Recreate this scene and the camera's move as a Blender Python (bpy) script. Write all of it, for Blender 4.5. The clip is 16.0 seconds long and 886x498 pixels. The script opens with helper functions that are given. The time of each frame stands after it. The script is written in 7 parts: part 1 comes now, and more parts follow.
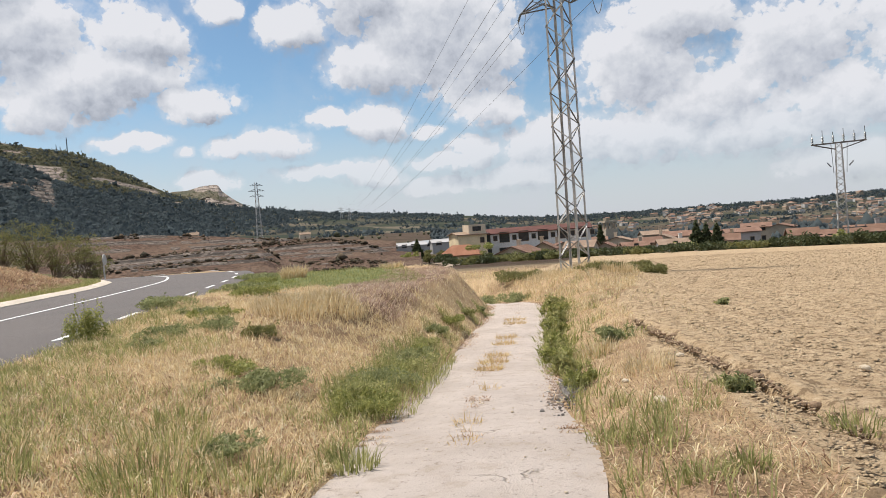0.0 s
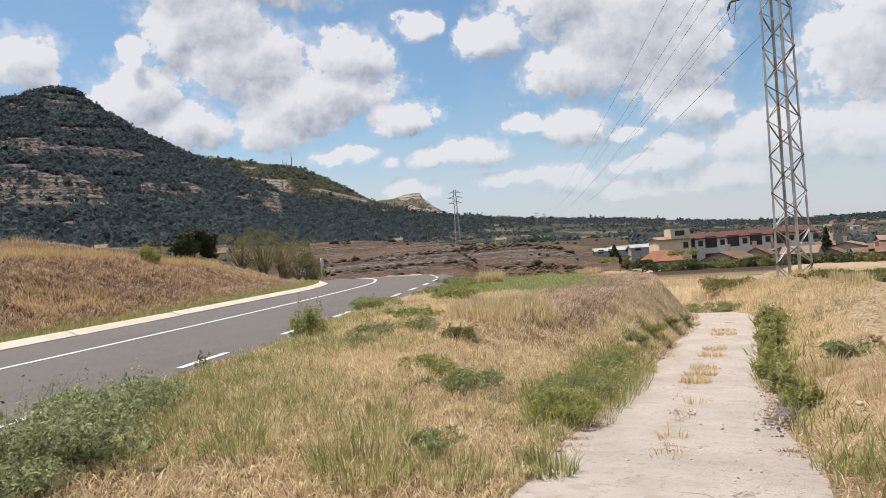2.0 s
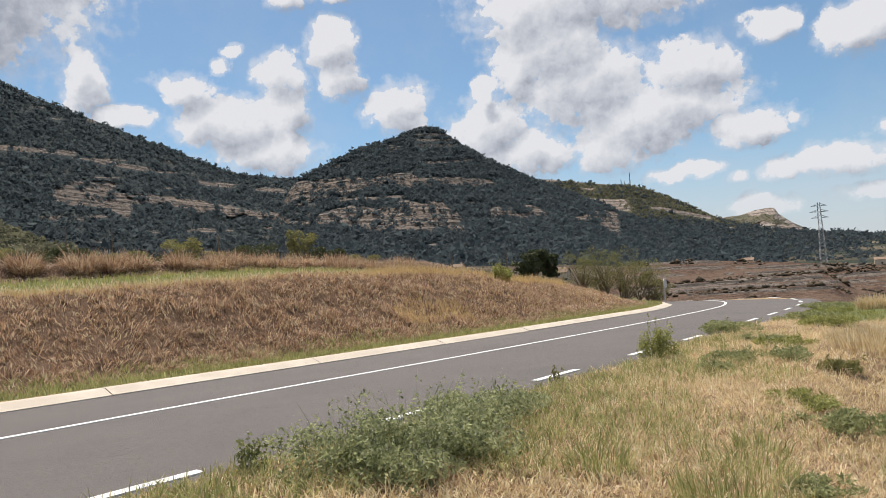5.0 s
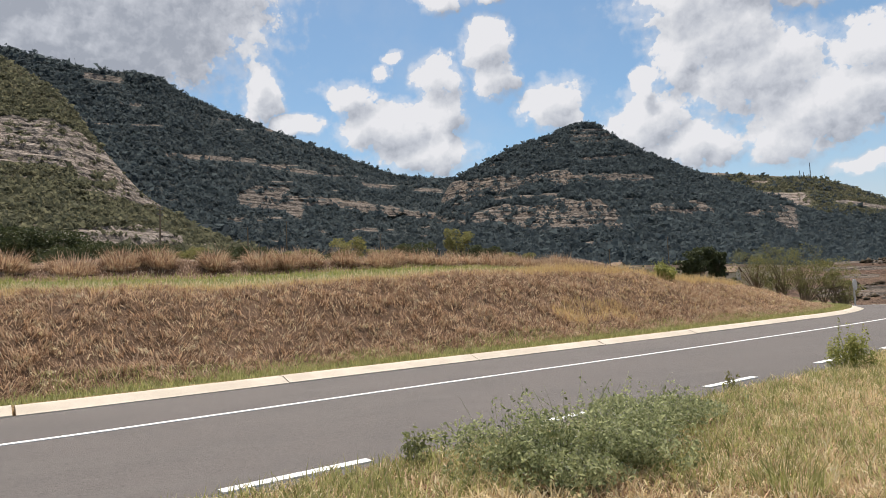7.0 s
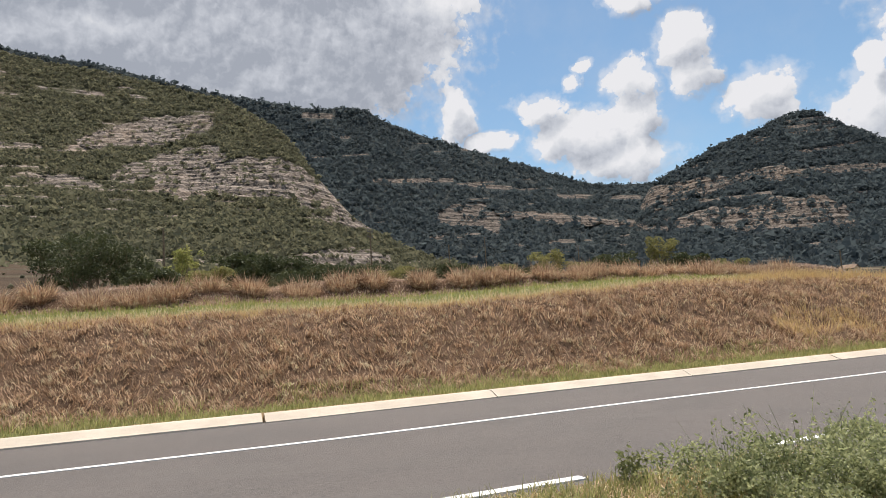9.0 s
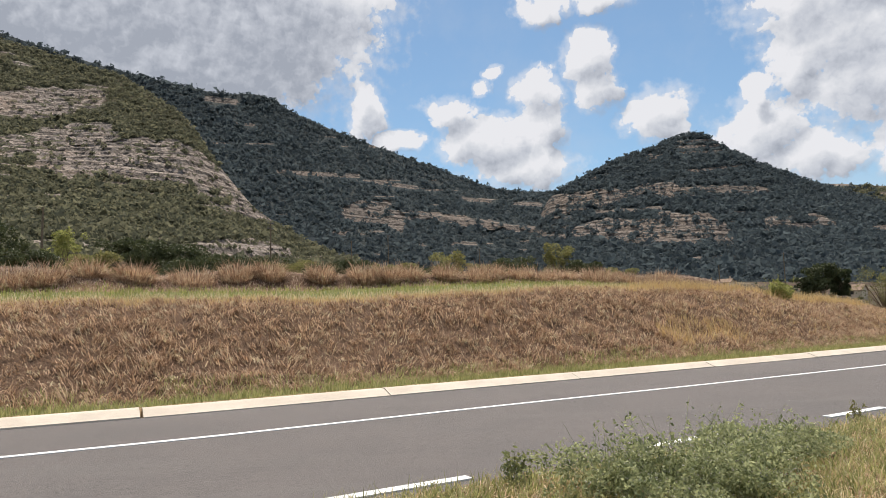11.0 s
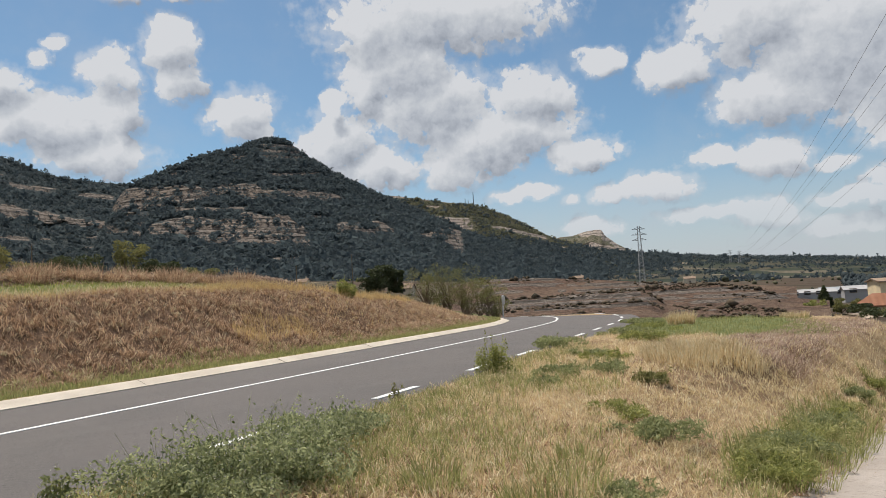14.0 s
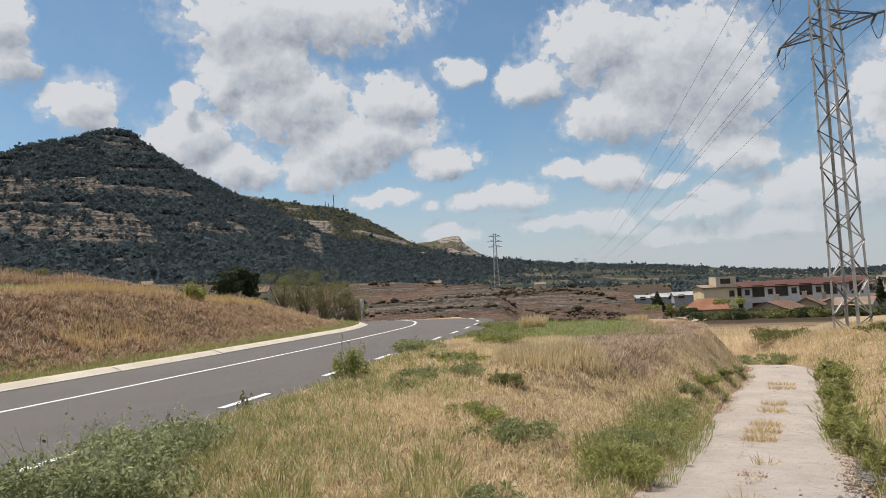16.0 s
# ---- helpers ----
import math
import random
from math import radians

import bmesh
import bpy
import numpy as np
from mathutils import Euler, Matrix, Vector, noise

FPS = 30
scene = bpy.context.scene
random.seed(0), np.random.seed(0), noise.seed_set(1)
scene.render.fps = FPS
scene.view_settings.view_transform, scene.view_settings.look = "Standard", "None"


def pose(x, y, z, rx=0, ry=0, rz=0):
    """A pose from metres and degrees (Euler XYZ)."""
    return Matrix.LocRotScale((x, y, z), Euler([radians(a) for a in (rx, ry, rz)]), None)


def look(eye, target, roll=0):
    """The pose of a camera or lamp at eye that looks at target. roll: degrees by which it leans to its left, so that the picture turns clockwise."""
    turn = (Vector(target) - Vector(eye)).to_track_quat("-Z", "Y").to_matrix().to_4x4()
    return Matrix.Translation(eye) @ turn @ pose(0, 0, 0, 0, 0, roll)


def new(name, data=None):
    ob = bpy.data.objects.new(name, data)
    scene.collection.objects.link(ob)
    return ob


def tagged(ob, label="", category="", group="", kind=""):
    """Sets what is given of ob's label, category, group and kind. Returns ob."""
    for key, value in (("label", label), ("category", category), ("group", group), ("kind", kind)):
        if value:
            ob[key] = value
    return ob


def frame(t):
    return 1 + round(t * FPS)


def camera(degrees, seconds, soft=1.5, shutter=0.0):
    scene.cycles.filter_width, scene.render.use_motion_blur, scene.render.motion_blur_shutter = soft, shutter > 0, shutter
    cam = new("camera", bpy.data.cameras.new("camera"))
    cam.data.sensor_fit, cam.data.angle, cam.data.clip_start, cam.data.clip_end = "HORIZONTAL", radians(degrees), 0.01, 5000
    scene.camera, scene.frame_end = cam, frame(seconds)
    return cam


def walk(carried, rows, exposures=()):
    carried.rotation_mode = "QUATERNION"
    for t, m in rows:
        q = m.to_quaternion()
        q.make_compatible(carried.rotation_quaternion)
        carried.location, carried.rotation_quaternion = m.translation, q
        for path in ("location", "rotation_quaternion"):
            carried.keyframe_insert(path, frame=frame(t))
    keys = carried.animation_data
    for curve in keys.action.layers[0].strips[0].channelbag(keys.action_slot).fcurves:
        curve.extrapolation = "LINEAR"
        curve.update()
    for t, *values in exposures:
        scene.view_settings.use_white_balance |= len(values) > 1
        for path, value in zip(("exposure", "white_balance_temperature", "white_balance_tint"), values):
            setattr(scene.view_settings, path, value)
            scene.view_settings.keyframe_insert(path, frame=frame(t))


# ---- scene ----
# Camera: eye about 1.5 m above a concrete farm track, turning where it stands. The road surface is z = 0.
EYE = 1.35
cam = camera(66.26, 16.0, soft=0.8)
PATH = [
    (0.0, 88.43, 4.16, 15.01, 0.001, 0.001, 0.000),
    (0.5, 88.97, 4.14, 21.54, 0.016, -0.014, -0.011),
    (1.0, 89.39, 4.10, 24.72, 0.030, -0.009, -0.011),
    (1.5, 88.97, 4.12, 27.04, 0.034, 0.001, -0.019),
    (2.0, 90.07, 4.20, 31.42, -0.018, -0.020, -0.009),
    (2.5, 90.51, 3.86, 36.01, -0.069, -0.095, -0.011),
    (3.0, 90.71, 3.13, 40.97, -0.097, -0.215, 0.007),
    (3.5, 91.64, 3.74, 49.53, -0.144, -0.256, 0.021),
    (4.0, 91.58, 4.34, 55.08, -0.130, -0.175, 0.014),
    (4.2, 92.02, 4.17, 55.98, -0.130, -0.141, 0.004),
    (6.3, 94.50, 2.70, 67.19, -0.253, -0.123, -0.014),
    (6.5, 94.28, 2.81, 68.78, -0.267, -0.123, -0.012),
    (7.0, 94.15, 2.56, 72.46, -0.248, -0.149, -0.010),
    (7.5, 94.28, 2.90, 76.05, -0.258, -0.143, -0.003),
    (8.0, 94.46, 3.59, 81.35, -0.236, -0.172, 0.004),
    (8.5, 95.54, 3.58, 86.14, -0.149, -0.229, 0.035),
    (8.7, 95.87, 4.08, 88.07, -0.120, -0.227, 0.040),
    (9.7, 96.20, 2.80, 90.20, -0.130, -0.215, 0.040),
    (10.8, 95.79, 1.20, 82.18, -0.199, -0.191, 0.035),
    (11.0, 95.61, 1.50, 80.75, -0.207, -0.174, 0.028),
    (11.5, 95.04, 0.64, 75.74, -0.232, -0.149, 0.013),
    (12.0, 95.36, 2.50, 69.97, -0.186, -0.119, 0.020),
    (12.5, 95.33, 2.93, 63.26, -0.196, -0.106, 0.019),
    (13.0, 93.46, 3.80, 58.42, -0.167, -0.084, 0.004),
    (13.5, 94.41, 3.66, 50.22, -0.128, -0.090, 0.020),
    (14.0, 94.18, 3.21, 46.49, -0.091, -0.101, 0.025),
    (14.5, 94.10, 3.49, 43.37, -0.110, -0.061, 0.023),
    (15.0, 93.84, 3.25, 40.13, -0.212, 0.045, -0.002),
    (15.5, 94.34, 3.52, 37.79, -0.246, 0.080, -0.001),
    (16.0, 93.91, 3.00, 34.65, -0.268, 0.110, -0.007),
]
walk(cam, [(t, pose(x, y, EYE + z, rx, ry, rz)) for t, rx, ry, rz, x, y, z in PATH],
     [(0.0, 0.14, 6400, 13), (1.5, 0.16, 6420, 13), (3.5, 0.1, 6450, 13), (6.3, 0.15, 6500, 13), (8.7, 0.2, 6550, 13), (10.8, 0.2, 6500, 13), (12.0, 0.05, 6450, 12), (14.0, -0.1, 6400, 11), (16.0, -0.1, 6400, 11)])

# ---- light: high late-summer sun among fair-weather clouds ----
SUN_AZ, SUN_EL = -80.0, 66.0          # degrees; azimuth from +y, clockwise positive


def direction(az, el):
    a, e = radians(az), radians(el)
    return Vector((math.sin(a) * math.cos(e), math.cos(a) * math.cos(e), math.sin(e)))


sun = new("sun", bpy.data.lights.new("sun", "SUN"))
sun.data.energy, sun.data.angle, sun.data.color = 5.0, radians(0.6), (1.0, 0.925, 0.81)
sun.matrix_world = look(direction(SUN_AZ, SUN_EL) * 100, (0, 0, 0))


# ---- node helpers ----
class Nodes:
    """Short hand for building a node tree."""

    def __init__(self, tree):
        self.tree = tree
        tree.nodes.clear()

    def add(self, kind, ins=None, **props):
        n = self.tree.nodes.new(kind)
        for k, v in props.items():
            setattr(n, k, v)
        for k, v in (ins or {}).items():
            if isinstance(v, bpy.types.NodeSocket):
                self.tree.links.new(v, n.inputs[k])
            else:
                n.inputs[k].default_value = v
        return n

    def math(self, op, a, b=0.0, c=0.0, clamp=False):
        return self.add("ShaderNodeMath", {0: a, 1: b, 2: c}, operation=op, use_clamp=clamp).outputs[0]

    def vec(self, op, a, b=(0, 0, 0)):
        n = self.add("ShaderNodeVectorMath", {0: a, 1: b}, operation=op)
        return n.outputs["Value"] if op in ("DOT_PRODUCT", "LENGTH", "DISTANCE") else n.outputs[0]

    def scale(self, v, f):
        return self.add("ShaderNodeVectorMath", {0: v, "Scale": f}, operation="SCALE").outputs[0]

    def noise(self, vec, scale, detail=4.0, rough=0.55, dist=0.0, out="Fac"):
        return self.add("ShaderNodeTexNoise", {"Vector": vec, "Scale": scale, "Detail": detail, "Roughness": rough,
                                               "Distortion": dist}).outputs[out]

    def step(self, x, lo, hi, smooth=True):
        return self.add("ShaderNodeMapRange", {"Value": x, "From Min": lo, "From Max": hi},
                        interpolation_type="SMOOTHSTEP" if smooth else "LINEAR").outputs[0]

    def mix(self, f, a, b):
        n = self.add("ShaderNodeMix", data_type="RGBA")
        for k, v in ((0, f), (6, a), (7, b)):
            if isinstance(v, bpy.types.NodeSocket):
                self.tree.links.new(v, n.inputs[k])
            else:
                n.inputs[k].default_value = (*v, 1.0) if k and len(v) == 3 else v
        return n.outputs[2]

    def ramp(self, f, stops):
        n = self.add("ShaderNodeValToRGB", {0: f})
        el = n.color_ramp.elements
        while len(el) < len(stops):
            el.new(0.5)
        for e, (p, c) in zip(el, stops):
            e.position, e.color = p, (*c, 1.0)
        return n.outputs[0]


# ---- world: clear sky with cumulus ----
# Cumulus banks: azimuth, elevation, half width, half height of each heap, all in degrees.
CLOUDS_WEST = [(-116.2, 22.7, 11.1, 3.0), (-106.1, 23.8, 11.3, 4.5), (-95.6, 23.4, 8.6, 5.3), (-90.6, 25.5, 5.6, 2.5), (-86.8, 16.8, 1.6, 2.2), (-84.4, 14.5, 1.7, 0.8), (-87.4, 18.2, 0.9, 1.3), (-100.9, 20.7, 7.3, 3.0),
               (-112, 28, 12, 5), (-125, 27, 12, 6), (-100, 28.5, 14, 4.5)]
CLOUDS_SADDLE = [(-79.6, 17.1, 2.2, 1.2), (-76.7, 18.9, 0.6, 0.6), (-76.1, 20.1, 0.7, 0.5), (-76.3, 14.4, 4.0, 1.7), (-73.5, 12.2, 3.9, 1.5), (-78.4, 15.0, 2.0, 1.2), (-72.2, 18.4, 1.9, 1.5),
                 (-71.7, 15.6, 1.7, 2.2), (-67.8, 20.7, 1.9, 1.8), (-67.1, 18.2, 1.6, 1.7), (-71.5, 24.7, 1.9, 1.1), (-66.5, 24.9, 2.3, 1.0), (-62.4, 15.6, 2.4, 1.8), (-60.8, 14.3, 1.2, 1.1)]
CLOUDS_MIDDLE = [(-50.9, 22.2, 4.3, 2.3), (-45.1, 23.0, 9.0, 2.6), (-49.2, 19.3, 4.3, 2.6), (-46.9, 16.1, 5.0, 3.0), (-38.2, 16.3, 3.2, 2.0), (-39.3, 13.6, 4.6, 2.0), (-34.0, 11.3, 2.6, 1.2), (-54.7, 13.6, 2.7, 2.4),
                 (-54.8, 16.4, 1.0, 1.2), (-51.5, 11.2, 3.3, 1.5), (-44.8, 10.9, 3.0, 1.6), (-39.2, 8.4, 2.2, 0.6), (-31.9, 18.5, 1.8, 1.0), (-52.1, 18.0, 1.7, 1.8), (-42.8, 12.7, 4.2, 2.2), (-33.8, 5.1, 1.9, 0.7)]
CLOUDS_EAST = [(-26.1, 17.1, 2.6, 1.5), (-20.5, 19.4, 4.6, 2.9), (-14.7, 16.8, 6.2, 4.3), (-19.3, 13.9, 4.2, 1.9), (-11.3, 14.2, 3.5, 3.7), (-19.9, 9.4, 2.3, 1.5), (-28.5, 8.0, 2.7, 1.1), (-32.6, 7.9, 1.3, 0.9), (-35.4, 7.5, 0.8, 0.5),
               (-23.6, 9.8, 1.9, 0.7), (-20.5, 5.1, 2.3, 1.0), (-11.4, 6.5, 2.1, 1.3), (-14.6, 5.8, 2.2, 0.7), (-24.7, 5.5, 3.0, 0.6), (-15.8, 8.5, 1.5, 0.5), (-10.7, 9.9, 2.8, 1.3), (-15.9, 3.8, 2.8, 0.7)]
CLOUDS_NORTH = [(-4.4, 6.6, 5.0, 2.1), (1.9, 12.1, 4.8, 3.4), (4.6, 15.3, 4.6, 2.1), (6.7, 8.9, 4.9, 2.4), (12.8, 11.9, 4.4, 3.2), (15.5, 7.6, 4.2, 2.4), (10.2, 5.9, 5.4, 1.7), (2.4, 6.4, 5.2, 1.9), (16.0, 3.1, 4.2, 1.3), (24, 12, 7, 5), (-7.8, 4.1, 4.2, 0.9)]


def cloud_field(n, place, heaps):
    """How deep inside the nearest heap a direction lies (1 at its heart, 0 at its rim)."""
    field = None
    for a, e, w, h in heaps:
        q = n.vec("MULTIPLY", n.vec("SUBTRACT", place, (a, e, 0)), (0.88 / w, 0.88 / h, 0))
        f = n.math("SUBTRACT", 1.0, n.vec("DOT_PRODUCT", q, q))
        field = f if field is None else n.math("SMOOTH_MAX", field, f, 0.25)
    return field


def make_world():
    w = bpy.data.worlds.new("sky")
    scene.world = w
    w.use_nodes = True
    n = Nodes(w.node_tree)
    co = n.add("ShaderNodeTexCoord").outputs["Generated"]
    sky = n.add("ShaderNodeTexSky", {"Vector": co}, sky_type="NISHITA", sun_disc=False, sun_elevation=radians(SUN_EL),
                sun_rotation=radians(SUN_AZ), altitude=500.0, air_density=1.0, dust_density=0.9, ozone_density=2.2).outputs[0]
    xyz = n.add("ShaderNodeSeparateXYZ", {0: co})
    az = n.math("MULTIPLY", n.math("ARCTAN2", xyz.outputs[0], xyz.outputs[1]), 180 / math.pi)
    el = n.math("MULTIPLY", n.math("ARCSINE", xyz.outputs[2]), 180 / math.pi)
    flat = n.add("ShaderNodeCombineXYZ", {0: az, 1: el, 2: 0.0}).outputs[0]
    billow = n.add("ShaderNodeTexNoise", {"Vector": flat, "Scale": 0.30, "Detail": 5.0, "Roughness": 0.5})
    bend = n.scale(n.vec("SUBTRACT", billow.outputs["Color"], (0.5, 0.5, 0.5)), 4.2)
    place = n.vec("ADD", flat, n.vec("MULTIPLY", bend, (1.0, 0.55, 0.0)))
    heaps = CLOUDS_WEST + CLOUDS_SADDLE + CLOUDS_MIDDLE + CLOUDS_EAST + CLOUDS_NORTH
    here = cloud_field(n, place, heaps)
    above = cloud_field(n, n.vec("ADD", place, (-0.7, 1.5, 0)), heaps)

    def puffs(at):
        """Rounded heads, large and small: 1 at their middles."""
        a = n.add("ShaderNodeTexVoronoi", {"Vector": at, "Scale": 0.55, "Detail": 2.0, "Roughness": 0.5, "Lacunarity": 2.3}, feature="F1").outputs["Distance"]
        return n.math("SUBTRACT", 1.0, n.math("MULTIPLY", a, 1.5))

    curl = n.vec("ADD", flat, n.scale(n.vec("SUBTRACT", n.noise(flat, 1.3, 3.0, 0.5, out="Color"), (0.5, 0.5, 0.5)), 1.2))
    heads = puffs(curl)
    heads_up = puffs(n.vec("ADD", curl, (-0.22, 0.34, 0.0)))
    fleece = n.noise(n.vec("ADD", flat, (11, 3, 9)), 1.2, 4.0, 0.5)
    # heaps that nobody has placed: a broken field over the rest of the sky
    rest = n.math("SUBTRACT", n.noise(n.vec("MULTIPLY", flat, (0.05, 0.10, 0.0)), 1.0, 6.0, 0.55), 0.54)
    elsewhere = n.math("MULTIPLY", n.step(n.math("ABSOLUTE", n.math("ADD", az, 50.0)), 78.0, 95.0), n.step(el, 4.0, 10.0))
    high = n.math("MAXIMUM", elsewhere, n.step(el, 28.0, 32.0))
    rest = n.math("SUBTRACT", n.math("MULTIPLY", rest, n.math("MULTIPLY", high, 5.0)), n.math("MULTIPLY", n.math("SUBTRACT", 1.0, high), 3.0))
    here = n.math("MAXIMUM", here, rest)
    rough = n.math("ADD", n.math("MULTIPLY", n.math("SUBTRACT", heads, 0.12), 0.55), n.math("MULTIPLY", n.math("SUBTRACT", fleece, 0.46), 1.3))
    body = n.math("ADD", n.math("ADD", here, rough), n.math("MULTIPLY", n.math("MULTIPLY", n.step(az, -91.0, -98.0), n.step(el, 14.0, 19.0)), 0.5))
    cover = n.step(body, -0.32, 0.10)
    wispy = n.math("MULTIPLY", n.step(n.math("ADD", here, n.math("MULTIPLY", n.math("SUBTRACT", fleece, 0.5), 2.2)), -0.8, 0.4), 0.5)
    cover = n.math("MAXIMUM", cover, wispy)
    # broken low cloud all along the valley
    loose = n.step(n.math("ADD", n.noise(n.vec("MULTIPLY", flat, (0.17, 0.34, 0.0)), 1.0, 6.0, 0.56), n.math("MULTIPLY", n.math("SUBTRACT", heads, 0.42), 0.22)), 0.46, 0.68)
    loose = n.math("MULTIPLY", loose, n.math("MULTIPLY", n.step(el, 2.0, 5.0), n.step(el, 22.0, 13.0)))
    loose = n.math("MULTIPLY", loose, n.math("ADD", 0.12, n.math("MULTIPLY", n.step(az, -40.0, -12.0), 0.72)))
    cover = n.math("MAXIMUM", cover, loose)
    # thin the heaps towards the horizon, where the haze takes them
    haze = n.step(el, 1.0, 9.0)
    cover = n.math("MULTIPLY", cover, n.math("ADD", 0.40, n.math("MULTIPLY", haze, 0.58)))
    lit = n.math("MULTIPLY", n.math("SUBTRACT", here, above), 0.75)
    lit = n.math("ADD", lit, n.math("MULTIPLY", n.math("SUBTRACT", heads, heads_up), 0.30))
    lit = n.math("ADD", lit, n.math("MULTIPLY", n.math("SUBTRACT", n.noise(flat, 0.7, 4.0, 0.5), 0.5), 1.3))
    thick = n.step(above, 0.25, 1.0)
    lit = n.math("SUBTRACT", lit, n.math("SUBTRACT", n.math("MULTIPLY", thick, n.math("ADD", 0.12, n.math("MULTIPLY", n.step(el, 6.0, 13.0), 0.40))), 0.10))
    west = n.math("MULTIPLY", n.step(az, -86.0, -93.0), n.step(el, 13.0, 18.0))
    lit = n.math("SUBTRACT", lit, n.math("MULTIPLY", west, 0.5))
    tone = n.ramp(n.step(lit, -1.1, 0.85, smooth=False), [(0.0, (2.65, 2.9, 3.3)), (0.30, (4.1, 4.35, 4.7)), (0.52, (5.05, 5.25, 5.45)), (0.76, (5.95, 6.05, 6.15))])
    veil = n.math("ADD", n.math("MULTIPLY", n.step(el, 13.0, 0.0), 0.85), n.math("MULTIPLY", n.step(n.noise(flat, 0.12, 5.0, 0.6), 0.42, 0.75), 0.16), clamp=True)
    blue = n.mix(veil, n.vec("MULTIPLY", sky, (0.79, 0.91, 0.87)), (4.5, 4.75, 5.05))
    col = n.mix(cover, blue, tone)
    bg = n.add("ShaderNodeBackground", {"Color": col, "Strength": 0.12})
    n.add("ShaderNodeOutputWorld", {"Surface": bg.outputs[0]})


make_world()


# ---- materials ----
def material(name, build, rough=0.9, spec=0.3):
    """A procedural surface; build(n, co) gives colour, height (or None), bump strength."""
    m = bpy.data.materials.new(name)
    m.use_nodes = True
    n = Nodes(m.node_tree)
    co = n.add("ShaderNodeTexCoord").outputs["Object"]
    got = build(n, co)
    color, height, strength = got[:3]
    ins = {"Base Color": color if isinstance(color, bpy.types.NodeSocket) else (*color, 1.0),
           "Roughness": got[3] if len(got) > 3 else rough, "Specular IOR Level": spec}
    b = n.add("ShaderNodeBsdfPrincipled", ins)
    if height is not None:
        bump = n.add("ShaderNodeBump", {"Height": height, "Strength": strength, "Distance": got[4] if len(got) > 4 else 0.05})
        m.node_tree.links.new(bump.outputs[0], b.inputs["Normal"])
    n.add("ShaderNodeOutputMaterial", {"Surface": b.outputs[0]})
    return m


def speckled(name, a, b, c=None, scale=3.0, bump=0.4, rough=0.9, fine=60.0, spec=0.3):
    """Two or three tones mixed at a coarse and a fine scale, with fine relief."""
    def build(n, co):
        big = n.noise(co, scale, 5.0, 0.6)
        small = n.noise(co, fine, 4.0, 0.65)
        col = n.mix(n.step(big, 0.38, 0.64), a, b)
        col = n.mix(n.math("MULTIPLY", n.step(small, 0.42, 0.75), 0.7), col, c or b)
        return col, small, bump
    return material(name, build, rough, spec)


def leafy(name, a, b, rough=0.65, translucent=0.25, scale=None):
    """Foliage: the tone varies from piece to piece."""
    m = bpy.data.materials.new(name)
    m.use_nodes = True
    n = Nodes(m.node_tree)
    geo = n.add("ShaderNodeNewGeometry")
    col = n.mix(geo.outputs["Random Per Island"], a, b)
    co = n.add("ShaderNodeTexCoord").outputs["Object"]
    col = n.mix(n.math("MULTIPLY", n.noise(co, scale or 0.6, 3.0), 0.5), col, tuple(x * 0.72 for x in a))
    tuft = n.noise(co, 7.0 * (scale or 0.6), 4.0, 0.65)
    col = n.mix(n.math("MULTIPLY", n.step(tuft, 0.52, 0.74), 0.7), col, tuple(x * 0.5 for x in a))
    col = n.mix(n.math("MULTIPLY", n.step(tuft, 0.50, 0.30), 0.6), col, tuple(min(0.85, x * 1.25) for x in b))
    d = n.add("ShaderNodeBsdfPrincipled", {"Base Color": col, "Roughness": rough, "Specular IOR Level": 0.25})
    if translucent:
        t = n.add("ShaderNodeBsdfTranslucent", {"Color": col})
        d = n.add("ShaderNodeMixShader", {0: translucent, 1: d.outputs[0], 2: t.outputs[0]})
    n.add("ShaderNodeOutputMaterial", {"Surface": d.outputs[0]})
    return m


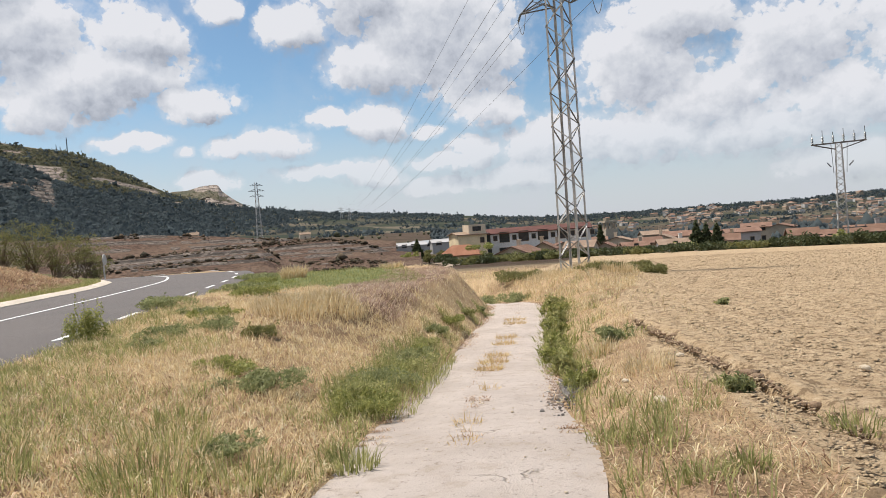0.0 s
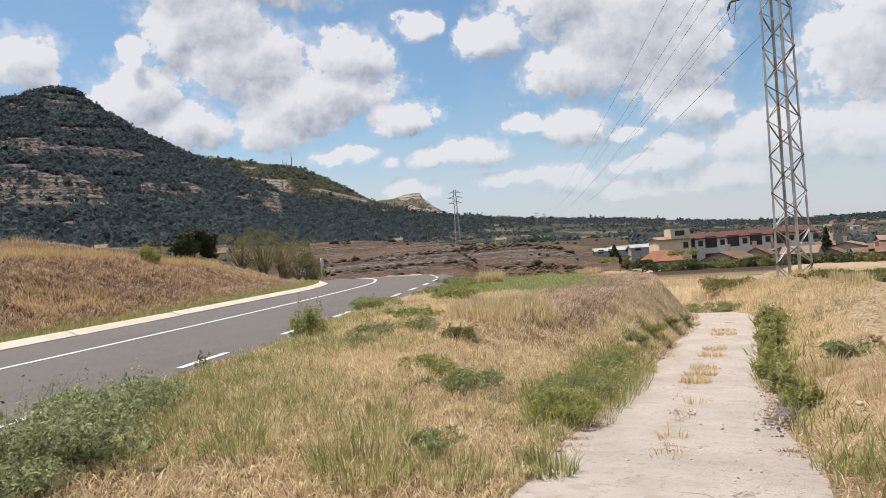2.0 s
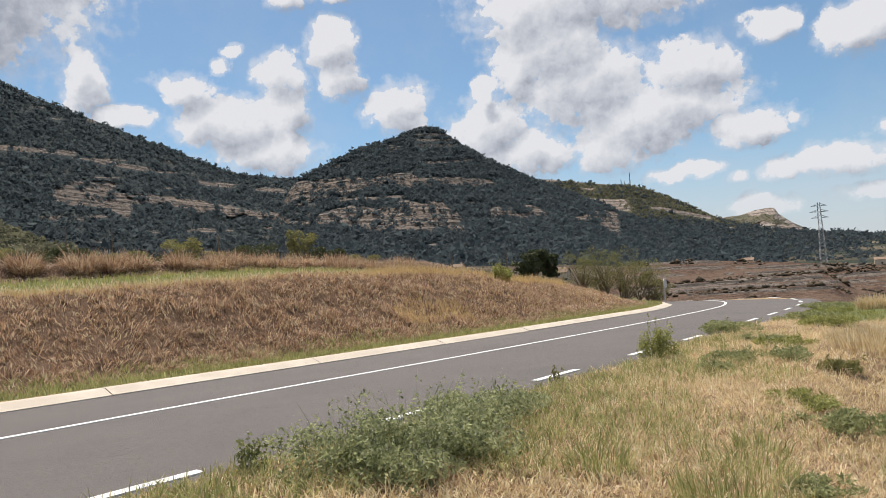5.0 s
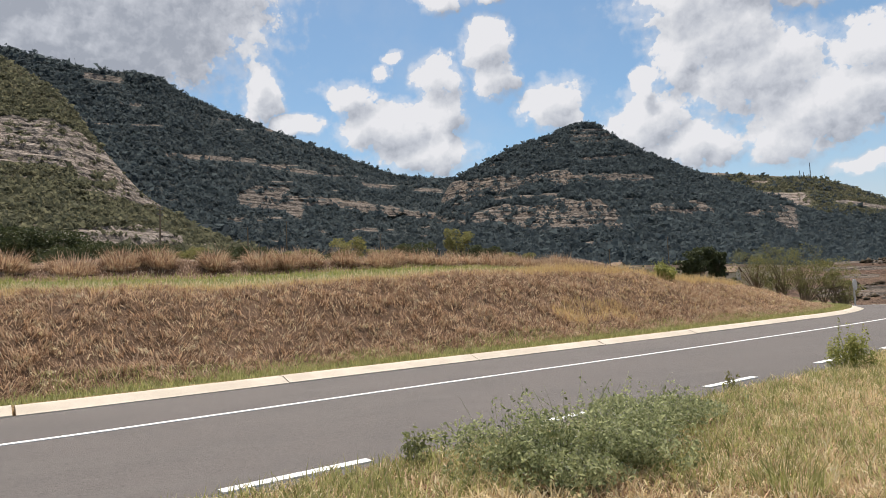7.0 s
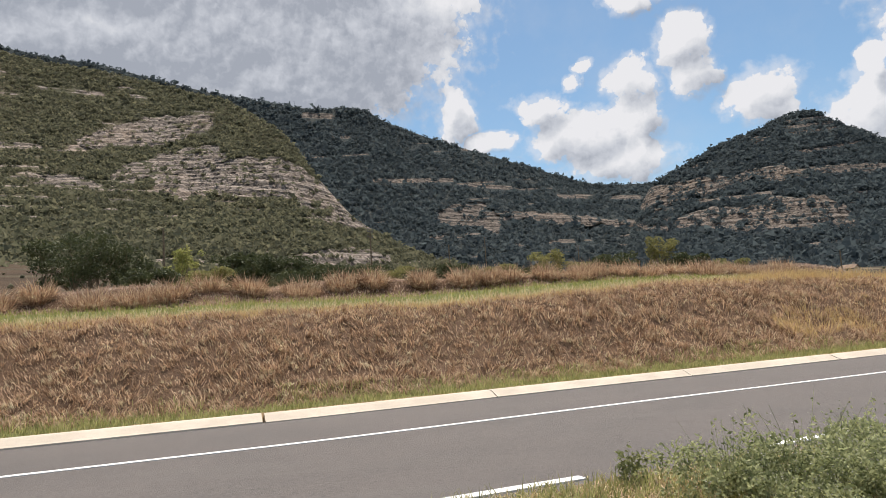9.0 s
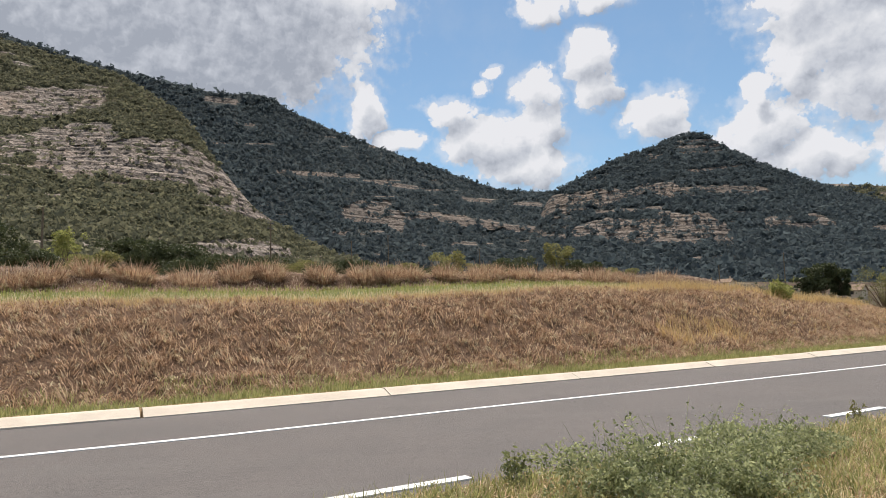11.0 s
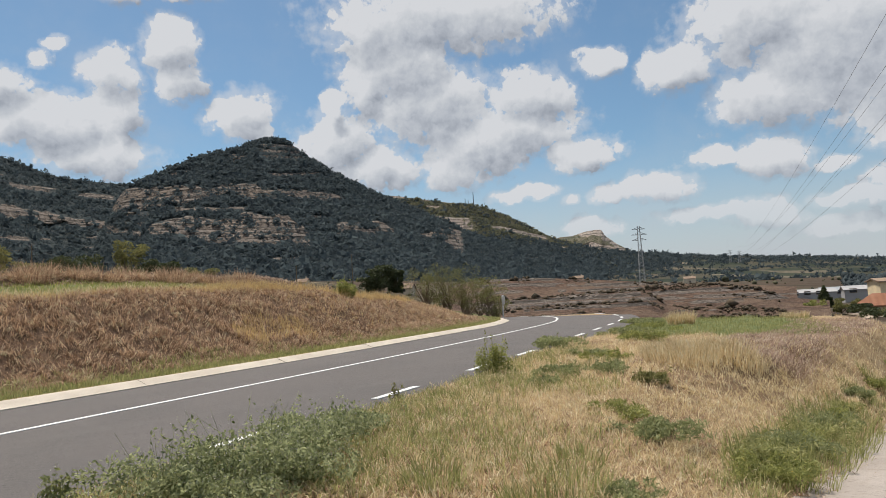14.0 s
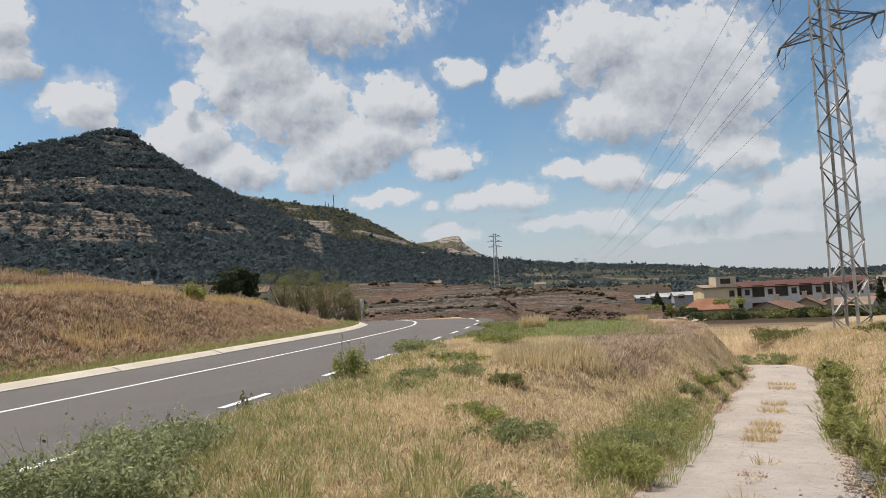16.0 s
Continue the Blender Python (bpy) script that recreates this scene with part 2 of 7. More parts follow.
def ground_build(n, co):
    """Dry verge, plough land, green strips and bare soil, by the zone attributes of the sheet."""
    attr = n.add("ShaderNodeVertexColor", layer_name="zone")
    zone = attr.outputs[0]
    sep = n.add("ShaderNodeSeparateColor", {0: zone})
    plough, green, far = sep.outputs[0], sep.outputs[1], sep.outputs[2]
    big = n.noise(co, 0.35, 6.0, 0.6)
    mid = n.noise(co, 2.2, 5.0, 0.6)
    fine = n.noise(co, 38.0, 5.0, 0.7)
    straw = n.mix(n.step(mid, 0.35, 0.68), (0.44, 0.31, 0.175), (0.58, 0.43, 0.26))
    straw = n.mix(n.step(big, 0.45, 0.70), straw, (0.21, 0.135, 0.08))
    # Dark flecks: thatch and soil, plus the shade between blades put into colour.
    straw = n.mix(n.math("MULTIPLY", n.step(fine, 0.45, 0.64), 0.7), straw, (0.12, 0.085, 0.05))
    soil = n.mix(n.step(mid, 0.3, 0.7), (0.54, 0.415, 0.265), (0.45, 0.335, 0.205))
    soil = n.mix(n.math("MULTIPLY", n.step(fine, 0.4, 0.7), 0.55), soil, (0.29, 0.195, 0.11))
    # Mottling: the soil's own browns, with clod shading put into the colour too.
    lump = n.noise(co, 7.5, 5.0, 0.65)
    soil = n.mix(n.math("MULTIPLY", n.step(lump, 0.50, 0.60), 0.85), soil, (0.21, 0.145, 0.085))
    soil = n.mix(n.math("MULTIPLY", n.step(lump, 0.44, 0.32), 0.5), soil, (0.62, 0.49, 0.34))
    grass = n.mix(n.step(mid, 0.35, 0.65), (0.135, 0.165, 0.065), (0.215, 0.22, 0.09))
    # Bank floor: dead litter, darkened in colour for the shade under the grass.
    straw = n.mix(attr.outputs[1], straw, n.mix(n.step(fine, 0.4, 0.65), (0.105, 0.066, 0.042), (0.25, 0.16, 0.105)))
    ragged = n.math("ADD", green, n.math("MULTIPLY", n.math("SUBTRACT", mid, 0.5), 0.9))
    col = n.mix(n.step(ragged, 0.35, 0.65), straw, grass)
    edge = n.math("ADD", plough, n.math("MULTIPLY", n.math("SUBTRACT", mid, 0.5), 0.5))
    col = n.mix(n.step(edge, 0.42, 0.58), col, soil)
    turned = n.add("ShaderNodeMapping", {"Vector": co, "Rotation": (0, 0, radians(-30)), "Scale": (0.007, 0.05, 0.3)}).outputs[0]
    farnoise = n.noise(turned, 1.0, 7.0, 0.62, 0.4)
    farcol = n.ramp(farnoise, [(0.30, (0.03, 0.03, 0.018)), (0.42, (0.055, 0.038, 0.025)), (0.50, (0.082, 0.055, 0.036)), (0.58, (0.06, 0.053, 0.033)),
                               (0.72, (0.20, 0.16, 0.11))])
    nz = n.add("ShaderNodeSeparateXYZ", {0: n.add("ShaderNodeNewGeometry").outputs["Normal"]}).outputs[2]
    wall = n.math("MULTIPLY", n.step(nz, 0.985, 0.93), n.step(n.noise(co, 0.09, 4.0), 0.38, 0.55))
    farcol = n.mix(wall, farcol, n.mix(n.step(n.noise(co, 0.7, 4.0), 0.4, 0.6), (0.055, 0.05, 0.035), (0.21, 0.19, 0.155)))
    col = n.mix(far, col, farcol)
    return col, n.math("ADD", n.math("ADD", fine, n.math("MULTIPLY", lump, 1.5)), n.math("MULTIPLY", mid, 0.6)), 0.9


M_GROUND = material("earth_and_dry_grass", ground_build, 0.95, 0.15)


def asphalt_build(n, co):
    grain = n.noise(co, 95.0, 3.0, 0.7)
    patch = n.noise(co, 0.5, 5.0, 0.6)
    track = n.noise(n.vec("MULTIPLY", co, (1.0, 0.15, 1.0)), 1.6, 3.0)
    col = n.mix(n.step(grain, 0.35, 0.7), (0.108, 0.097, 0.091), (0.185, 0.166, 0.156))
    col = n.mix(n.math("MULTIPLY", n.step(patch, 0.4, 0.65), 0.45), col, (0.11, 0.103, 0.098))
    col = n.mix(n.math("MULTIPLY", n.step(track, 0.5, 0.75), 0.25), col, (0.172, 0.16, 0.149))
    chip = n.noise(co, 26.0, 3.0, 0.6)
    col = n.mix(n.math("MULTIPLY", n.step(chip, 0.60, 0.68), 0.6), col, (0.055, 0.051, 0.048))
    col = n.mix(n.math("MULTIPLY", n.step(chip, 0.38, 0.30), 0.35), col, (0.23, 0.213, 0.199))
    return col, n.math("ADD", grain, chip), 0.5


M_ASPHALT = material("asphalt", asphalt_build, 0.82, 0.3)


def concrete_build(n, co):
    grain = n.noise(co, 70.0, 4.0, 0.7)
    patch = n.noise(co, 0.9, 6.0, 0.62)
    blot = n.noise(co, 4.5, 5.0, 0.6)
    crack = n.add("ShaderNodeTexVoronoi", {"Vector": n.vec("ADD", co, n.scale(n.noise(co, 2.0, 3.0, out="Color"), 0.6)),
                                           "Scale": 0.75}, feature="DISTANCE_TO_EDGE").outputs["Distance"]
    line = n.math("MULTIPLY", n.step(crack, 0.010, 0.002), n.math("MULTIPLY", n.step(patch, 0.54, 0.64), 0.5))
    col = n.mix(n.step(patch, 0.35, 0.66), (0.47, 0.405, 0.355), (0.57, 0.50, 0.445))
    col = n.mix(n.math("MULTIPLY", n.step(blot, 0.5, 0.72), 0.6), col, (0.41, 0.335, 0.265))
    pit = n.noise(co, 16.0, 5.0, 0.7)
    col = n.mix(n.math("MULTIPLY", n.step(pit, 0.55, 0.70), 0.7), col, (0.24, 0.195, 0.155))
    col = n.mix(n.math("MULTIPLY", n.step(pit, 0.42, 0.30), 0.5), col, (0.52, 0.455, 0.39))
    col = n.mix(n.math("MULTIPLY", n.step(grain, 0.5, 0.8), 0.6), col, (0.33, 0.29, 0.25))
    col = n.mix(line, col, (0.2, 0.165, 0.12))
    return col, n.math("ADD", n.math("SUBTRACT", grain, n.math("MULTIPLY", line, 2.0)), pit), 0.7


M_CONCRETE = material("worn_concrete", concrete_build, 0.9, 0.25)
M_KERB = speckled("kerb_concrete", (0.56, 0.49, 0.40), (0.64, 0.57, 0.47), (0.42, 0.36, 0.29), 1.3, 0.3)
M_PAINT = speckled("road_paint", (0.70, 0.70, 0.68), (0.80, 0.80, 0.78), (0.52, 0.51, 0.49), 2.5, 0.2, 0.7)


def rock_build(n, co, scrub_a, scrub_b, dry, pale=1.0, detail=1.0):
    """Pale bedded limestone where the flank is bare, scrub and thin soil elsewhere."""
    co = n.scale(co, detail)
    bare = n.add("ShaderNodeVertexColor", layer_name="bare").outputs[0]
    z = n.add("ShaderNodeSeparateXYZ", {0: co}).outputs[2]
    bed = n.noise(n.vec("MULTIPLY", co, (0.008, 0.008, 0.22)), 1.0, 5.0, 0.6)
    big = n.noise(co, 0.012, 5.0, 0.6)
    fine = n.noise(co, 0.16, 5.0, 0.6)
    grit = n.noise(co, 0.5, 4.0, 0.6)
    stain = n.noise(n.vec("MULTIPLY", co, (0.11, 0.11, 0.02)), 1.0, 5.0, 0.6)
    rock = n.ramp(bed, [(0.30, (0.27, 0.225, 0.19)), (0.44, (0.42, 0.35, 0.295)), (0.55, (0.34, 0.285, 0.24)), (0.70, (0.50, 0.43, 0.365))])
    seam = n.math("SINE", n.math("ADD", n.math("MULTIPLY", z, 0.85), n.math("MULTIPLY", n.noise(co, 0.012, 4.0), 12.0)))
    rock = n.mix(n.math("MULTIPLY", n.step(seam, 0.40, 0.80), 0.85), rock, (0.10, 0.085, 0.072))
    thin = n.math("SINE", n.math("ADD", n.math("MULTIPLY", z, 2.3), n.math("MULTIPLY", n.noise(co, 0.02, 4.0), 14.0)))
    rock = n.mix(n.math("MULTIPLY", n.step(thin, 0.35, 0.75), 0.6), rock, (0.12, 0.10, 0.085))
    rock = n.mix(n.math("MULTIPLY", n.step(stain, 0.48, 0.7), 0.55), rock, (0.22, 0.20, 0.185))
    rock = n.mix(n.math("MULTIPLY", n.step(big, 0.50, 0.68), 0.35), rock, (0.48, 0.35, 0.25))
    rock = n.mix(n.math("MULTIPLY", n.step(grit, 0.50, 0.64), 0.7), rock, (0.12, 0.105, 0.09))
    rock = n.mix(n.math("MULTIPLY", n.step(fine, 0.46, 0.34), 0.5), rock, (0.62, 0.53, 0.45))
    crack = n.step(n.noise(n.vec("MULTIPLY", co, (0.30, 0.30, 0.035)), 1.0, 3.0, 0.5), 0.56, 0.66)
    rock = n.mix(n.math("MULTIPLY", crack, 0.75), rock, (0.085, 0.075, 0.068))
    scrub = n.mix(n.step(fine, 0.35, 0.65), scrub_a, scrub_b)
    scrub = n.mix(n.math("MULTIPLY", n.step(big, 0.44, 0.60), 0.5), scrub, dry)
    edge = n.math("ADD", bare, n.math("ADD", n.math("MULTIPLY", n.math("SUBTRACT", fine, 0.5), 0.9), n.math("MULTIPLY", n.math("SUBTRACT", grit, 0.5), 0.5)))
    mask = n.step(edge, 0.40, 0.56)
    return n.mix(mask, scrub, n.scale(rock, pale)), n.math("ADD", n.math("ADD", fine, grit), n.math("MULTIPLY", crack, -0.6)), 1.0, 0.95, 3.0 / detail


# Ridge and peak: rock dimmed for cloud shade, forest floor bluish for haze.
M_SHADED_ROCK = material("shaded_limestone_and_forest_floor", lambda n, co: rock_build(n, co, (0.036, 0.048, 0.052), (0.056, 0.070, 0.070), (0.068, 0.073, 0.066), 0.62), 0.95, 0.15)
# Spur and shoulder: the same rock, brightened in colour for sunlight.
M_SUNLIT_ROCK = material("sunlit_limestone_and_scrub", lambda n, co: rock_build(n, co, (0.075, 0.080, 0.048), (0.115, 0.11, 0.066), (0.18, 0.145, 0.095), 0.92), 0.95, 0.15)
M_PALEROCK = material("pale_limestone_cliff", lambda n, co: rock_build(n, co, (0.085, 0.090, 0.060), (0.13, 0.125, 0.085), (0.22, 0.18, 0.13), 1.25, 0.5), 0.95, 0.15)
M_EARTHBANK = material("terraced_earth", lambda n, co: rock_build(n, co, (0.085, 0.056, 0.042), (0.18, 0.118, 0.085), (0.22, 0.155, 0.11), 0.55, 6.0), 0.95, 0.1)
# Distance haze and cloud shade are put into this bluish, dull canopy colour.
M_HAZY_FOREST = leafy("hazy_pine_and_oak_canopy", (0.066, 0.086, 0.097), (0.115, 0.142, 0.146), 0.95, 0.5, 0.01)
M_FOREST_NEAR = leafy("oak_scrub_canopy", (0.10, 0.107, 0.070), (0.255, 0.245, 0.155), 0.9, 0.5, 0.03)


def farmland_build(n, co):
    """Distant patchwork of stubble, tilled soil, scrub and groves."""
    cell = n.add("ShaderNodeTexVoronoi", {"Vector": n.vec("ADD", n.vec("MULTIPLY", co, (1.0, 1.0, 0.0)), n.scale(n.noise(co, 0.02, 3.0, out="Color"), 40.0)), "Scale": 0.0085})
    tone = n.add("ShaderNodeSeparateColor", {0: cell.outputs["Color"]}).outputs[0]
    col = n.ramp(tone, [(0.0, (0.028, 0.036, 0.026)), (0.35, (0.042, 0.050, 0.034)), (0.58, (0.072, 0.066, 0.046)), (0.80, (0.125, 0.10, 0.072)), (0.95, (0.18, 0.15, 0.11))])
    fine = n.noise(co, 0.08, 5.0, 0.65)
    return n.mix(n.math("MULTIPLY", n.step(fine, 0.4, 0.65), 0.6), col, (0.03, 0.036, 0.02)), fine, 0.5, 0.95, 2.0


M_FARMLAND = material("distant_farmland", farmland_build, 0.95, 0.1)


# ---- terrain ----
def smooth(a, b, x):
    t = np.clip((x - a) / (b - a), 0.0, 1.0)
    return t * t * (3 - 2 * t)


def curve(points, step=0.25):
    """A smooth polyline through plan points, with even steps: places, tangents."""
    p = np.array(points, float)
    p = np.vstack([2 * p[0] - p[1], p, 2 * p[-1] - p[-2]])
    out = []
    for i in range(1, len(p) - 2):
        k = max(2, int(np.hypot(*(p[i + 1] - p[i])[:2]) / step))
        t = np.linspace(0, 1, k, endpoint=False)[:, None]
        a, b, c, d = p[i - 1], p[i], p[i + 1], p[i + 2]
        out.append(0.5 * (2 * b + (c - a) * t + (2 * a - 5 * b + 4 * c - d) * t ** 2 + (3 * b - a - 3 * c + d) * t ** 3))
    q = np.vstack(out + [p[-2][None]])
    tan = np.gradient(q[:, :2], axis=0)
    tan /= np.linalg.norm(tan, axis=1)[:, None]
    return q, tan


# Centre line of the road; centre line of the track with its height.
ROAD, ROAD_T = curve([(4.5, -46), (-3.0, -22), (-5.96, -10.9), (-8.38, -2.87), (-9.16, -0.59), (-10.36, 2.65), (-12.16, 7.7), (-15.35, 16.0),
                      (-18.7, 23.7), (-20.9, 27.4), (-23.4, 30.3), (-27.2, 32.7), (-33.5, 34.6), (-44, 36.4), (-80, 42)])
TRACK, TRACK_T = curve([(0.1, -14, -0.05), (-0.35, -5, -0.08), (-0.78, 0, -0.14), (-1.13, 4.24, -0.3), (-1.53, 6.31, -0.5), (-2.23, 11.35, -0.95), (-3.3, 19.9, -1.35),
                        (-3.78, 22.9, -1.42), (-4.9, 26.5, -1.75), (-8.0, 31.5, -2.3), (-15, 38, -2.8), (-24, 52, -3.3)])
LANE = 3.4                                        # centre line to the dashed edge line
TRACK_HALF = 0.93


def lane(y):
    """Centre line to the dashed line: the lane narrows into the bend."""
    return float(np.interp(y, [0, 11, 17], [3.50, 3.27, 3.08]))


def along(line, tan, x, y, reach=140.0):
    """For plan points: index of the nearest place of a line and the distance to its right."""
    idx = np.zeros(len(x), int)
    off = np.full(len(x), 1e3)
    near = np.nonzero(np.hypot(x, y) < reach)[0]
    for part in np.array_split(near, max(1, len(near) // 4000)):
        dx, dy = x[part, None] - line[None, :, 0], y[part, None] - line[None, :, 1]
        k = np.argmin(dx * dx + dy * dy, axis=1)
        r = np.arange(len(part))
        idx[part] = k
        side = np.sign(dx[r, k] * tan[k, 1] - dy[r, k] * tan[k, 0])
        off[part] = side * np.hypot(dx[r, k], dy[r, k])
    return idx, off


def road_edge(y):
    """Centre line to the ragged edge of the asphalt."""
    return np.interp(y, [2, 10], [3.92, 3.66])


def kerb_offset(y):
    return 2.45 + 0.10 * smooth(-1.5, 15, y)


def road_drop(y):
    """The road dips out of sight past its crest."""
    return -0.09 * np.clip(np.asarray(y, float) - 31.8, 0, 12)


WN = {}


def wave(x, y, size, seed=0):
    """Smooth value noise in plan, about -1 to 1."""
    if seed not in WN:
        WN[seed] = np.random.RandomState(seed + 7).uniform(-1, 1, (128, 128))
    g = WN[seed]
    u, v = x / size, y / size
    i, j = np.floor(u).astype(int), np.floor(v).astype(int)
    fu, fv = u - i, v - j
    fu, fv = fu * fu * (3 - 2 * fu), fv * fv * (3 - 2 * fv)
    a, b, c, d = (g[(i + p) % 128, (j + q) % 128] for p, q in ((0, 0), (1, 0), (0, 1), (1, 1)))
    return (a * (1 - fu) + b * fu) * (1 - fv) + (c * (1 - fu) + d * fu) * fv


# The wide land: height by azimuth (rows) and distance (columns).
FAR_R = [0, 40, 80, 150, 300, 450, 800, 4600]
FAR_AZ = [-180, -125, -100, -80, -65, -50, -40, -30, -20, -12, 0, 18, 60, 180]
FAR_Z = [
    [1, 3.2, 6, 12, 30, 45, 60, 60], [1, 3.4, 7, 15, 38, 60, 60, 60], [1, 3.4, 5.5, 11, 24, 38, 40, 40], [1, 3.2, 4.2, 7.5, 17, 28, 30, 30], [1, 3.0, 3.6, 5.5, 12, 20, 25, 25],
    [1, 1.6, 1.0, 1.5, 6, 15, 18, 18], [0, 0.0, -2.4, -3.4, 2.0, 9, 9, 8], [0, -0.6, -2.8, -4.6, -1.5, 3, 6, 0], [0, -1.4, -3.0, -5.4, -5, -2, 3, -8],
    [-0.2, -1.6, -3.0, -5.2, -6.5, -5, -2, -16], [-0.2, -1.6, -3.0, -6.2, -10, -13, -18, -26], [-0.2, -1.6, -3.2, -6.5, -11, -15, -22, -30],
    [-0.2, -1.6, -3.2, -7, -12, -16, -22, -30], [1, 3.2, 6, 12, 30, 45, 60, 60]]


def wide_land(x, y):
    az, r = np.degrees(np.arctan2(x, y)), np.hypot(x, y)
    tab = np.array(FAR_Z)
    cols = np.array([np.interp(az, FAR_AZ, tab[:, k]) for k in range(len(FAR_R))])
    k = np.clip(np.searchsorted(FAR_R, r) - 1, 0, len(FAR_R) - 2)
    lo, hi = np.array(FAR_R)[k], np.array(FAR_R)[k + 1]
    f = (r - lo) / (hi - lo)
    n = np.arange(len(x))
    z = cols[k, n] * (1 - f) + cols[k + 1, n] * f
    # old field terraces between the road bend and the hills
    q = (z + 0.5 * wave(x, y, 60, 71) + 0.15 * wave(x, y, 13, 72)) / 0.9
    stair = 0.9 * (np.floor(q) + smooth(0.72, 1.0, q - np.floor(q)))
    zone = smooth(-50, -44, az) * smooth(-12, -18, az) * smooth(55, 75, r) * smooth(420, 330, r)
    return z + (stair - z) * zone


BANK_Y = [-60, 3, 7.2, 10.5, 13.8, 16.8, 20, 24.5, 29.5, 33.8, 37]
BANK_H = [1.72, 1.68, 1.83, 1.95, 1.93, 1.80, 1.54, 1.27, 1.08, 0.85, 0.25]


def zones(x, y):
    """Height of the ground and what covers it: ploughed, green, far (0 to 1)."""
    x, y = np.asarray(x, float), np.asarray(y, float)
    ri, ro = along(ROAD, ROAD_T, x, y)
    ti, to = along(TRACK, TRACK_T, x, y)
    wide = wide_land(x, y)
    r = np.hypot(x, y)
    ry = ROAD[ri, 1]
    # beyond the kerb: grass strip, bank, green strip, second low ridge
    left = -ro - kerb_offset(ry) - 0.36
    hb = np.interp(ry, BANK_Y, BANK_H)
    foot = 0.7 + 0.25 * wave(x, y, 2.7, 1)
    rise = hb * smooth(0, 1, np.clip((left - foot) / 4.2, 0, 1) * 0.92 + 0.04) / 0.985
    bank = 0.09 + np.clip(rise, 0, None) + (0.05 * wave(x, y, 0.9, 2) + 0.05 * wave(x + 0.5 * y, y, 0.38, 12)) * smooth(0.4, 1.5, left)
    flat = hb + 0.09 + 0.125 * np.clip(left - 5.2, 0, 4.6)
    top = np.maximum(wide, 2.86 + 0.2 * wave(x, y, 3.1, 3))
    second = flat + (np.maximum(top, flat) - flat) * smooth(9.2, 10.6, left + 0.5 * wave(x, y, 2.2, 4)) * smooth(34, 22, ry)
    zl = np.where(left < 5.2, bank, np.maximum(second, flat * 0.98))
    zl = zl + (wide - zl) * smooth(14, 34, left)
    zl = np.where(ry > 36, zl + (wide - zl) * smooth(1.5, 6, left), zl)
    # the verge between road and track, with a bank that grows as the track falls away
    tz, ty = TRACK[ti, 2], TRACK[ti, 1]
    up = -to - TRACK_HALF
    slope = np.interp(ty, [-6, 5, 9, 12, 15, 19, 26], [0.10, 0.16, 0.29, 0.48, 0.85, 1.25, 1.3])
    top_z = 0.035 + 0.035 * wave(x, y, 2.6, 5) + 0.03 * smooth(6, 12, ty) * smooth(4, 1.5, up) - 0.10 * smooth(15, 22, ty)
    face = tz + slope * np.clip(up, 0, None)
    k = 0.16
    h = np.clip(0.5 + 0.5 * (face - top_z) / k, 0, 1)
    verge = face * (1 - h) + top_z * h - k * h * (1 - h)
    verge = verge + (0.05 * wave(x, y, 0.33, 13) + 0.05 * wave(x, y, 0.8, 14)) * smooth(0.1, 0.6, up) * smooth(9, 12, ty)
    verge = np.where(up < 0, tz, verge)
    verge = verge + (wide - verge) * smooth(28, 44, y - 0.25 * x)
    # right of the track: grass edge, then plough land falling gently away
    dn = to - TRACK_HALF
    field = -0.3 - 0.037 * np.clip(r - 6, -6, 70) + 0.03 * wave(x, y, 3.3, 6)
    field = field + (wide - field) * smooth(62, 95, r)
    lump = 0.45 * np.exp(-((x + 1.2) ** 2 / 3.5 + (y - 29) ** 2 / 18))
    near = smooth(9, 4, dn)
    berm = tz + (np.maximum(field, tz - 0.5) * near + field * (1 - near) - tz) * smooth(0.15, 2.2, dn) + 0.10 * smooth(0.1, 0.6, dn) * smooth(2.2, 0.9, dn)
    right = np.where(dn > 0, berm + lump, tz)
    z = np.where(to > 0, right, np.where(ro > road_edge(ry), verge, 0.0))
    on_road = (ro <= road_edge(ry)) & (left < 0)
    z = np.where(on_road, -0.03 + road_drop(ry), z)
    z = np.where((ro <= road_edge(ry)) & (left >= 0), zl, z)
    z = np.where(np.abs(to) < TRACK_HALF, tz - 0.03, z)
    away = r > 139
    z = np.where(away, wide, z)
    edge_x = np.interp(y, [0, 5.2, 7, 8.4, 11.3, 16, 32, 40], [1.2, 0.85, 0.65, 0.4, 0.05, -0.3, 0.6, -6.0])
    plough = ((to > 1.2) & (r < 92) & (y > -60)) * smooth(-0.25, 0.35, x - edge_x - 0.25 * wave(x, y, 1.1, 8))
    green = smooth(4.9, 5.6, left) * smooth(9.6, 8.8, left) * (ry < 26) * 0.62
    green = np.maximum(green, 0.62 * smooth(0.1, 0.3, left) * smooth(1.2, 0.6, left))
    green = np.maximum(green, 0.8 * smooth(16, 19, y) * smooth(7.5, 5.5, ro - LANE) * (ro > LANE) * (up > 1.0) * (r < 60))
    green = np.maximum(green, 0.5 * (ro > LANE) * smooth(1.9, 0.9, ro - LANE) * smooth(14, 8, y))
    far = smooth(45, 70, r) * (1 - plough)
    # Where the floor is dead litter with the grass's shade in its colour.
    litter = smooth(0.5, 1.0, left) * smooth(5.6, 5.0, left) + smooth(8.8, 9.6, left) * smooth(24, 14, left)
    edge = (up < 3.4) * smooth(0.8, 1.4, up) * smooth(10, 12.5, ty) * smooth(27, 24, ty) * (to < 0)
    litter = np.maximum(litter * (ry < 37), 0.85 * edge)
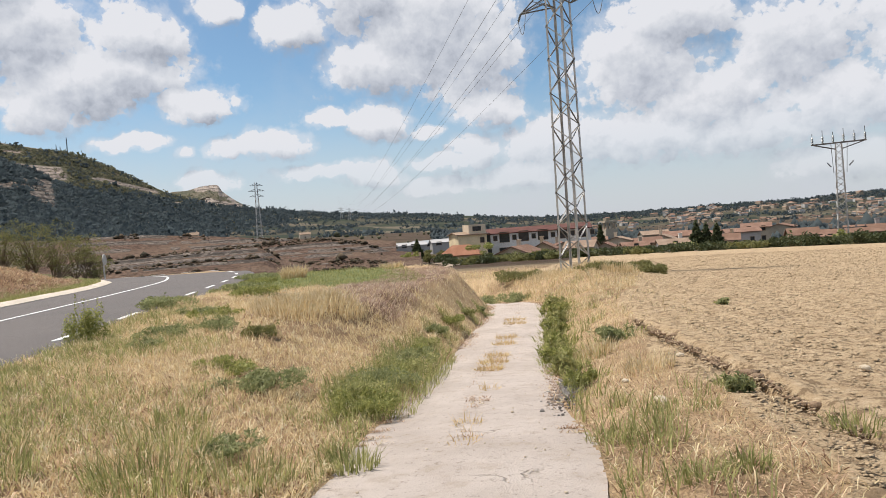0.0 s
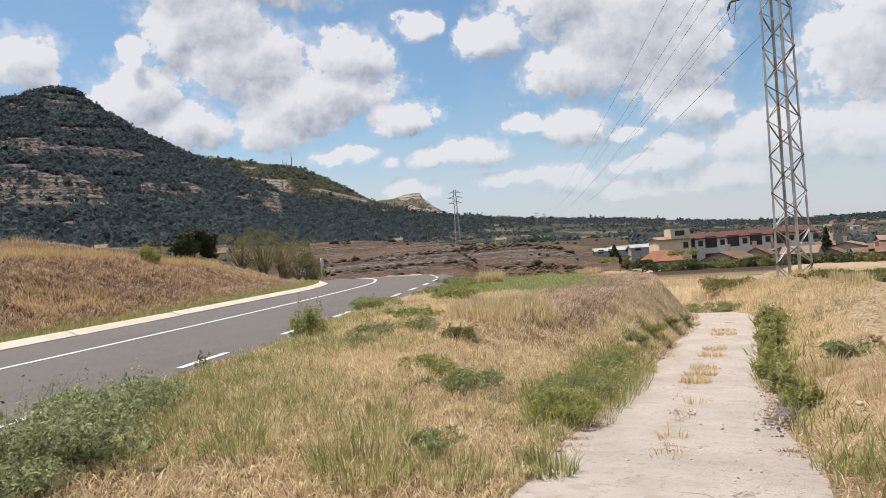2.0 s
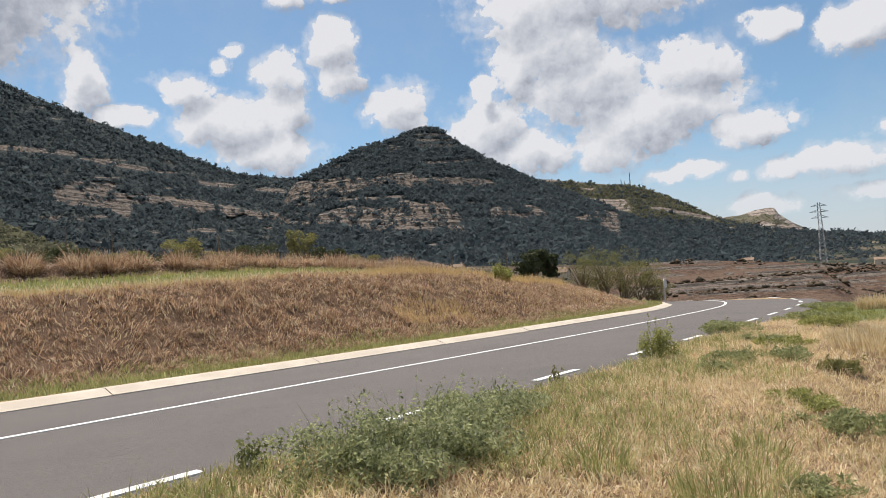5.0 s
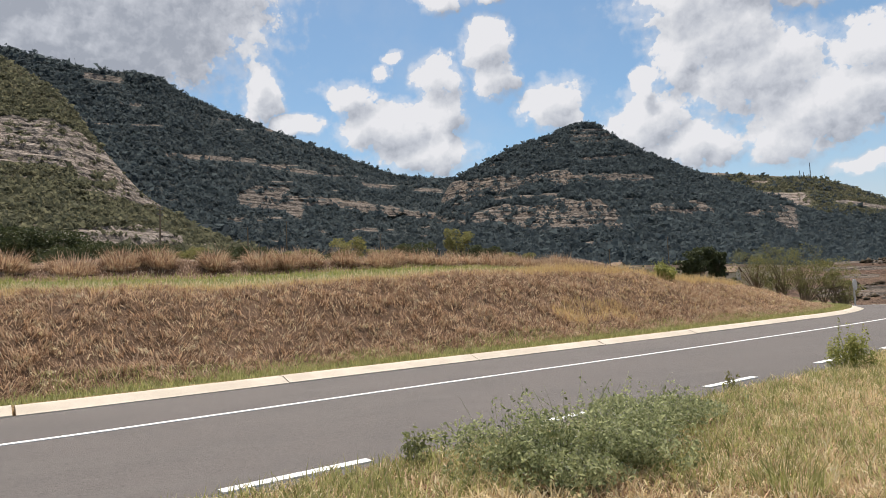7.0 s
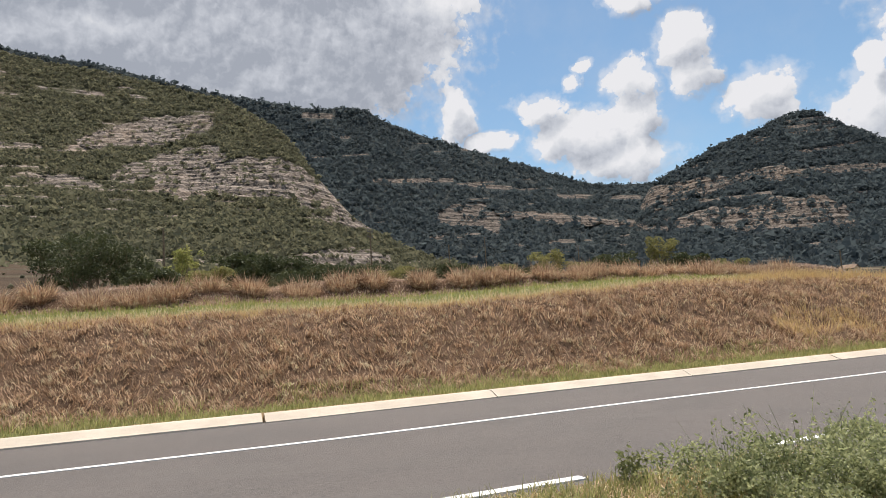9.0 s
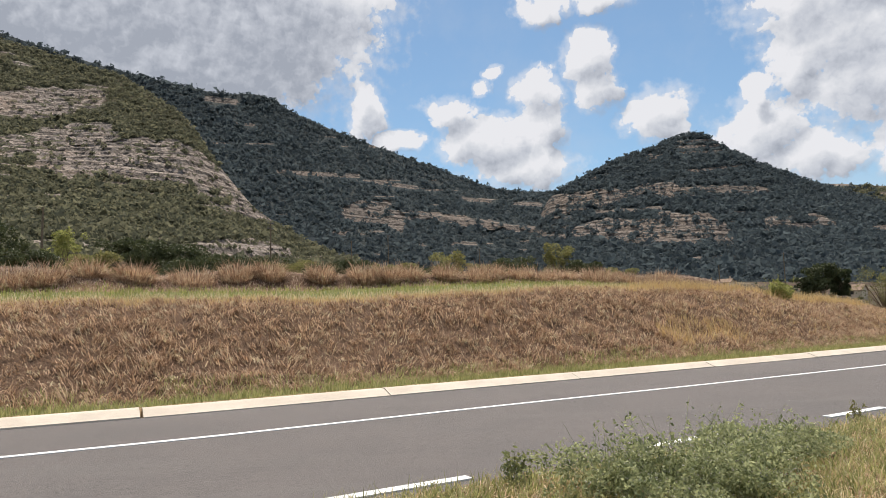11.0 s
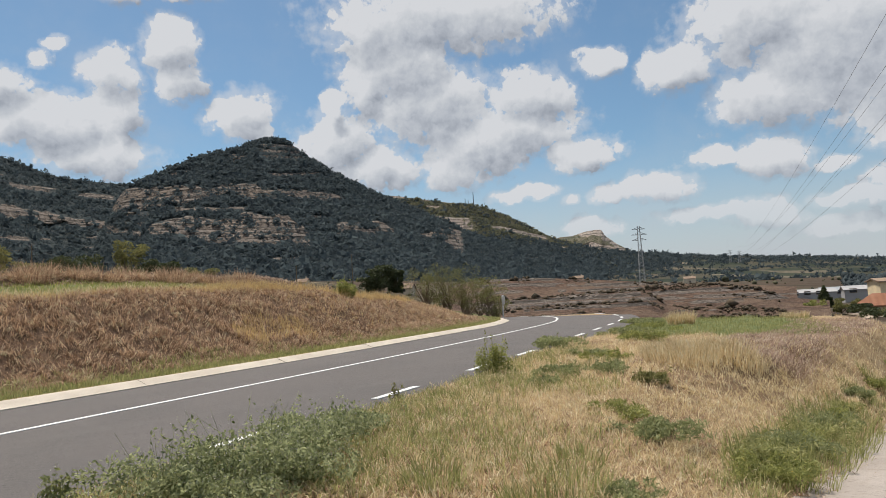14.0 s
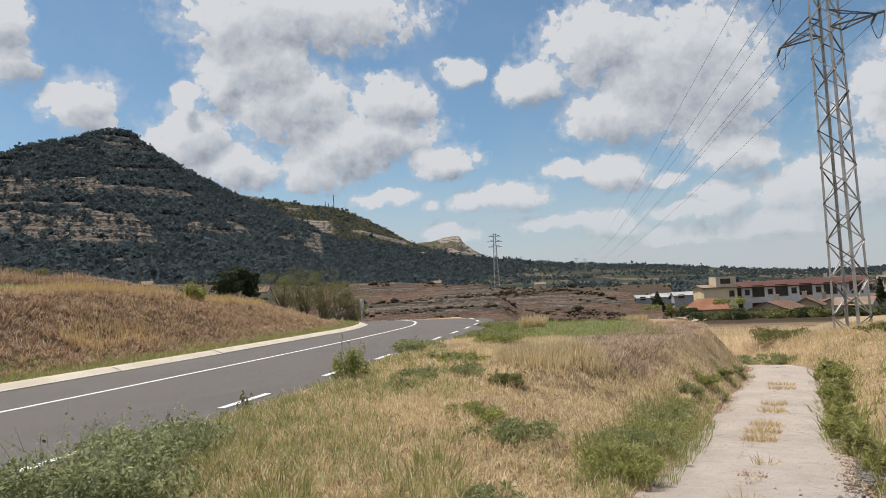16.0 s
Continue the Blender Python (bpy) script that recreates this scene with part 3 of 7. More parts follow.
    return z, plough, green, far, dict(litter=litter, road=ro, left=left, up=up, dn=dn, ty=ty, ry=ry)


def ground(x, y):
    return zones(np.atleast_1d(x), np.atleast_1d(y))[0]


def grid_mesh(name, X, Y, Z, wrap=False):
    """A sheet from rows of places."""
    rows, cols = X.shape
    v = np.stack([X, Y, Z], -1).reshape(-1, 3)
    i = np.arange(rows * cols).reshape(rows, cols)
    if wrap:
        i = np.hstack([i, i[:, :1]])
    f = np.stack([i[:-1, :-1], i[:-1, 1:], i[1:, 1:], i[1:, :-1]], -1).reshape(-1, 4)
    return raw_mesh(name, v, f)


def raw_mesh(name, v, f):
    """A mesh from arrays; f has rows of equal length."""
    me = bpy.data.meshes.new(name)
    f = np.asarray(f)
    me.vertices.add(len(v))
    me.vertices.foreach_set("co", np.ascontiguousarray(v, np.float32).ravel())
    me.loops.add(f.size)
    me.loops.foreach_set("vertex_index", np.ascontiguousarray(f, np.int32).ravel())
    me.polygons.add(len(f))
    me.polygons.foreach_set("loop_start", np.arange(0, f.size, f.shape[1], dtype=np.int32))
    me.polygons.foreach_set("use_smooth", np.ones(len(f), bool))
    me.update(calc_edges=True)
    return me


def make_ground():
    az = np.radians(np.concatenate([np.arange(-125, 24, 0.25), np.arange(24, 235, 2.5)]))
    r = np.concatenate([np.arange(0.25, 3, 0.25), 3 * 1.016 ** np.arange(0, 215), 3 * 1.016 ** 215 * 1.06 ** np.arange(0, 66)])
    r = r[r < 4700]
    A, Rr = np.meshgrid(az, r)
    X, Y = Rr * np.sin(A), Rr * np.cos(A)
    z, plough, green, far, q = zones(X.ravel(), Y.ravel())
    clod = np.abs(wave(X.ravel(), Y.ravel(), 0.17, 9)) * 0.6 + np.abs(wave(X.ravel(), Y.ravel(), 0.09, 10)) * 0.4
    furrow = 0.5 + 0.5 * np.sin((X.ravel() * 0.97 + Y.ravel() * 0.22) * 2 * math.pi / 0.62 + 2.0 * wave(X.ravel(), Y.ravel(), 2.4, 11))
    z = z + plough * (clod * 0.035 + 0.016 * furrow - 0.015) * smooth(50, 12, Rr.ravel())
    x, y = X.ravel(), Y.ravel()
    cut = x - np.interp(y, [4.6, 5.3, 7, 8.4, 11.3, 13.2], [1.6, 1.45, 1.2, 0.85, 0.35, 0.05]) - 0.07 * wave(x, y, 0.6, 15) - 0.04 * wave(x, y, 0.22, 16)
    deep = smooth(4.4, 5.0, y) * smooth(13.5, 11.5, y) * (0.75 + 0.35 * wave(x, y, 0.5, 17))
    z = z + deep * (0.07 * np.exp(-((cut - 0.2) / 0.1) ** 2) - 0.17 * np.exp(-(cut / 0.09) ** 2))
    me = grid_mesh("ground", X, Y, z.reshape(X.shape), wrap=True)
    col = me.color_attributes.new("zone", "FLOAT_COLOR", "POINT")
    col.data.foreach_set("color", np.stack([plough, green, far, q["litter"]], -1).astype(np.float32).ravel())
    me.materials.append(M_GROUND)
    return tagged(new("ground", me), "dry straw verges, ploughed soil and rolling farmland", "ground", kind="structure")


make_ground()


def ribbon(name, line, tan, a, b, lift, mat, cols=6, crown=0.0, i0=0, i1=None, height=None):
    """A strip that follows a line from offset a to offset b on its right."""
    q, t = line[i0:i1], tan[i0:i1]
    s = np.linspace(0, 1, cols)[None, :]
    A = np.asarray(a, float).reshape(-1, 1) * np.ones((len(q), 1))
    B = np.asarray(b, float).reshape(-1, 1) * np.ones((len(q), 1))
    off = A + (B - A) * s
    X, Y = q[:, :1] + t[:, 1:] * off, q[:, 1:2] - t[:, :1] * off
    base = q[:, 2:3] if q.shape[1] > 2 else np.zeros((len(q), 1))
    Z = base + lift + crown * (1 - (2 * s - 1) ** 2) + 0 * X
    if height is not None:
        Z = Z + height(X, Y)
    me = grid_mesh(name, X[:, ::-1], Y[:, ::-1], Z[:, ::-1])
    me.materials.append(mat)
    return new(name, me)


road = tagged(ribbon("road", ROAD, ROAD_T, -kerb_offset(ROAD[:, 1]) - 0.05, road_edge(ROAD[:, 1]) + 0.2, 0.0, M_ASPHALT, 12, 0.02, height=lambda x, y: road_drop(y)), "grey worn asphalt country road bending behind the bank", "road", kind="structure")
track = tagged(ribbon("farm_track", TRACK, TRACK_T, -TRACK_HALF - 0.05 + 0.10 * wave(TRACK[:, 0] * 3, TRACK[:, 1], 0.8, 20), TRACK_HALF + 0.05 + 0.14 * wave(TRACK[:, 0] * 3, TRACK[:, 1], 0.9, 21), 0.0, M_CONCRETE, 10, 0.03),
               "pale cracked concrete farm track with grass in the middle", "path", kind="structure")


# ---- kerb and markings ----
def part(name, bm, mat, parent=None, label=""):
    """Links a bmesh as one mesh object, under a thing or a part if one is given."""
    me = bpy.data.meshes.new(name)
    bm.to_mesh(me)
    bm.free()
    me.materials.append(mat)
    ob = new(name, me)
    ob.parent = parent
    if label:
        tagged(ob, label)
    return ob


def strip_piece(name, line, tan, s0, s1, profile, mat, parent=None, n=6):
    """A short solid that follows a line between two lengths along it; profile: offset and height of its cross section."""
    length = np.concatenate([[0], np.cumsum(np.hypot(*np.diff(line[:, :2], axis=0).T))])
    s = np.linspace(s0, s1, n)
    q = np.stack([np.interp(s, length, line[:, k]) for k in (0, 1)], -1)
    t = np.stack([np.interp(s, length, tan[:, k]) for k in (0, 1)], -1)
    bm = bmesh.new()
    rings = []
    for (x, y), (tx, ty) in zip(q, t):
        rings.append([bm.verts.new((x + ty * o, y - tx * o, z + float(road_drop(y)))) for o, z in profile(y)])
    for a, b in zip(rings, rings[1:]):
        for i in range(len(a)):
            j = (i + 1) % len(a)
            bm.faces.new((a[i], a[j], b[j], b[i]))
    bm.faces.new(rings[0][::-1])
    bm.faces.new(rings[-1])
    bmesh.ops.recalc_face_normals(bm, faces=bm.faces[:])
    return part(name, bm, mat, parent)


def length_at(y):
    """Length along the road's centre line where it passes a y."""
    length = np.concatenate([[0], np.cumsum(np.hypot(*np.diff(ROAD, axis=0).T))])
    return float(np.interp(y, ROAD[:, 1], length))


def make_kerb():
    kerb = tagged(new("kerb"), "pale concrete kerb stones along the road's edge", "kerb", kind="structure")
    s, end, i = length_at(-18.0), length_at(29.6), 0
    rs = random.Random(3)
    while s < end:
        step = 4.15 + rs.uniform(-0.1, 0.1)
        lift = rs.uniform(-0.006, 0.008)

        def profile(y, lift=lift):
            o = -float(kerb_offset(y))
            return [(o + 0.05, -0.05), (o + 0.04, 0.02 + lift), (o - 0.02, 0.035 + lift), (o - 0.19, 0.10 + lift), (o - 0.24, 0.115 + lift), (o - 0.37, 0.115 + lift), (o - 0.39, 0.10 + lift), (o - 0.39, -0.05)]
        strip_piece("kerb_stone", ROAD, ROAD_T, s, s + step - 0.018 - (0.03 if i % 3 == 0 else 0), profile, M_KERB, kerb, 9)
        s += step
        i += 1


def make_lines():
    a, b = length_at(-40), length_at(35.5)
    line = strip_piece("centre_line", ROAD, ROAD_T, a, b, lambda y: [(-0.055, 0.012), (-0.055, 0.027), (0.055, 0.027), (0.055, 0.012)], M_PAINT, None, 260)
    tagged(line, "solid white painted centre line", "road marking", kind="structure")
    dash = tagged(new("edge_line"), "broken white painted edge line", "road marking", kind="structure")
    s = length_at(-1.28)
    for k in range(-8, 16):
        c = s + (k * 3.27 if k < 3 else 9.81 + (k - 3) * 2.87)
        strip_piece("dash", ROAD, ROAD_T, c - 0.15, c + 1.1, lambda y: [(lane(y) - 0.06, 0.004), (lane(y) - 0.06, 0.020), (lane(y) + 0.06, 0.020), (lane(y) + 0.06, 0.004)], M_PAINT, dash, 6)


make_kerb()
make_lines()


# ---- mountains ----
def crest_table(az, table):
    t = np.array(table, float)
    return np.interp(az, t[:, 0], t[:, 1])


BARE = {}


def massif(name, label, crest, foot_r, crest_r, foot_z, cliffs=(), step=0.14, rows=300, seed=0, rough=1.0, ledge=0.0, mat=None, canopy=2.5, category="mountain", step_out=1.0, bands=(), round_off=1.2):
    """A mountain flank from its foot to its skyline, laid out by azimuth and elevation. cliffs: how many beds a rock face has, how
    grown over it is, then its upper and lower edge along the azimuth. bands: thin ledges, by the azimuths between which, and the
    elevation at which, they stand, their half thickness, their dip per degree and how unbroken they are."""
    az = np.arange(crest[0][0], crest[-1][0] + step / 2, step)
    w = np.linspace(0, 1, rows)
    soft = lambda v: np.convolve(np.pad(v, 30, mode="edge"), np.hanning(63)[1:-1] / np.hanning(63).sum(), "valid")
    el = crest_table(az, crest)
    k = max(3, int(round_off / step) | 1)
    el = np.convolve(np.pad(el, k // 2, mode="edge"), np.ones(k) / k, "valid")
    fr, cr, fz = soft(crest_table(az, foot_r)), soft(crest_table(az, crest_r)), soft(crest_table(az, foot_z))
    cr = np.maximum(cr, fr + 20)
    e0 = np.degrees(np.arctan((fz - EYE) / fr))
    e1 = np.degrees(np.arctan(np.tan(np.radians(el)) - canopy / cr))
    e1 = np.maximum(e1, e0 + 0.1)
    W, A = np.meshgrid(w, az, indexing="ij")
    E = e0[None] + (e1 - e0)[None] * W
    U, V = A * 12.0, E * 12.0

    def flank(e):
        return fr[None] + (cr - fr)[None] * np.clip((e - e0[None]) / (e1 - e0)[None], 0, 1)

    R_ = flank(E)
    R_ = R_ + rough * smooth(0, 0.12, W) * smooth(1.0, 0.9, W) * (18 * wave(U, V * 0.3, 34, seed + 41) + 8 * wave(U, V * 0.5, 12, seed + 42) + 2.5 * wave(U, V, 5, seed + 43))
    bare = np.zeros_like(E)
    rag = 0.13 * wave(U, V * 0.3, 9, seed + 31) + 0.09 * wave(U, V * 0.5, 3.2, seed + 32)
    for c, (beds, grown, *edge) in enumerate(cliffs):
        q = np.array(edge, float)
        a, b = q[0, 0], q[-1, 0]
        top = np.interp(A, q[:, 0], q[:, 1]) + rag
        low = np.interp(A, q[:, 0], q[:, 2]) - rag + 0.16 * wave(U, 0 * A, 5, seed + 33)
        dip, mid = np.polyfit(q[:, 0], 0.5 * (q[:, 1] + q[:, 2]), 1)
        thick = np.mean(q[:, 1] - q[:, 2]) / beds
        m = smooth(a - 0.25, a + 0.25, A + rag) * smooth(b + 0.25, b - 0.25, A + rag) * smooth(-0.06, 0.06, E - low) * smooth(-0.05, 0.05, top - E)
        bend = (E - dip * A - mid) / thick + 0.5 * beds + 0.10 * wave(U, V, 60, seed + 34 + c)
        tread = bend - np.floor(bend)
        stair = np.floor(bend) + smooth(0.72, 1.0, tread) - bend
        wall = flank(E) + 0.6 * stair * (flank(E + thick) - flank(E))
        face = smooth(0.80, 0.62, tread)
        rib = step_out * (3.4 * wave(U, V * 0.12, 7.0, seed + 50 + c) + 1.8 * wave(U, V * 0.25, 2.6, seed + 51 + c) + 0.9 * wave(U, V, 1.4, seed + 52 + c))
        R_ = R_ * (1 - m) + (wall + rib * face) * m
        scrub = smooth(0.12, 0.36, wave(U, V * 3.2, 15, seed + 61 + c) * 0.62 + wave(U, V * 2.4, 5, seed + 62 + c) * 0.55 + grown - 0.18 * face)
        bare = np.maximum(bare, m * (1 - 0.95 * scrub) * (0.7 + 0.3 * face))
    for a, b, e, t, dip, power in bands:
        inside = smooth(a - 0.3, a + 0.6, A) * smooth(b + 0.3, b - 0.6, A)
        c = e + dip * (A - 0.5 * (a + b)) + 0.35 * t * wave(U, 0 * A, 40, seed + 36) + 0.25 * t * wave(U, 0 * A, 11, seed + 37)
        gate = smooth(-0.1, 0.25, wave(U, V * 2, 36, seed + 38) * 0.7 + wave(U, V * 3, 10, seed + 39) * 0.6 + power)
        m = inside * gate * smooth(1.35 * t, 0.8 * t, np.abs(E - c))
        R_ = R_ + m * (flank(c) - flank(E)) * 0.35
        bare = np.maximum(bare, m)
    line = smooth(0.72, 0.95, np.sin(V * 2 * math.pi / 8.5 + 2.2 * wave(U, V, 80, seed + 44))) * smooth(0.3, 0.55, wave(U, V * 3, 46, seed + 45) * 0.8 + wave(U, V * 3, 15, seed + 46) * 0.6 + ledge)
    bare = np.maximum(bare, 0.7 * line)
    X, Y = R_ * np.sin(np.radians(A)), R_ * np.cos(np.radians(A))
    Z = EYE + R_ * np.tan(np.radians(E))
    BARE[name] = bare
    kb = np.linspace(0.05, 1, 12)[:, None]                # the back falls away
    X, Y = np.vstack([X, X[-1] * (1 + 0.3 * kb)]), np.vstack([Y, Y[-1] * (1 + 0.3 * kb)])
    Z = np.vstack([Z, Z[-1] - (Z[-1] + 40) * kb ** 1.3])
    me = grid_mesh(name, X[:, ::-1], Y[:, ::-1], Z[:, ::-1])
    cover = np.vstack([bare, np.zeros((12, len(az)))])[:, ::-1].ravel()
    col = me.color_attributes.new("bare", "FLOAT_COLOR", "POINT")
    col.data.foreach_set("color", np.stack([cover, cover, cover, np.ones_like(cover)], -1).astype(np.float32).ravel())
    me.materials.append(mat or M_SHADED_ROCK)
    tagged(new(name, me), label, category, kind="structure")
    return np.stack([X[:rows], Y[:rows], Z[:rows]], -1)


ICO = bmesh.new()
bmesh.ops.create_icosphere(ICO, subdivisions=1, radius=1.0)
ICO_V = np.array([v.co[:] for v in ICO.verts])
ICO_F = np.array([[v.index for v in f.verts] for f in ICO.faces])
ICO.free()
OCT_V = np.array([(1, 0, 0), (0, 1, 0), (-1, 0, 0), (0, -1, 0), (0, 0, 1), (0, 0, -0.8)], float)
OCT_F = np.array([(0, 1, 4), (1, 2, 4), (2, 3, 4), (3, 0, 4), (1, 0, 5), (2, 1, 5), (3, 2, 5), (0, 3, 5)])


def clumps(name, label, places, size, tall, mat, seed, category="forest", shape=(ICO_V, ICO_F), stand=0.55):
    """Many small uneven crowns in one mesh."""
    ICO_V, ICO_F = shape
    rs = np.random.RandomState(seed)
    n = len(places)
    jit = rs.uniform(0.62, 1.28, (n, len(ICO_V), 1))
    spin = rs.uniform(0, 6.28, n)
    c, s = np.cos(spin)[:, None], np.sin(spin)[:, None]
    v = ICO_V[None] * jit
    v = np.stack([v[..., 0] * c - v[..., 1] * s, v[..., 0] * s + v[..., 1] * c, v[..., 2]], -1)
    v = v * np.stack([size, size * rs.uniform(0.8, 1.2, n), size * tall], -1)[:, None]
    v = v + places[:, None] + np.stack([0 * size, 0 * size, size * tall * stand], -1)[:, None]
    f = (ICO_F[None] + (np.arange(n) * len(ICO_V))[:, None, None]).reshape(-1, 3)
    me = raw_mesh(name, v.reshape(-1, 3), f)
    me.materials.append(mat)
    return tagged(new(name, me), label, category, kind="stuff")


def canopy(name, label, places, size, mat, seed, category="forest", sprays=10):
    """Tree crowns in one mesh, each a heap of loose leafy sprays that let light through."""
    rs = np.random.RandomState(seed)
    n = len(places)
    d = rs.normal(0, 1, (n, sprays, 3)) * (0.40, 0.40, 0.27)
    c = places[:, None] + (d + (0, 0, 0.45)) * size[:, None, None]
    a = rs.normal(0, 1, (n, sprays, 3))
    a /= np.linalg.norm(a, axis=-1)[..., None]
    b = np.cross(a, rs.normal(0, 1, (n, sprays, 3)))
    b /= np.linalg.norm(b, axis=-1)[..., None]
    k = (size[:, None] * rs.uniform(0.35, 0.62, (n, sprays)))[..., None]
    v = np.stack([c - a * k * 0.9, c + b * k * 0.85 + a * k * 0.2, c - b * k * 0.75 + a * k * 0.5], 2).reshape(-1, 3)
    me = raw_mesh(name, v, np.arange(n * sprays * 3).reshape(-1, 3))
    me.materials.append(mat)
    return tagged(new(name, me), label, category, kind="stuff")


def wood(name, label, P, count, size, mat, seed, cliffs=None, keep=None, bare=0.25):
    """Trees over a flank, off its cliffs, in groups with clearings."""
    rs = np.random.RandomState(seed)
    d1, d2 = P[1:, :-1] - P[:-1, :-1], P[:-1, 1:] - P[:-1, :-1]
    area = np.linalg.norm(np.cross(d1, d2), axis=-1)
    C = P[:-1, :-1]
    far = np.linalg.norm(C, axis=-1)
    az, el = np.degrees(np.arctan2(C[..., 0], C[..., 1])) * 12, np.degrees(np.arcsin(C[..., 2] / far)) * 12
    open_ = wave(az, el * 2.5, 40, seed) * 0.6 + wave(az, el * 2, 12, seed + 1) * 0.4
    # seen area counts, so that far ground takes fewer trees
    dE = np.abs(np.diff(np.degrees(np.arcsin(P[..., 2] / np.linalg.norm(P, axis=-1))), axis=0))[:, :-1]
    weight = (area / far + 0.6 * dE * far / 10) * np.clip(smooth(-0.75, -0.25, open_ + bare), 0.10, 1)
    if cliffs is not None:
        hide = BARE[cliffs].copy()
        for k in range(1, 5):                             # nothing stands close below a face, in front of it
            hide[:-k] = np.maximum(hide[:-k], BARE[cliffs][k:] * (1 - 0.12 * k))
        weight = weight * (1 - 0.95 * smooth(0.15, 0.4, hide[:-1, :-1] + 0.25 * wave(az, el * 3, 9, seed + 3)))
    if keep is not None:
        weight = weight * keep(C)
    k = rs.choice(weight.size, count, p=(weight / weight.sum()).ravel())
    i, j = np.unravel_index(k, weight.shape)
    a, b = rs.uniform(0, 1, (2, count, 1))
    pts = P[i, j] * (1 - a) * (1 - b) + P[i + 1, j] * a * (1 - b) + P[i, j + 1] * (1 - a) * b + P[i + 1, j + 1] * a * b
    s = size * rs.lognormal(0.0, 0.35, count)
    return canopy(name, label, pts, s, mat, seed + 2)


RIDGE_WEST = [(-127, 21.6), (-119.1, 20.9), (-115.5, 20.75), (-111.6, 20.05), (-107.5, 19.3), (-103.2, 18.7), (-98.7, 18.1), (-96.5, 18.35), (-95.0, 18.1), (-93.0, 16.96), (-89.2, 15.45),
              (-84.5, 13.79), (-79.8, 12.03), (-76.1, 10.63), (-73.5, 10.3), (-71.2, 10.15), (-66, 9.5), (-60, 8)]
SPUR = [(-128, 21.5), (-119.1, 20.6), (-115.5, 20.4), (-111.6, 19.8), (-106.3, 18.9), (-101.9, 16.6), (-98.9, 12.6), (-96.2, 9.4), (-92.6, 7.0), (-88.9, 5.4), (-86, 4.4), (-82, 3.6)]
PEAK = [(-75, 3.0), (-73.6, 5.0), (-72.6, 7.6), (-71.8, 9.4), (-70.8, 10.25), (-68.7, 11.12), (-65.9, 12.5), (-63.4, 12.95), (-61.6, 13.65), (-60.4, 13.95), (-59.0, 13.85), (-57.7, 12.75), (-55.1, 11.05), (-51.9, 9.4),
        (-49.5, 8.3), (-46.5, 6.9), (-44, 5.6), (-41, 4.4), (-37, 3.3), (-33, 2.4)]
SHOULDER = [(-58, 7.0), (-52, 9.0), (-50, 8.95), (-48.8, 8.7), (-45.1, 8.06), (-43.3, 7.79), (-41.5, 7.1), (-39.6, 6.13), (-36.9, 4.55), (-34, 3.6), (-31, 3.0), (-28, 2.7), (-25, 1.8)]
TABLE_HILL = [(-42, 1.5), (-37.5, 4.3), (-36.4, 4.6), (-35.4, 4.62), (-34.4, 4.9), (-33.5, 5.0), (-33.0, 4.98), (-32.8, 4.5), (-31.9, 3.75), (-31.0, 3.2), (-29.8, 2.5), (-27, 1.6)]
LOW_HILLS = [(-45, 1.5), (-30, 2.75), (-28, 2.6), (-23.3, 2.13), (-16.8, 1.61), (-11.5, 0.99), (-6.9, 0.6), (-2, 0.5), (4.1, 0.44), (6.7, 0.51), (13.3, 0.47), (15.8, 0.65), (24, 0.7)]

# Rock faces: beds, growth, then azimuth, upper and lower edge in degrees.
RIDGE_CLIFFS = [
    (3, -0.05, (-89.2, 9.2, 8.6), (-88.4, 9.65, 8.0), (-86.8, 9.75, 7.9), (-85.2, 9.75, 7.6), (-84.2, 8.9, 7.2), (-83.7, 8.5, 7.9)),
    (1, 0.05, (-83.7, 8.85, 8.2), (-81.0, 8.6, 7.9), (-77.2, 8.05, 7.3), (-74.5, 7.55, 6.9), (-72.2, 7.2, 6.55))]
RIDGE_LEDGES = [(-94.6, -87.4, 12.0, 0.16, -0.05, 0.35), (-87.2, -79.0, 10.85, 0.15, -0.14, 0.3), (-79.2, -72.0, 9.4, 0.16, -0.12, 0.3), (-98.2, -93.6, 15.75, 0.14, -0.1, 0.0), (-100.4, -97.4, 17.5, 0.2, -0.04, 0.2),
                (-90, -83.5, 7.1, 0.16, 0, 0.0), (-83, -73, 6.0, 0.13, 0.0, -0.1), (-91, -78, 5.2, 0.12, 0.0, -0.2), (-88.6, -86, 14.6, 0.16, -0.3, 0.0)]
SPUR_CLIFFS = [
    (4, -0.06, (-117.3, 15.2, 14.7), (-115.3, 16.1, 14.6), (-113.6, 16.8, 14.7), (-111.6, 17.2, 15.0), (-109.6, 17.35, 15.7), (-107.9, 17.45, 16.2), (-107.2, 17.3, 16.9)),
    (4, 0.10, (-115.0, 13.1, 12.3), (-112.5, 13.9, 12.5), (-110.5, 14.6, 12.5), (-108.5, 15.1, 12.7), (-106.6, 15.1, 13.9)),
    (5, 0.06, (-112.0, 12.6, 11.3), (-110.0, 13.1, 10.9), (-107.9, 13.6, 11.2), (-105.5, 14.3, 12.6), (-102.6, 14.6, 12.7), (-100.7, 13.5, 12.2), (-99.4, 12.8, 11.8)),
    (2, -0.30, (-108.0, 12.75, 11.3), (-105.5, 12.9, 11.1), (-102.5, 12.9, 11.0), (-100.2, 12.75, 10.9), (-98.6, 12.2, 10.8), (-97.2, 10.6, 10.0)),
]
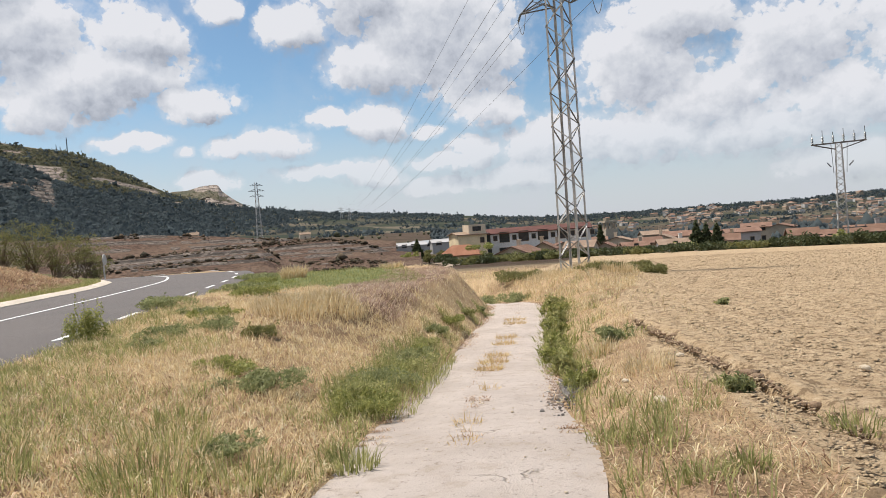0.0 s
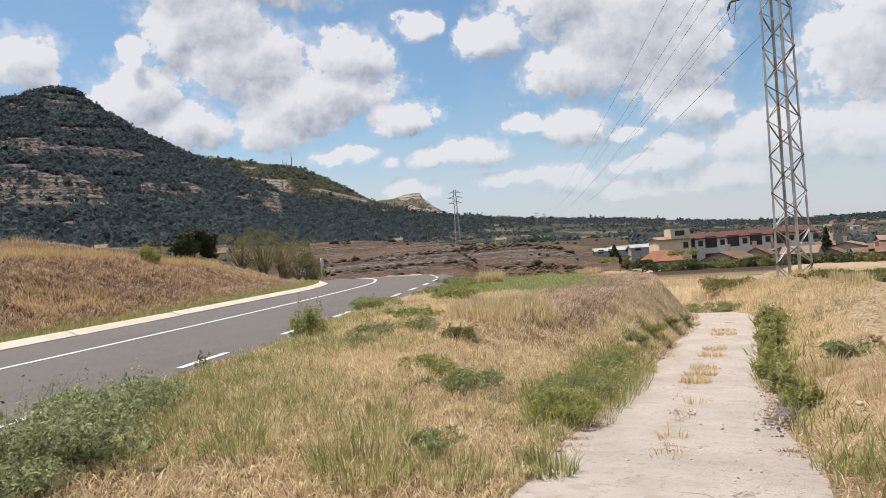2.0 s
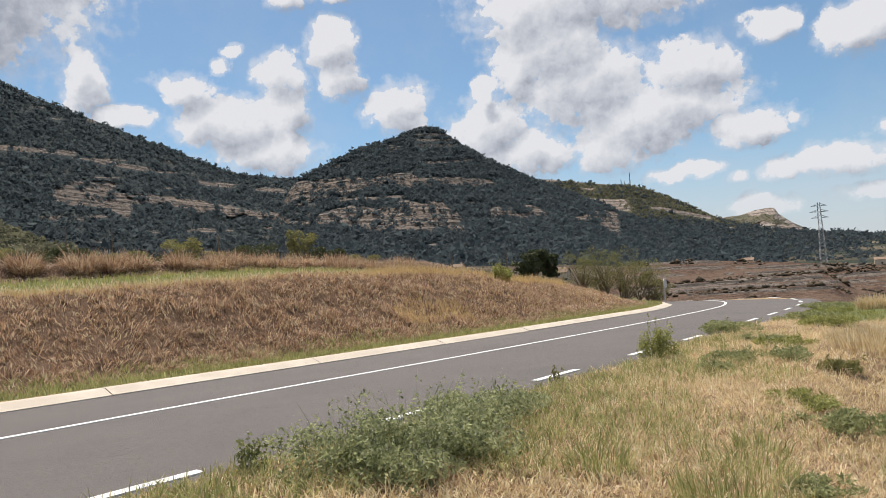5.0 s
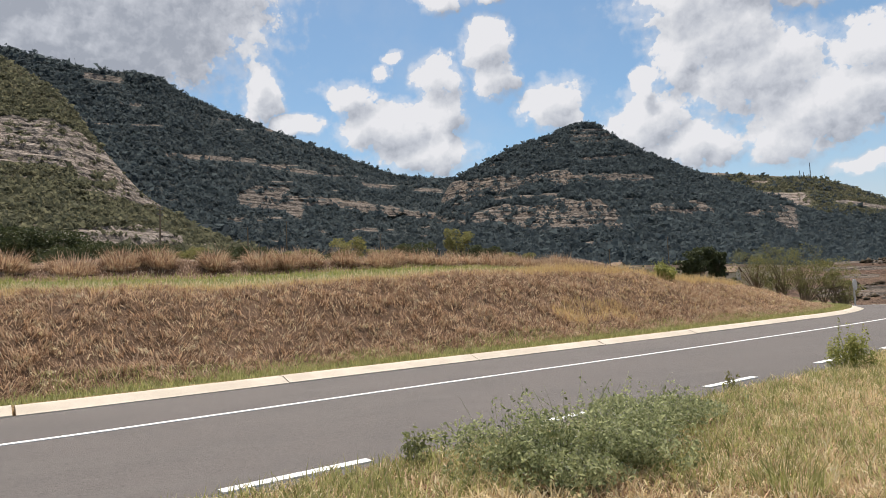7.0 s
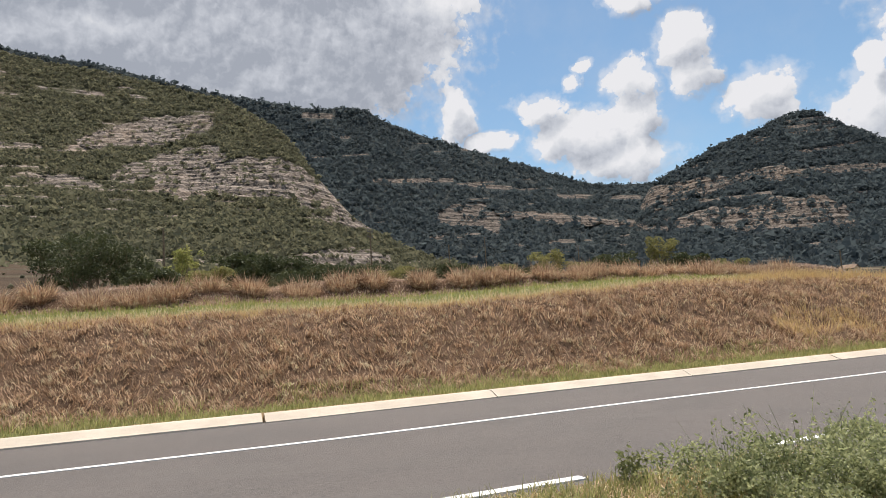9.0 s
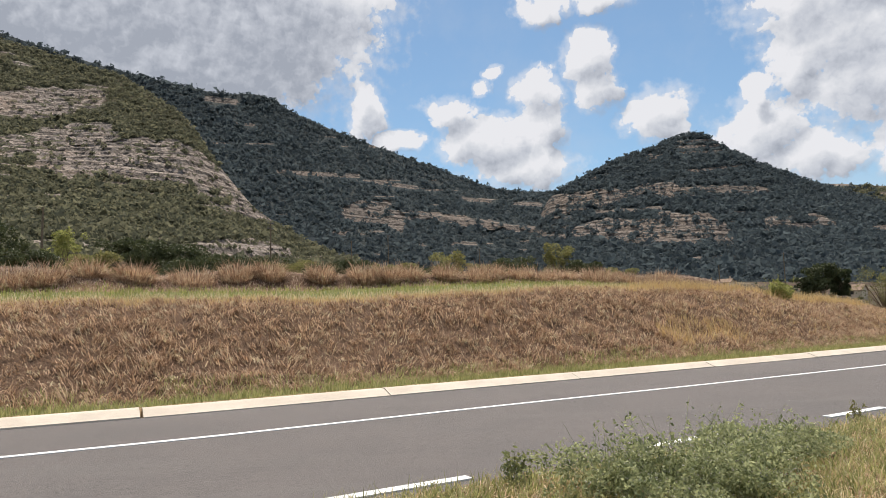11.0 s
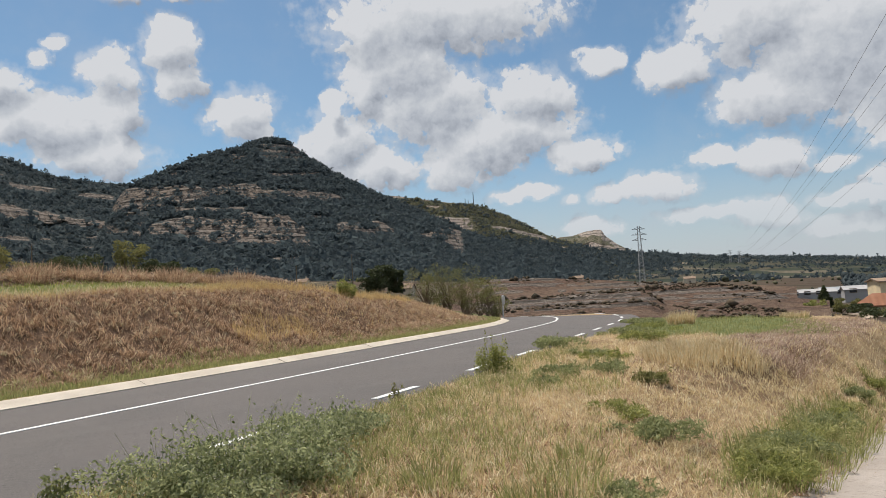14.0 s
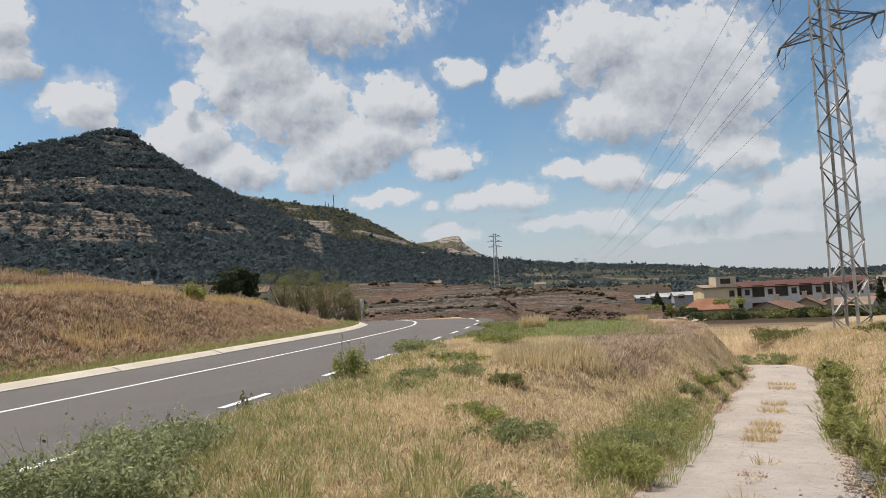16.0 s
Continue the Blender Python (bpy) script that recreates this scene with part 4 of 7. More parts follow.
SPUR_FOOT_CLIFFS = [
    (4, -0.08, (-100.7, 11.6, 10.2), (-99.3, 11.6, 9.2), (-97.9, 10.7, 8.6), (-96.2, 9.4, 8.1), (-94.3, 8.7, 8.1), (-92.6, 8.2, 7.8)),
    (3, 0.16, (-121, 12.6, 11.7), (-118, 12.5, 11.6), (-115.3, 12.2, 11.7), (-113.2, 12.6, 12.1)),
    (1, -0.4, (-102.2, 6.1, 5.1), (-99.0, 6.6, 5.0), (-96.4, 6.7, 5.0), (-93.4, 5.9, 4.9))]
SPUR_LEDGES = [(-125, -116.5, 14.4, 0.2, 0.03, 0.2), (-111.6, -110.0, 9.55, 0.12, 0, 0.5), (-120, -112, 18.6, 0.12, 0, -0.2), (-118, -108, 6.1, 0.2, 0, 0.15), (-108, -102, 5.6, 0.22, 0, 0.2), (-97.5, -92.6, 5.7, 0.2, -0.1, 0.3), (-97, -93.4, 10.6, 0.35, -0.25, 0.4)]
PEAK_CLIFFS = [
    (3, -0.10, (-72.3, 8.9, 7.8), (-71.4, 9.65, 7.8), (-70.0, 9.8, 8.1), (-67.8, 9.9, 8.5), (-66.1, 9.95, 8.8), (-65.2, 9.7, 8.9)),
    (2, 0.02, (-65.4, 9.75, 9.0), (-63.4, 10.15, 9.3), (-62.2, 10.2, 8.8), (-61.0, 9.8, 9.1), (-58.4, 9.6, 9.0), (-56.4, 9.4, 8.8), (-54.6, 9.15, 8.4)),
    (2, -0.06, (-72.7, 6.8, 6.3), (-71.7, 7.2, 6.1), (-70.2, 7.3, 5.8), (-68.8, 7.15, 6.1), (-67.9, 7.45, 6.1), (-66.0, 7.6, 5.8), (-65.1, 7.4, 5.2)),
]
PEAK_EAST_CLIFFS = [
    (4, -0.08, (-65.3, 7.3, 5.3), (-63.8, 7.55, 5.2), (-62.5, 7.8, 5.1), (-60.8, 7.55, 5.0), (-59.0, 7.6, 5.3), (-58.4, 7.0, 5.1), (-57.4, 6.1, 4.8)),
    (1, -0.12, (-55.2, 6.8, 6.1), (-54.3, 6.95, 6.0), (-53.5, 6.7, 6.05), (-52.3, 6.95, 5.8), (-51.3, 6.75, 5.7), (-50.3, 6.05, 5.6)),
    (2, 0.0, (-48.2, 5.5, 5.25), (-46.3, 5.8, 4.9), (-45.1, 5.75, 4.2), (-44.5, 5.4, 3.5))]
PEAK_LEDGES = [(-61.2, -58.0, 13.2, 0.09, -0.03, 0.6), (-61.4, -57.6, 12.75, 0.10, -0.05, 0.5), (-61.6, -57.4, 12.3, 0.09, -0.05, 0.4), (-63.9, -62.3, 12.3, 0.30, 0.45, 0.5), (-68.2, -65.2, 11.2, 0.12, 0.25, 0.1), (-60.6, -56, 10.9, 0.10, 0.0, 0.1), (-68, -62, 8.2, 0.14, 0.0, 0.1),
               (-71.6, -69.6, 7.75, 0.14, 0.1, 0.3), (-58, -55.5, 7.3, 0.12, 0.0, 0.0), (-50, -44, 8.0, 0.14, -0.3, 0.0), (-64, -52, 4.0, 0.10, 0, -0.1)]
SHOULDER_LEDGES = [(-51.2, -44.4, 8.5, 0.10, -0.14, 0.25), (-50.0, -45.0, 7.9, 0.08, -0.13, 0.1), (-47.4, -43.7, 6.65, 0.24, -0.12, 0.45), (-45.4, -43.5, 6.1, 0.26, -0.1, 0.4), (-50.0, -46.0, 6.9, 0.16, -0.2, 0.1), (-42, -38.2, 2.95, 0.26, -0.3, 0.1), (-44, -36, 2.2, 0.12, -0.1, 0.0), (-42.5, -37.4, 5.3, 0.12, -0.3, 0.1)]

p_west = massif("mountain_ridge", "wooded mountain ridge with thin pale ledges", RIDGE_WEST, [(-127, 520), (-74, 760)], [(-127, 1250), (-95, 1250), (-84, 1400), (-70, 1500)], [(-127, 70), (-86, 45), (-70, 36)],
                RIDGE_CLIFFS, step=0.18, rows=250, seed=100, ledge=-0.25, bands=RIDGE_LEDGES)
p_spur = massif("mountain_spur", "sunlit scrubby spur with bare bedded limestone", SPUR, [(-128, 190), (-108, 200), (-96, 250), (-82, 330)], [(-128, 760), (-110, 640), (-104, 560), (-99, 460), (-93, 420), (-82, 420)],
                [(-128, 18), (-104, 14), (-92, 14), (-82, 14)], SPUR_CLIFFS + SPUR_FOOT_CLIFFS, step=0.12, rows=290, seed=150, rough=0.30, ledge=-0.05, mat=M_SUNLIT_ROCK, bands=SPUR_LEDGES, step_out=0.55)
p_peak = massif("mountain_peak", "dark wooded peak with grey limestone cliff bands", PEAK, [(-75, 520), (-70, 450), (-50, 470), (-33, 620)], [(-75, 900), (-66, 1000), (-60, 1080), (-50, 1100), (-33, 1000)],
                [(-75, 16), (-60, 14), (-45, 10), (-33, 3)], PEAK_CLIFFS + PEAK_EAST_CLIFFS, step=0.10, rows=270, seed=200, rough=0.35, ledge=-0.2, bands=PEAK_LEDGES)
p_shoulder = massif("mountain_shoulder", "long wooded shoulder with a pale cliff along its rim", SHOULDER, [(-58, 800), (-25, 950)], [(-58, 1500), (-43, 1550), (-25, 1900)], [(-58, 14), (-25, 3)],
                    [], step=0.18, rows=170, seed=250, rough=0.6, ledge=-0.1, mat=M_SUNLIT_ROCK, bands=SHOULDER_LEDGES)
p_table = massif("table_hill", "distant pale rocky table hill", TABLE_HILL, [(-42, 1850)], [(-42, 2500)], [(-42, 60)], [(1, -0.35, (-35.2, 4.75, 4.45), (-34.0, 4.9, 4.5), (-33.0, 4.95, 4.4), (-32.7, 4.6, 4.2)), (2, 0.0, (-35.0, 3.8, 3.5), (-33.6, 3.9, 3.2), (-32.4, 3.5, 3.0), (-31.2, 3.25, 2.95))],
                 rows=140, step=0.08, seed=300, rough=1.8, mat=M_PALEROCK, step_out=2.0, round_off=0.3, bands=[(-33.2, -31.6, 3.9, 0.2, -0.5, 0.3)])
p_hills = massif("low_hills", "low wooded hills with terraced fields", LOW_HILLS, [(-45, 640), (-20, 560), (-10, 640), (24, 720)], [(-45, 1600), (-10, 2200), (24, 2600)], [(-45, 4), (-25, 1), (-12, -8), (0, -20), (24, -26)],
                 [], rows=80, step=0.22, seed=350, rough=1.2, mat=M_FARMLAND)


def sunny_side(C):
    """The spur's lower slope carries the thickest scrub."""
    el = np.degrees(np.arcsin(C[..., 2] / np.linalg.norm(C, axis=-1)))
    return 0.6 + 0.4 * smooth(11, 9, el)


def cloud_shaded_slope(C):
    """Dense dark wood low down, where cloud shade lies; thin pale scrub above for the sunlit rim."""
    az, el = np.degrees(np.arctan2(C[..., 0], C[..., 1])), np.degrees(np.arcsin(C[..., 2] / np.linalg.norm(C, axis=-1)))
    line = np.interp(az, [-52, -46, -43, -38, -33], [6.4, 5.6, 4.9, 4.2, 3.4])
    return 0.12 + 0.88 * smooth(0.5, -0.3, el - line)


def field_edges(C):
    """Woods on the low hills: a belt along the top and strips between the fields."""
    az, el = np.degrees(np.arctan2(C[..., 0], C[..., 1])), np.degrees(np.arcsin(C[..., 2] / np.linalg.norm(C, axis=-1)))
    top = np.interp(az, *np.array(LOW_HILLS).T)
    return 0.05 + smooth(0.75, 0.25, top - el) + 0.5 * smooth(0.5, 0.9, np.sin(el * 9.0 + 2.0 * wave(az, el * 4, 3.0, 455)))


wood("ridge_forest", "dark pine and oak forest on a mountain ridge", p_west, 26000, 3.9, M_HAZY_FOREST, 400, "mountain_ridge", bare=0.6)
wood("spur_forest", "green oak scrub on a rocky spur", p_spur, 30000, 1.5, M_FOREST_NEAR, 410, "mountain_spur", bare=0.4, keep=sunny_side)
wood("peak_forest", "dark pine forest under a peak", p_peak, 32000, 2.9, M_HAZY_FOREST, 420, "mountain_peak", bare=0.6)
# Cloud shadow and sunlit rim of the shoulder are painted by canopy colour.
wood("shoulder_forest", "forest on a long mountain shoulder, cloud shade in its dark colour", p_shoulder, 14000, 4.4, M_HAZY_FOREST, 430, "mountain_shoulder", bare=0.4, keep=cloud_shaded_slope)
wood("shoulder_lit_scrub", "scrub on the shoulder's upper slope, sunlight in its pale green colour", p_shoulder, 6000, 2.8, M_FOREST_NEAR, 435, "mountain_shoulder", bare=0.2, keep=lambda C: 1.1 - cloud_shaded_slope(C))
wood("table_scrub", "scrub on a distant table hill", p_table, 700, 3.0, M_FOREST_NEAR, 440, "table_hill", bare=-0.2)
wood("hill_woods", "woods on low distant hills", p_hills, 9000, 3.6, M_HAZY_FOREST, 450, bare=0.0, keep=field_edges)


# ---- old field terraces beyond the road's bend ----
def make_terraces():
    rows = [("terrace_rear", [(-46, 0.9), (-43.3, 1.39), (-41.4, 1.35), (-38.6, 1.3), (-33.8, 0.86), (-31.5, 0.6), (-29, 0.3), (-26, 0.05), (-22, -0.25), (-19, -0.6)], 150, 205, [(-46, -19, 0.9, 0.16, -0.05, 0.4), (-44, -24, 0.45, 0.14, -0.05, 0.4), (-44, -30, 0.1, 0.12, -0.03, 0.3)]),
            ("terrace_mound", [(-33, -1.2), (-31, -0.45), (-30.1, -0.09), (-27.2, -0.05), (-24.5, -0.11), (-21.8, -0.44), (-20.9, -0.8), (-19.8, -1.35), (-17, -1.7)], 92, 122, [(-31.5, -20, -0.45, 0.15, 0, 0.3), (-32, -19, -0.95, 0.13, 0, 0.3), (-31, -18, -1.35, 0.12, 0, 0.2)]),
            ("terrace_bank", [(-47, -0.5), (-43, -0.42), (-41.5, -0.42), (-38.6, -0.32), (-35.8, -0.25), (-33, -0.12), (-30.4, -0.12), (-29.6, -0.5), (-28.5, -1.5), (-26, -1.9)], 80, 104, [(-45, -29, -0.62, 0.16, 0.015, 0.5), (-44, -29, -1.0, 0.14, 0.01, 0.5), (-40, -29, -1.35, 0.12, 0, 0.4), (-44, -30, -0.3, 0.09, 0.02, 0.5)])]
    for k, (name, crest, r0, r1, bands) in enumerate(rows):
        massif(name, "brown terraced earth bank with pale stone ledges", crest, [(-50, r0), (-15, r0)], [(-50, r1), (-15, r1)], [(-50, EYE - r0 * 0.048), (-15, EYE - r0 * 0.05)], bands=bands, rows=60, step=0.08, seed=700 + 50 * k, rough=0.07, ledge=0.12, mat=M_EARTHBANK, canopy=0.0, category="terrace", step_out=0.12)
        rs = np.random.RandomState(60 + k)
        n = 1100
        az = rs.uniform(crest[1][0], crest[-2][0], n)
        level = rs.choice([0.05, 0.3, 0.62, 0.98], n) + rs.normal(0, 0.04, n)
        top = crest_table(az, crest)
        low = np.degrees(np.arctan(-0.048))
        el, r = low + (top - low) * np.clip(level, 0, 1), r0 + (r1 - r0) * np.clip(level, 0, 1)
        x, y = r * np.sin(np.radians(az)), r * np.cos(np.radians(az))
        keep = wave(x, y, 9, 93 + k) > -0.1
        pts = np.stack([x, y, EYE + r * np.tan(np.radians(el)) - 0.1], -1)[keep]
        clumps("terrace_scrub", "low dry scrub along the terrace edges", pts, 0.0021 * r[keep] * rs.lognormal(0, 0.5, len(pts)), rs.uniform(0.4, 0.9, len(pts)), M_SCRUB, 95 + k, "scrub", (OCT_V, OCT_F))


M_SCRUB = leafy("dry_scrub", (0.045, 0.040, 0.024), (0.15, 0.105, 0.068), 0.9, 0.0, 0.3)
make_terraces()
dirt_q, dirt_t = curve([(-44, 72, 0), (-38, 76, 0), (-30, 80, 0), (-22, 84, 0), (-24, 92, 0), (-30, 104, 0)], 1.0)
M_DIRT = speckled("pale_dirt", (0.40, 0.32, 0.235), (0.47, 0.385, 0.29), (0.30, 0.23, 0.165), 0.6, 0.3, fine=9.0)
tagged(ribbon("dirt_road", dirt_q, dirt_t, -1.1, 1.1, 0.12, M_DIRT, 5, height=lambda x, y: wide_land(x.ravel(), y.ravel()).reshape(x.shape)), "pale dirt road winding up between the terraces", "road", kind="structure")


# ---- grass ----
M_STRAW = leafy("straw", (0.56, 0.42, 0.22), (0.95, 0.81, 0.53), 0.7, 0.4, 1.2)
M_BROWN = leafy("withered_grass", (0.21, 0.115, 0.066), (0.90, 0.66, 0.45), 0.8, 0.3, 0.8)
M_PURPLE = leafy("purplish_withered_grass", (0.28, 0.185, 0.14), (0.84, 0.64, 0.50), 0.8, 0.3, 0.8)
M_GOLD = leafy("golden_grass", (0.60, 0.42, 0.19), (0.80, 0.61, 0.32), 0.7, 0.4, 1.0)
M_GREEN = leafy("green_grass", (0.22, 0.24, 0.075), (0.57, 0.54, 0.25), 0.6, 0.5, 1.0)
M_SAGE = leafy("grey_green_leaves", (0.19, 0.215, 0.09), (0.47, 0.48, 0.24), 0.65, 0.5, 2.0)
M_LEAF = leafy("green_leaves", (0.20, 0.225, 0.06), (0.50, 0.49, 0.18), 0.55, 0.5, 2.0)
M_DARKLEAF = leafy("dark_leaves", (0.046, 0.062, 0.026), (0.12, 0.135, 0.058), 0.6, 0.25, 2.0)
M_OLIVE = leafy("olive_leaves", (0.17, 0.18, 0.065), (0.33, 0.30, 0.125), 0.65, 0.45, 1.0)
M_BUSH = leafy("pale_bush_leaves", (0.17, 0.20, 0.085), (0.54, 0.56, 0.31), 0.65, 0.5, 2.0)
M_TREE = leafy("thin_tree_leaves", (0.14, 0.15, 0.052), (0.30, 0.285, 0.115), 0.65, 0.4, 1.0)
M_FLOWER = leafy("pale_flowers", (0.40, 0.38, 0.34), (0.58, 0.56, 0.50), 0.7, 0.2, 2.0)
M_YELLOW = leafy("yellow_flowers", (0.62, 0.48, 0.10), (0.72, 0.62, 0.25), 0.7, 0.2, 2.0)
M_TWIG = speckled("twigs", (0.13, 0.10, 0.065), (0.21, 0.165, 0.11), None, 9.0, 0.3)


def blades(name, label, pts, length, width, lean, mat, seed, heading=None, category="grass"):
    """Bent grass blades in one mesh: places, length, lean from upright in radians, and where they lean to."""
    rs = np.random.RandomState(seed)
    n = len(pts)
    a = rs.uniform(0, 2 * math.pi, n) if heading is None else heading
    t = rs.uniform(0, 2 * math.pi, n)
    side = np.stack([np.cos(t), np.sin(t), 0 * t], -1) * (width * 0.5)[:, None]
    way = np.stack([np.sin(a), np.cos(a), 0 * a], -1)
    up = np.array([0, 0, 1.0])
    l1, l2 = lean * 0.55, np.minimum(lean * 1.45, 1.75)
    mid = pts + (way * np.sin(l1)[:, None] + up * np.cos(l1)[:, None]) * (length * 0.55)[:, None]
    tip = mid + (way * np.sin(l2)[:, None] + up * np.cos(l2)[:, None]) * (length * 0.45)[:, None]
    v = np.stack([pts - side, pts + side, mid - side * 0.8, mid + side * 0.8, tip], 1).reshape(-1, 3)
    f = np.array([(0, 1, 3), (0, 3, 2), (2, 3, 4)])[None] + (np.arange(n) * 5)[:, None, None]
    me = raw_mesh(name, v, f.reshape(-1, 3))
    me.materials.append(mat)
    return tagged(new(name, me), label, category, kind="stuff")


def fan(count, az0, az1, r0, r1, seed, power=1.0):
    """Random plan points, thinning out with distance."""
    rs = np.random.RandomState(seed)
    a = np.radians(rs.uniform(az0, az1, count))
    r = r0 + (r1 - r0) * rs.uniform(0, 1, count) ** power
    return r * np.sin(a), r * np.cos(a)


def tufted(x, y, per, spread, seed):
    """Draws plan points together into tufts; gives a heading for each tuft too."""
    rs = np.random.RandomState(seed)
    m = max(1, len(x) // per)
    k = rs.randint(0, m, len(x))
    return x[:m][k] + rs.normal(0, spread, len(x)), y[:m][k] + rs.normal(0, spread, len(x))


def pick(x, y, want, seed):
    """Ground height under the points where want(survey) gives a chance."""
    z, plough, green, far, q = zones(x, y)
    q.update(x=x, y=y, plough=plough, green=green)
    k = np.random.RandomState(seed).uniform(0, 1, len(x)) < want(q)
    return np.stack([x, y, z - 0.01], -1)[k], {a: b[k] for a, b in q.items()}


def verge_land(q):
    return (q["road"] > road_edge(q["ry"]) + 0.06) & (q["up"] > 0.02) & (q["y"] > -7)


def greenness(x, y):
    """Where the verge still grows green: ragged patches, more of them by the road."""
    return wave(x, y, 1.9, 61) * 0.6 + wave(x, y, 0.7, 62) * 0.5


def withered(q):
    """The purplish withered mat over the edge of the track's bank."""
    return (q["up"] < 3.6) * smooth(0.9, 1.5, q["up"] + 0.3 * wave(q["x"], q["y"], 0.5, 60)) * smooth(10, 12.5, q["ty"]) * smooth(-0.55, -0.05, wave(q["x"], q["y"], 2.3, 63) + 0.1)


def make_verge():
    x, y = fan(150000, -100, -12, 2.6, 17, 500)
    x, y = tufted(x, y, 9, 0.045, 499)
    p, q = pick(x, y, lambda q: verge_land(q) * (1 - 0.8 * withered(q)) * np.where(greenness(q["x"], q["y"]) + 0.75 * smooth(3.2, 0.4, q["road"] - LANE) > 0.45, 0.45, 1.0), 501)
    rs = np.random.RandomState(502)
    n = len(p)
    blades("dry_verge_grass", "dry bleached grass on the roadside verge", p, rs.uniform(0.05, 0.2, n) * (1 + 0.3 * smooth(6, 14, q["y"])), rs.uniform(0.005, 0.013, n), rs.uniform(0.4, 1.7, n), M_STRAW, 503)
    x, y = fan(60000, -100, -12, 2.6, 17, 551)
    p, q = pick(x, y, lambda q: verge_land(q) * (1 - 0.6 * withered(q)) * smooth(-0.3, 0.3, wave(q["x"], q["y"], 1.3, 66)), 552)
    n = len(p)
    blades("matted_verge_grass", "matted brown dead grass on the verge", p, rs.uniform(0.06, 0.2, n), rs.uniform(0.005, 0.013, n), rs.uniform(0.8, 1.8, n), M_BROWN, 553)
    x, y = fan(150000, -100, -14, 2.6, 16, 504)
    x, y = tufted(x, y, 12, 0.05, 498)
    p, q = pick(x, y, lambda q: verge_land(q) * smooth(-0.05, 0.5, greenness(q["x"], q["y"]) + 1.05 * smooth(4.0, 0.6, q["road"] - LANE) - 0.19 - 0.35 * smooth(8, 12, q["y"])), 505)
    n = len(p)
    blades("green_verge_grass", "green grass patches beside the road", p, rs.uniform(0.06, 0.2, n), rs.uniform(0.005, 0.012, n), rs.uniform(0.1, 1.3, n), M_GREEN, 506)
    x, y = fan(70000, -52, -9, 12, 46, 507)
    p, q = pick(x, y, lambda q: verge_land(q) * (q["green"] < 0.45) * (1 - 0.85 * withered(q)), 508)
    n = len(p)
    blades("far_verge_grass", "tall dry grass along the top of the track's bank", p, rs.uniform(0.06, 0.18, n), rs.uniform(0.007, 0.015, n), rs.uniform(0.2, 1.4, n), M_STRAW, 509)
    x, y = fan(50000, -50, -10, 15, 46, 510)
    p, q = pick(x, y, lambda q: verge_land(q) * (q["green"] > 0.3), 511)
    n = len(p)
    blades("far_green_grass", "green grass at the road bend", p, rs.uniform(0.07, 0.2, n), rs.uniform(0.008, 0.016, n), rs.uniform(0.1, 0.8, n), M_GREEN, 512)
    # withered purple-brown mat on the steep part of the bank
    x, y = fan(90000, -32, -10, 9, 27, 513)
    p, q = pick(x, y, lambda q: verge_land(q) * withered(q), 514)
    n = len(p)
    blades("withered_bank_grass", "withered brown grass on the steep bank above the track", p, rs.uniform(0.07, 0.2, n) * (1 - 0.35 * smooth(15, 20, q["y"])), rs.uniform(0.006, 0.013, n), rs.uniform(0.5, 1.6, n), M_PURPLE, 515, heading=rs.normal(1.3, 0.7, n))


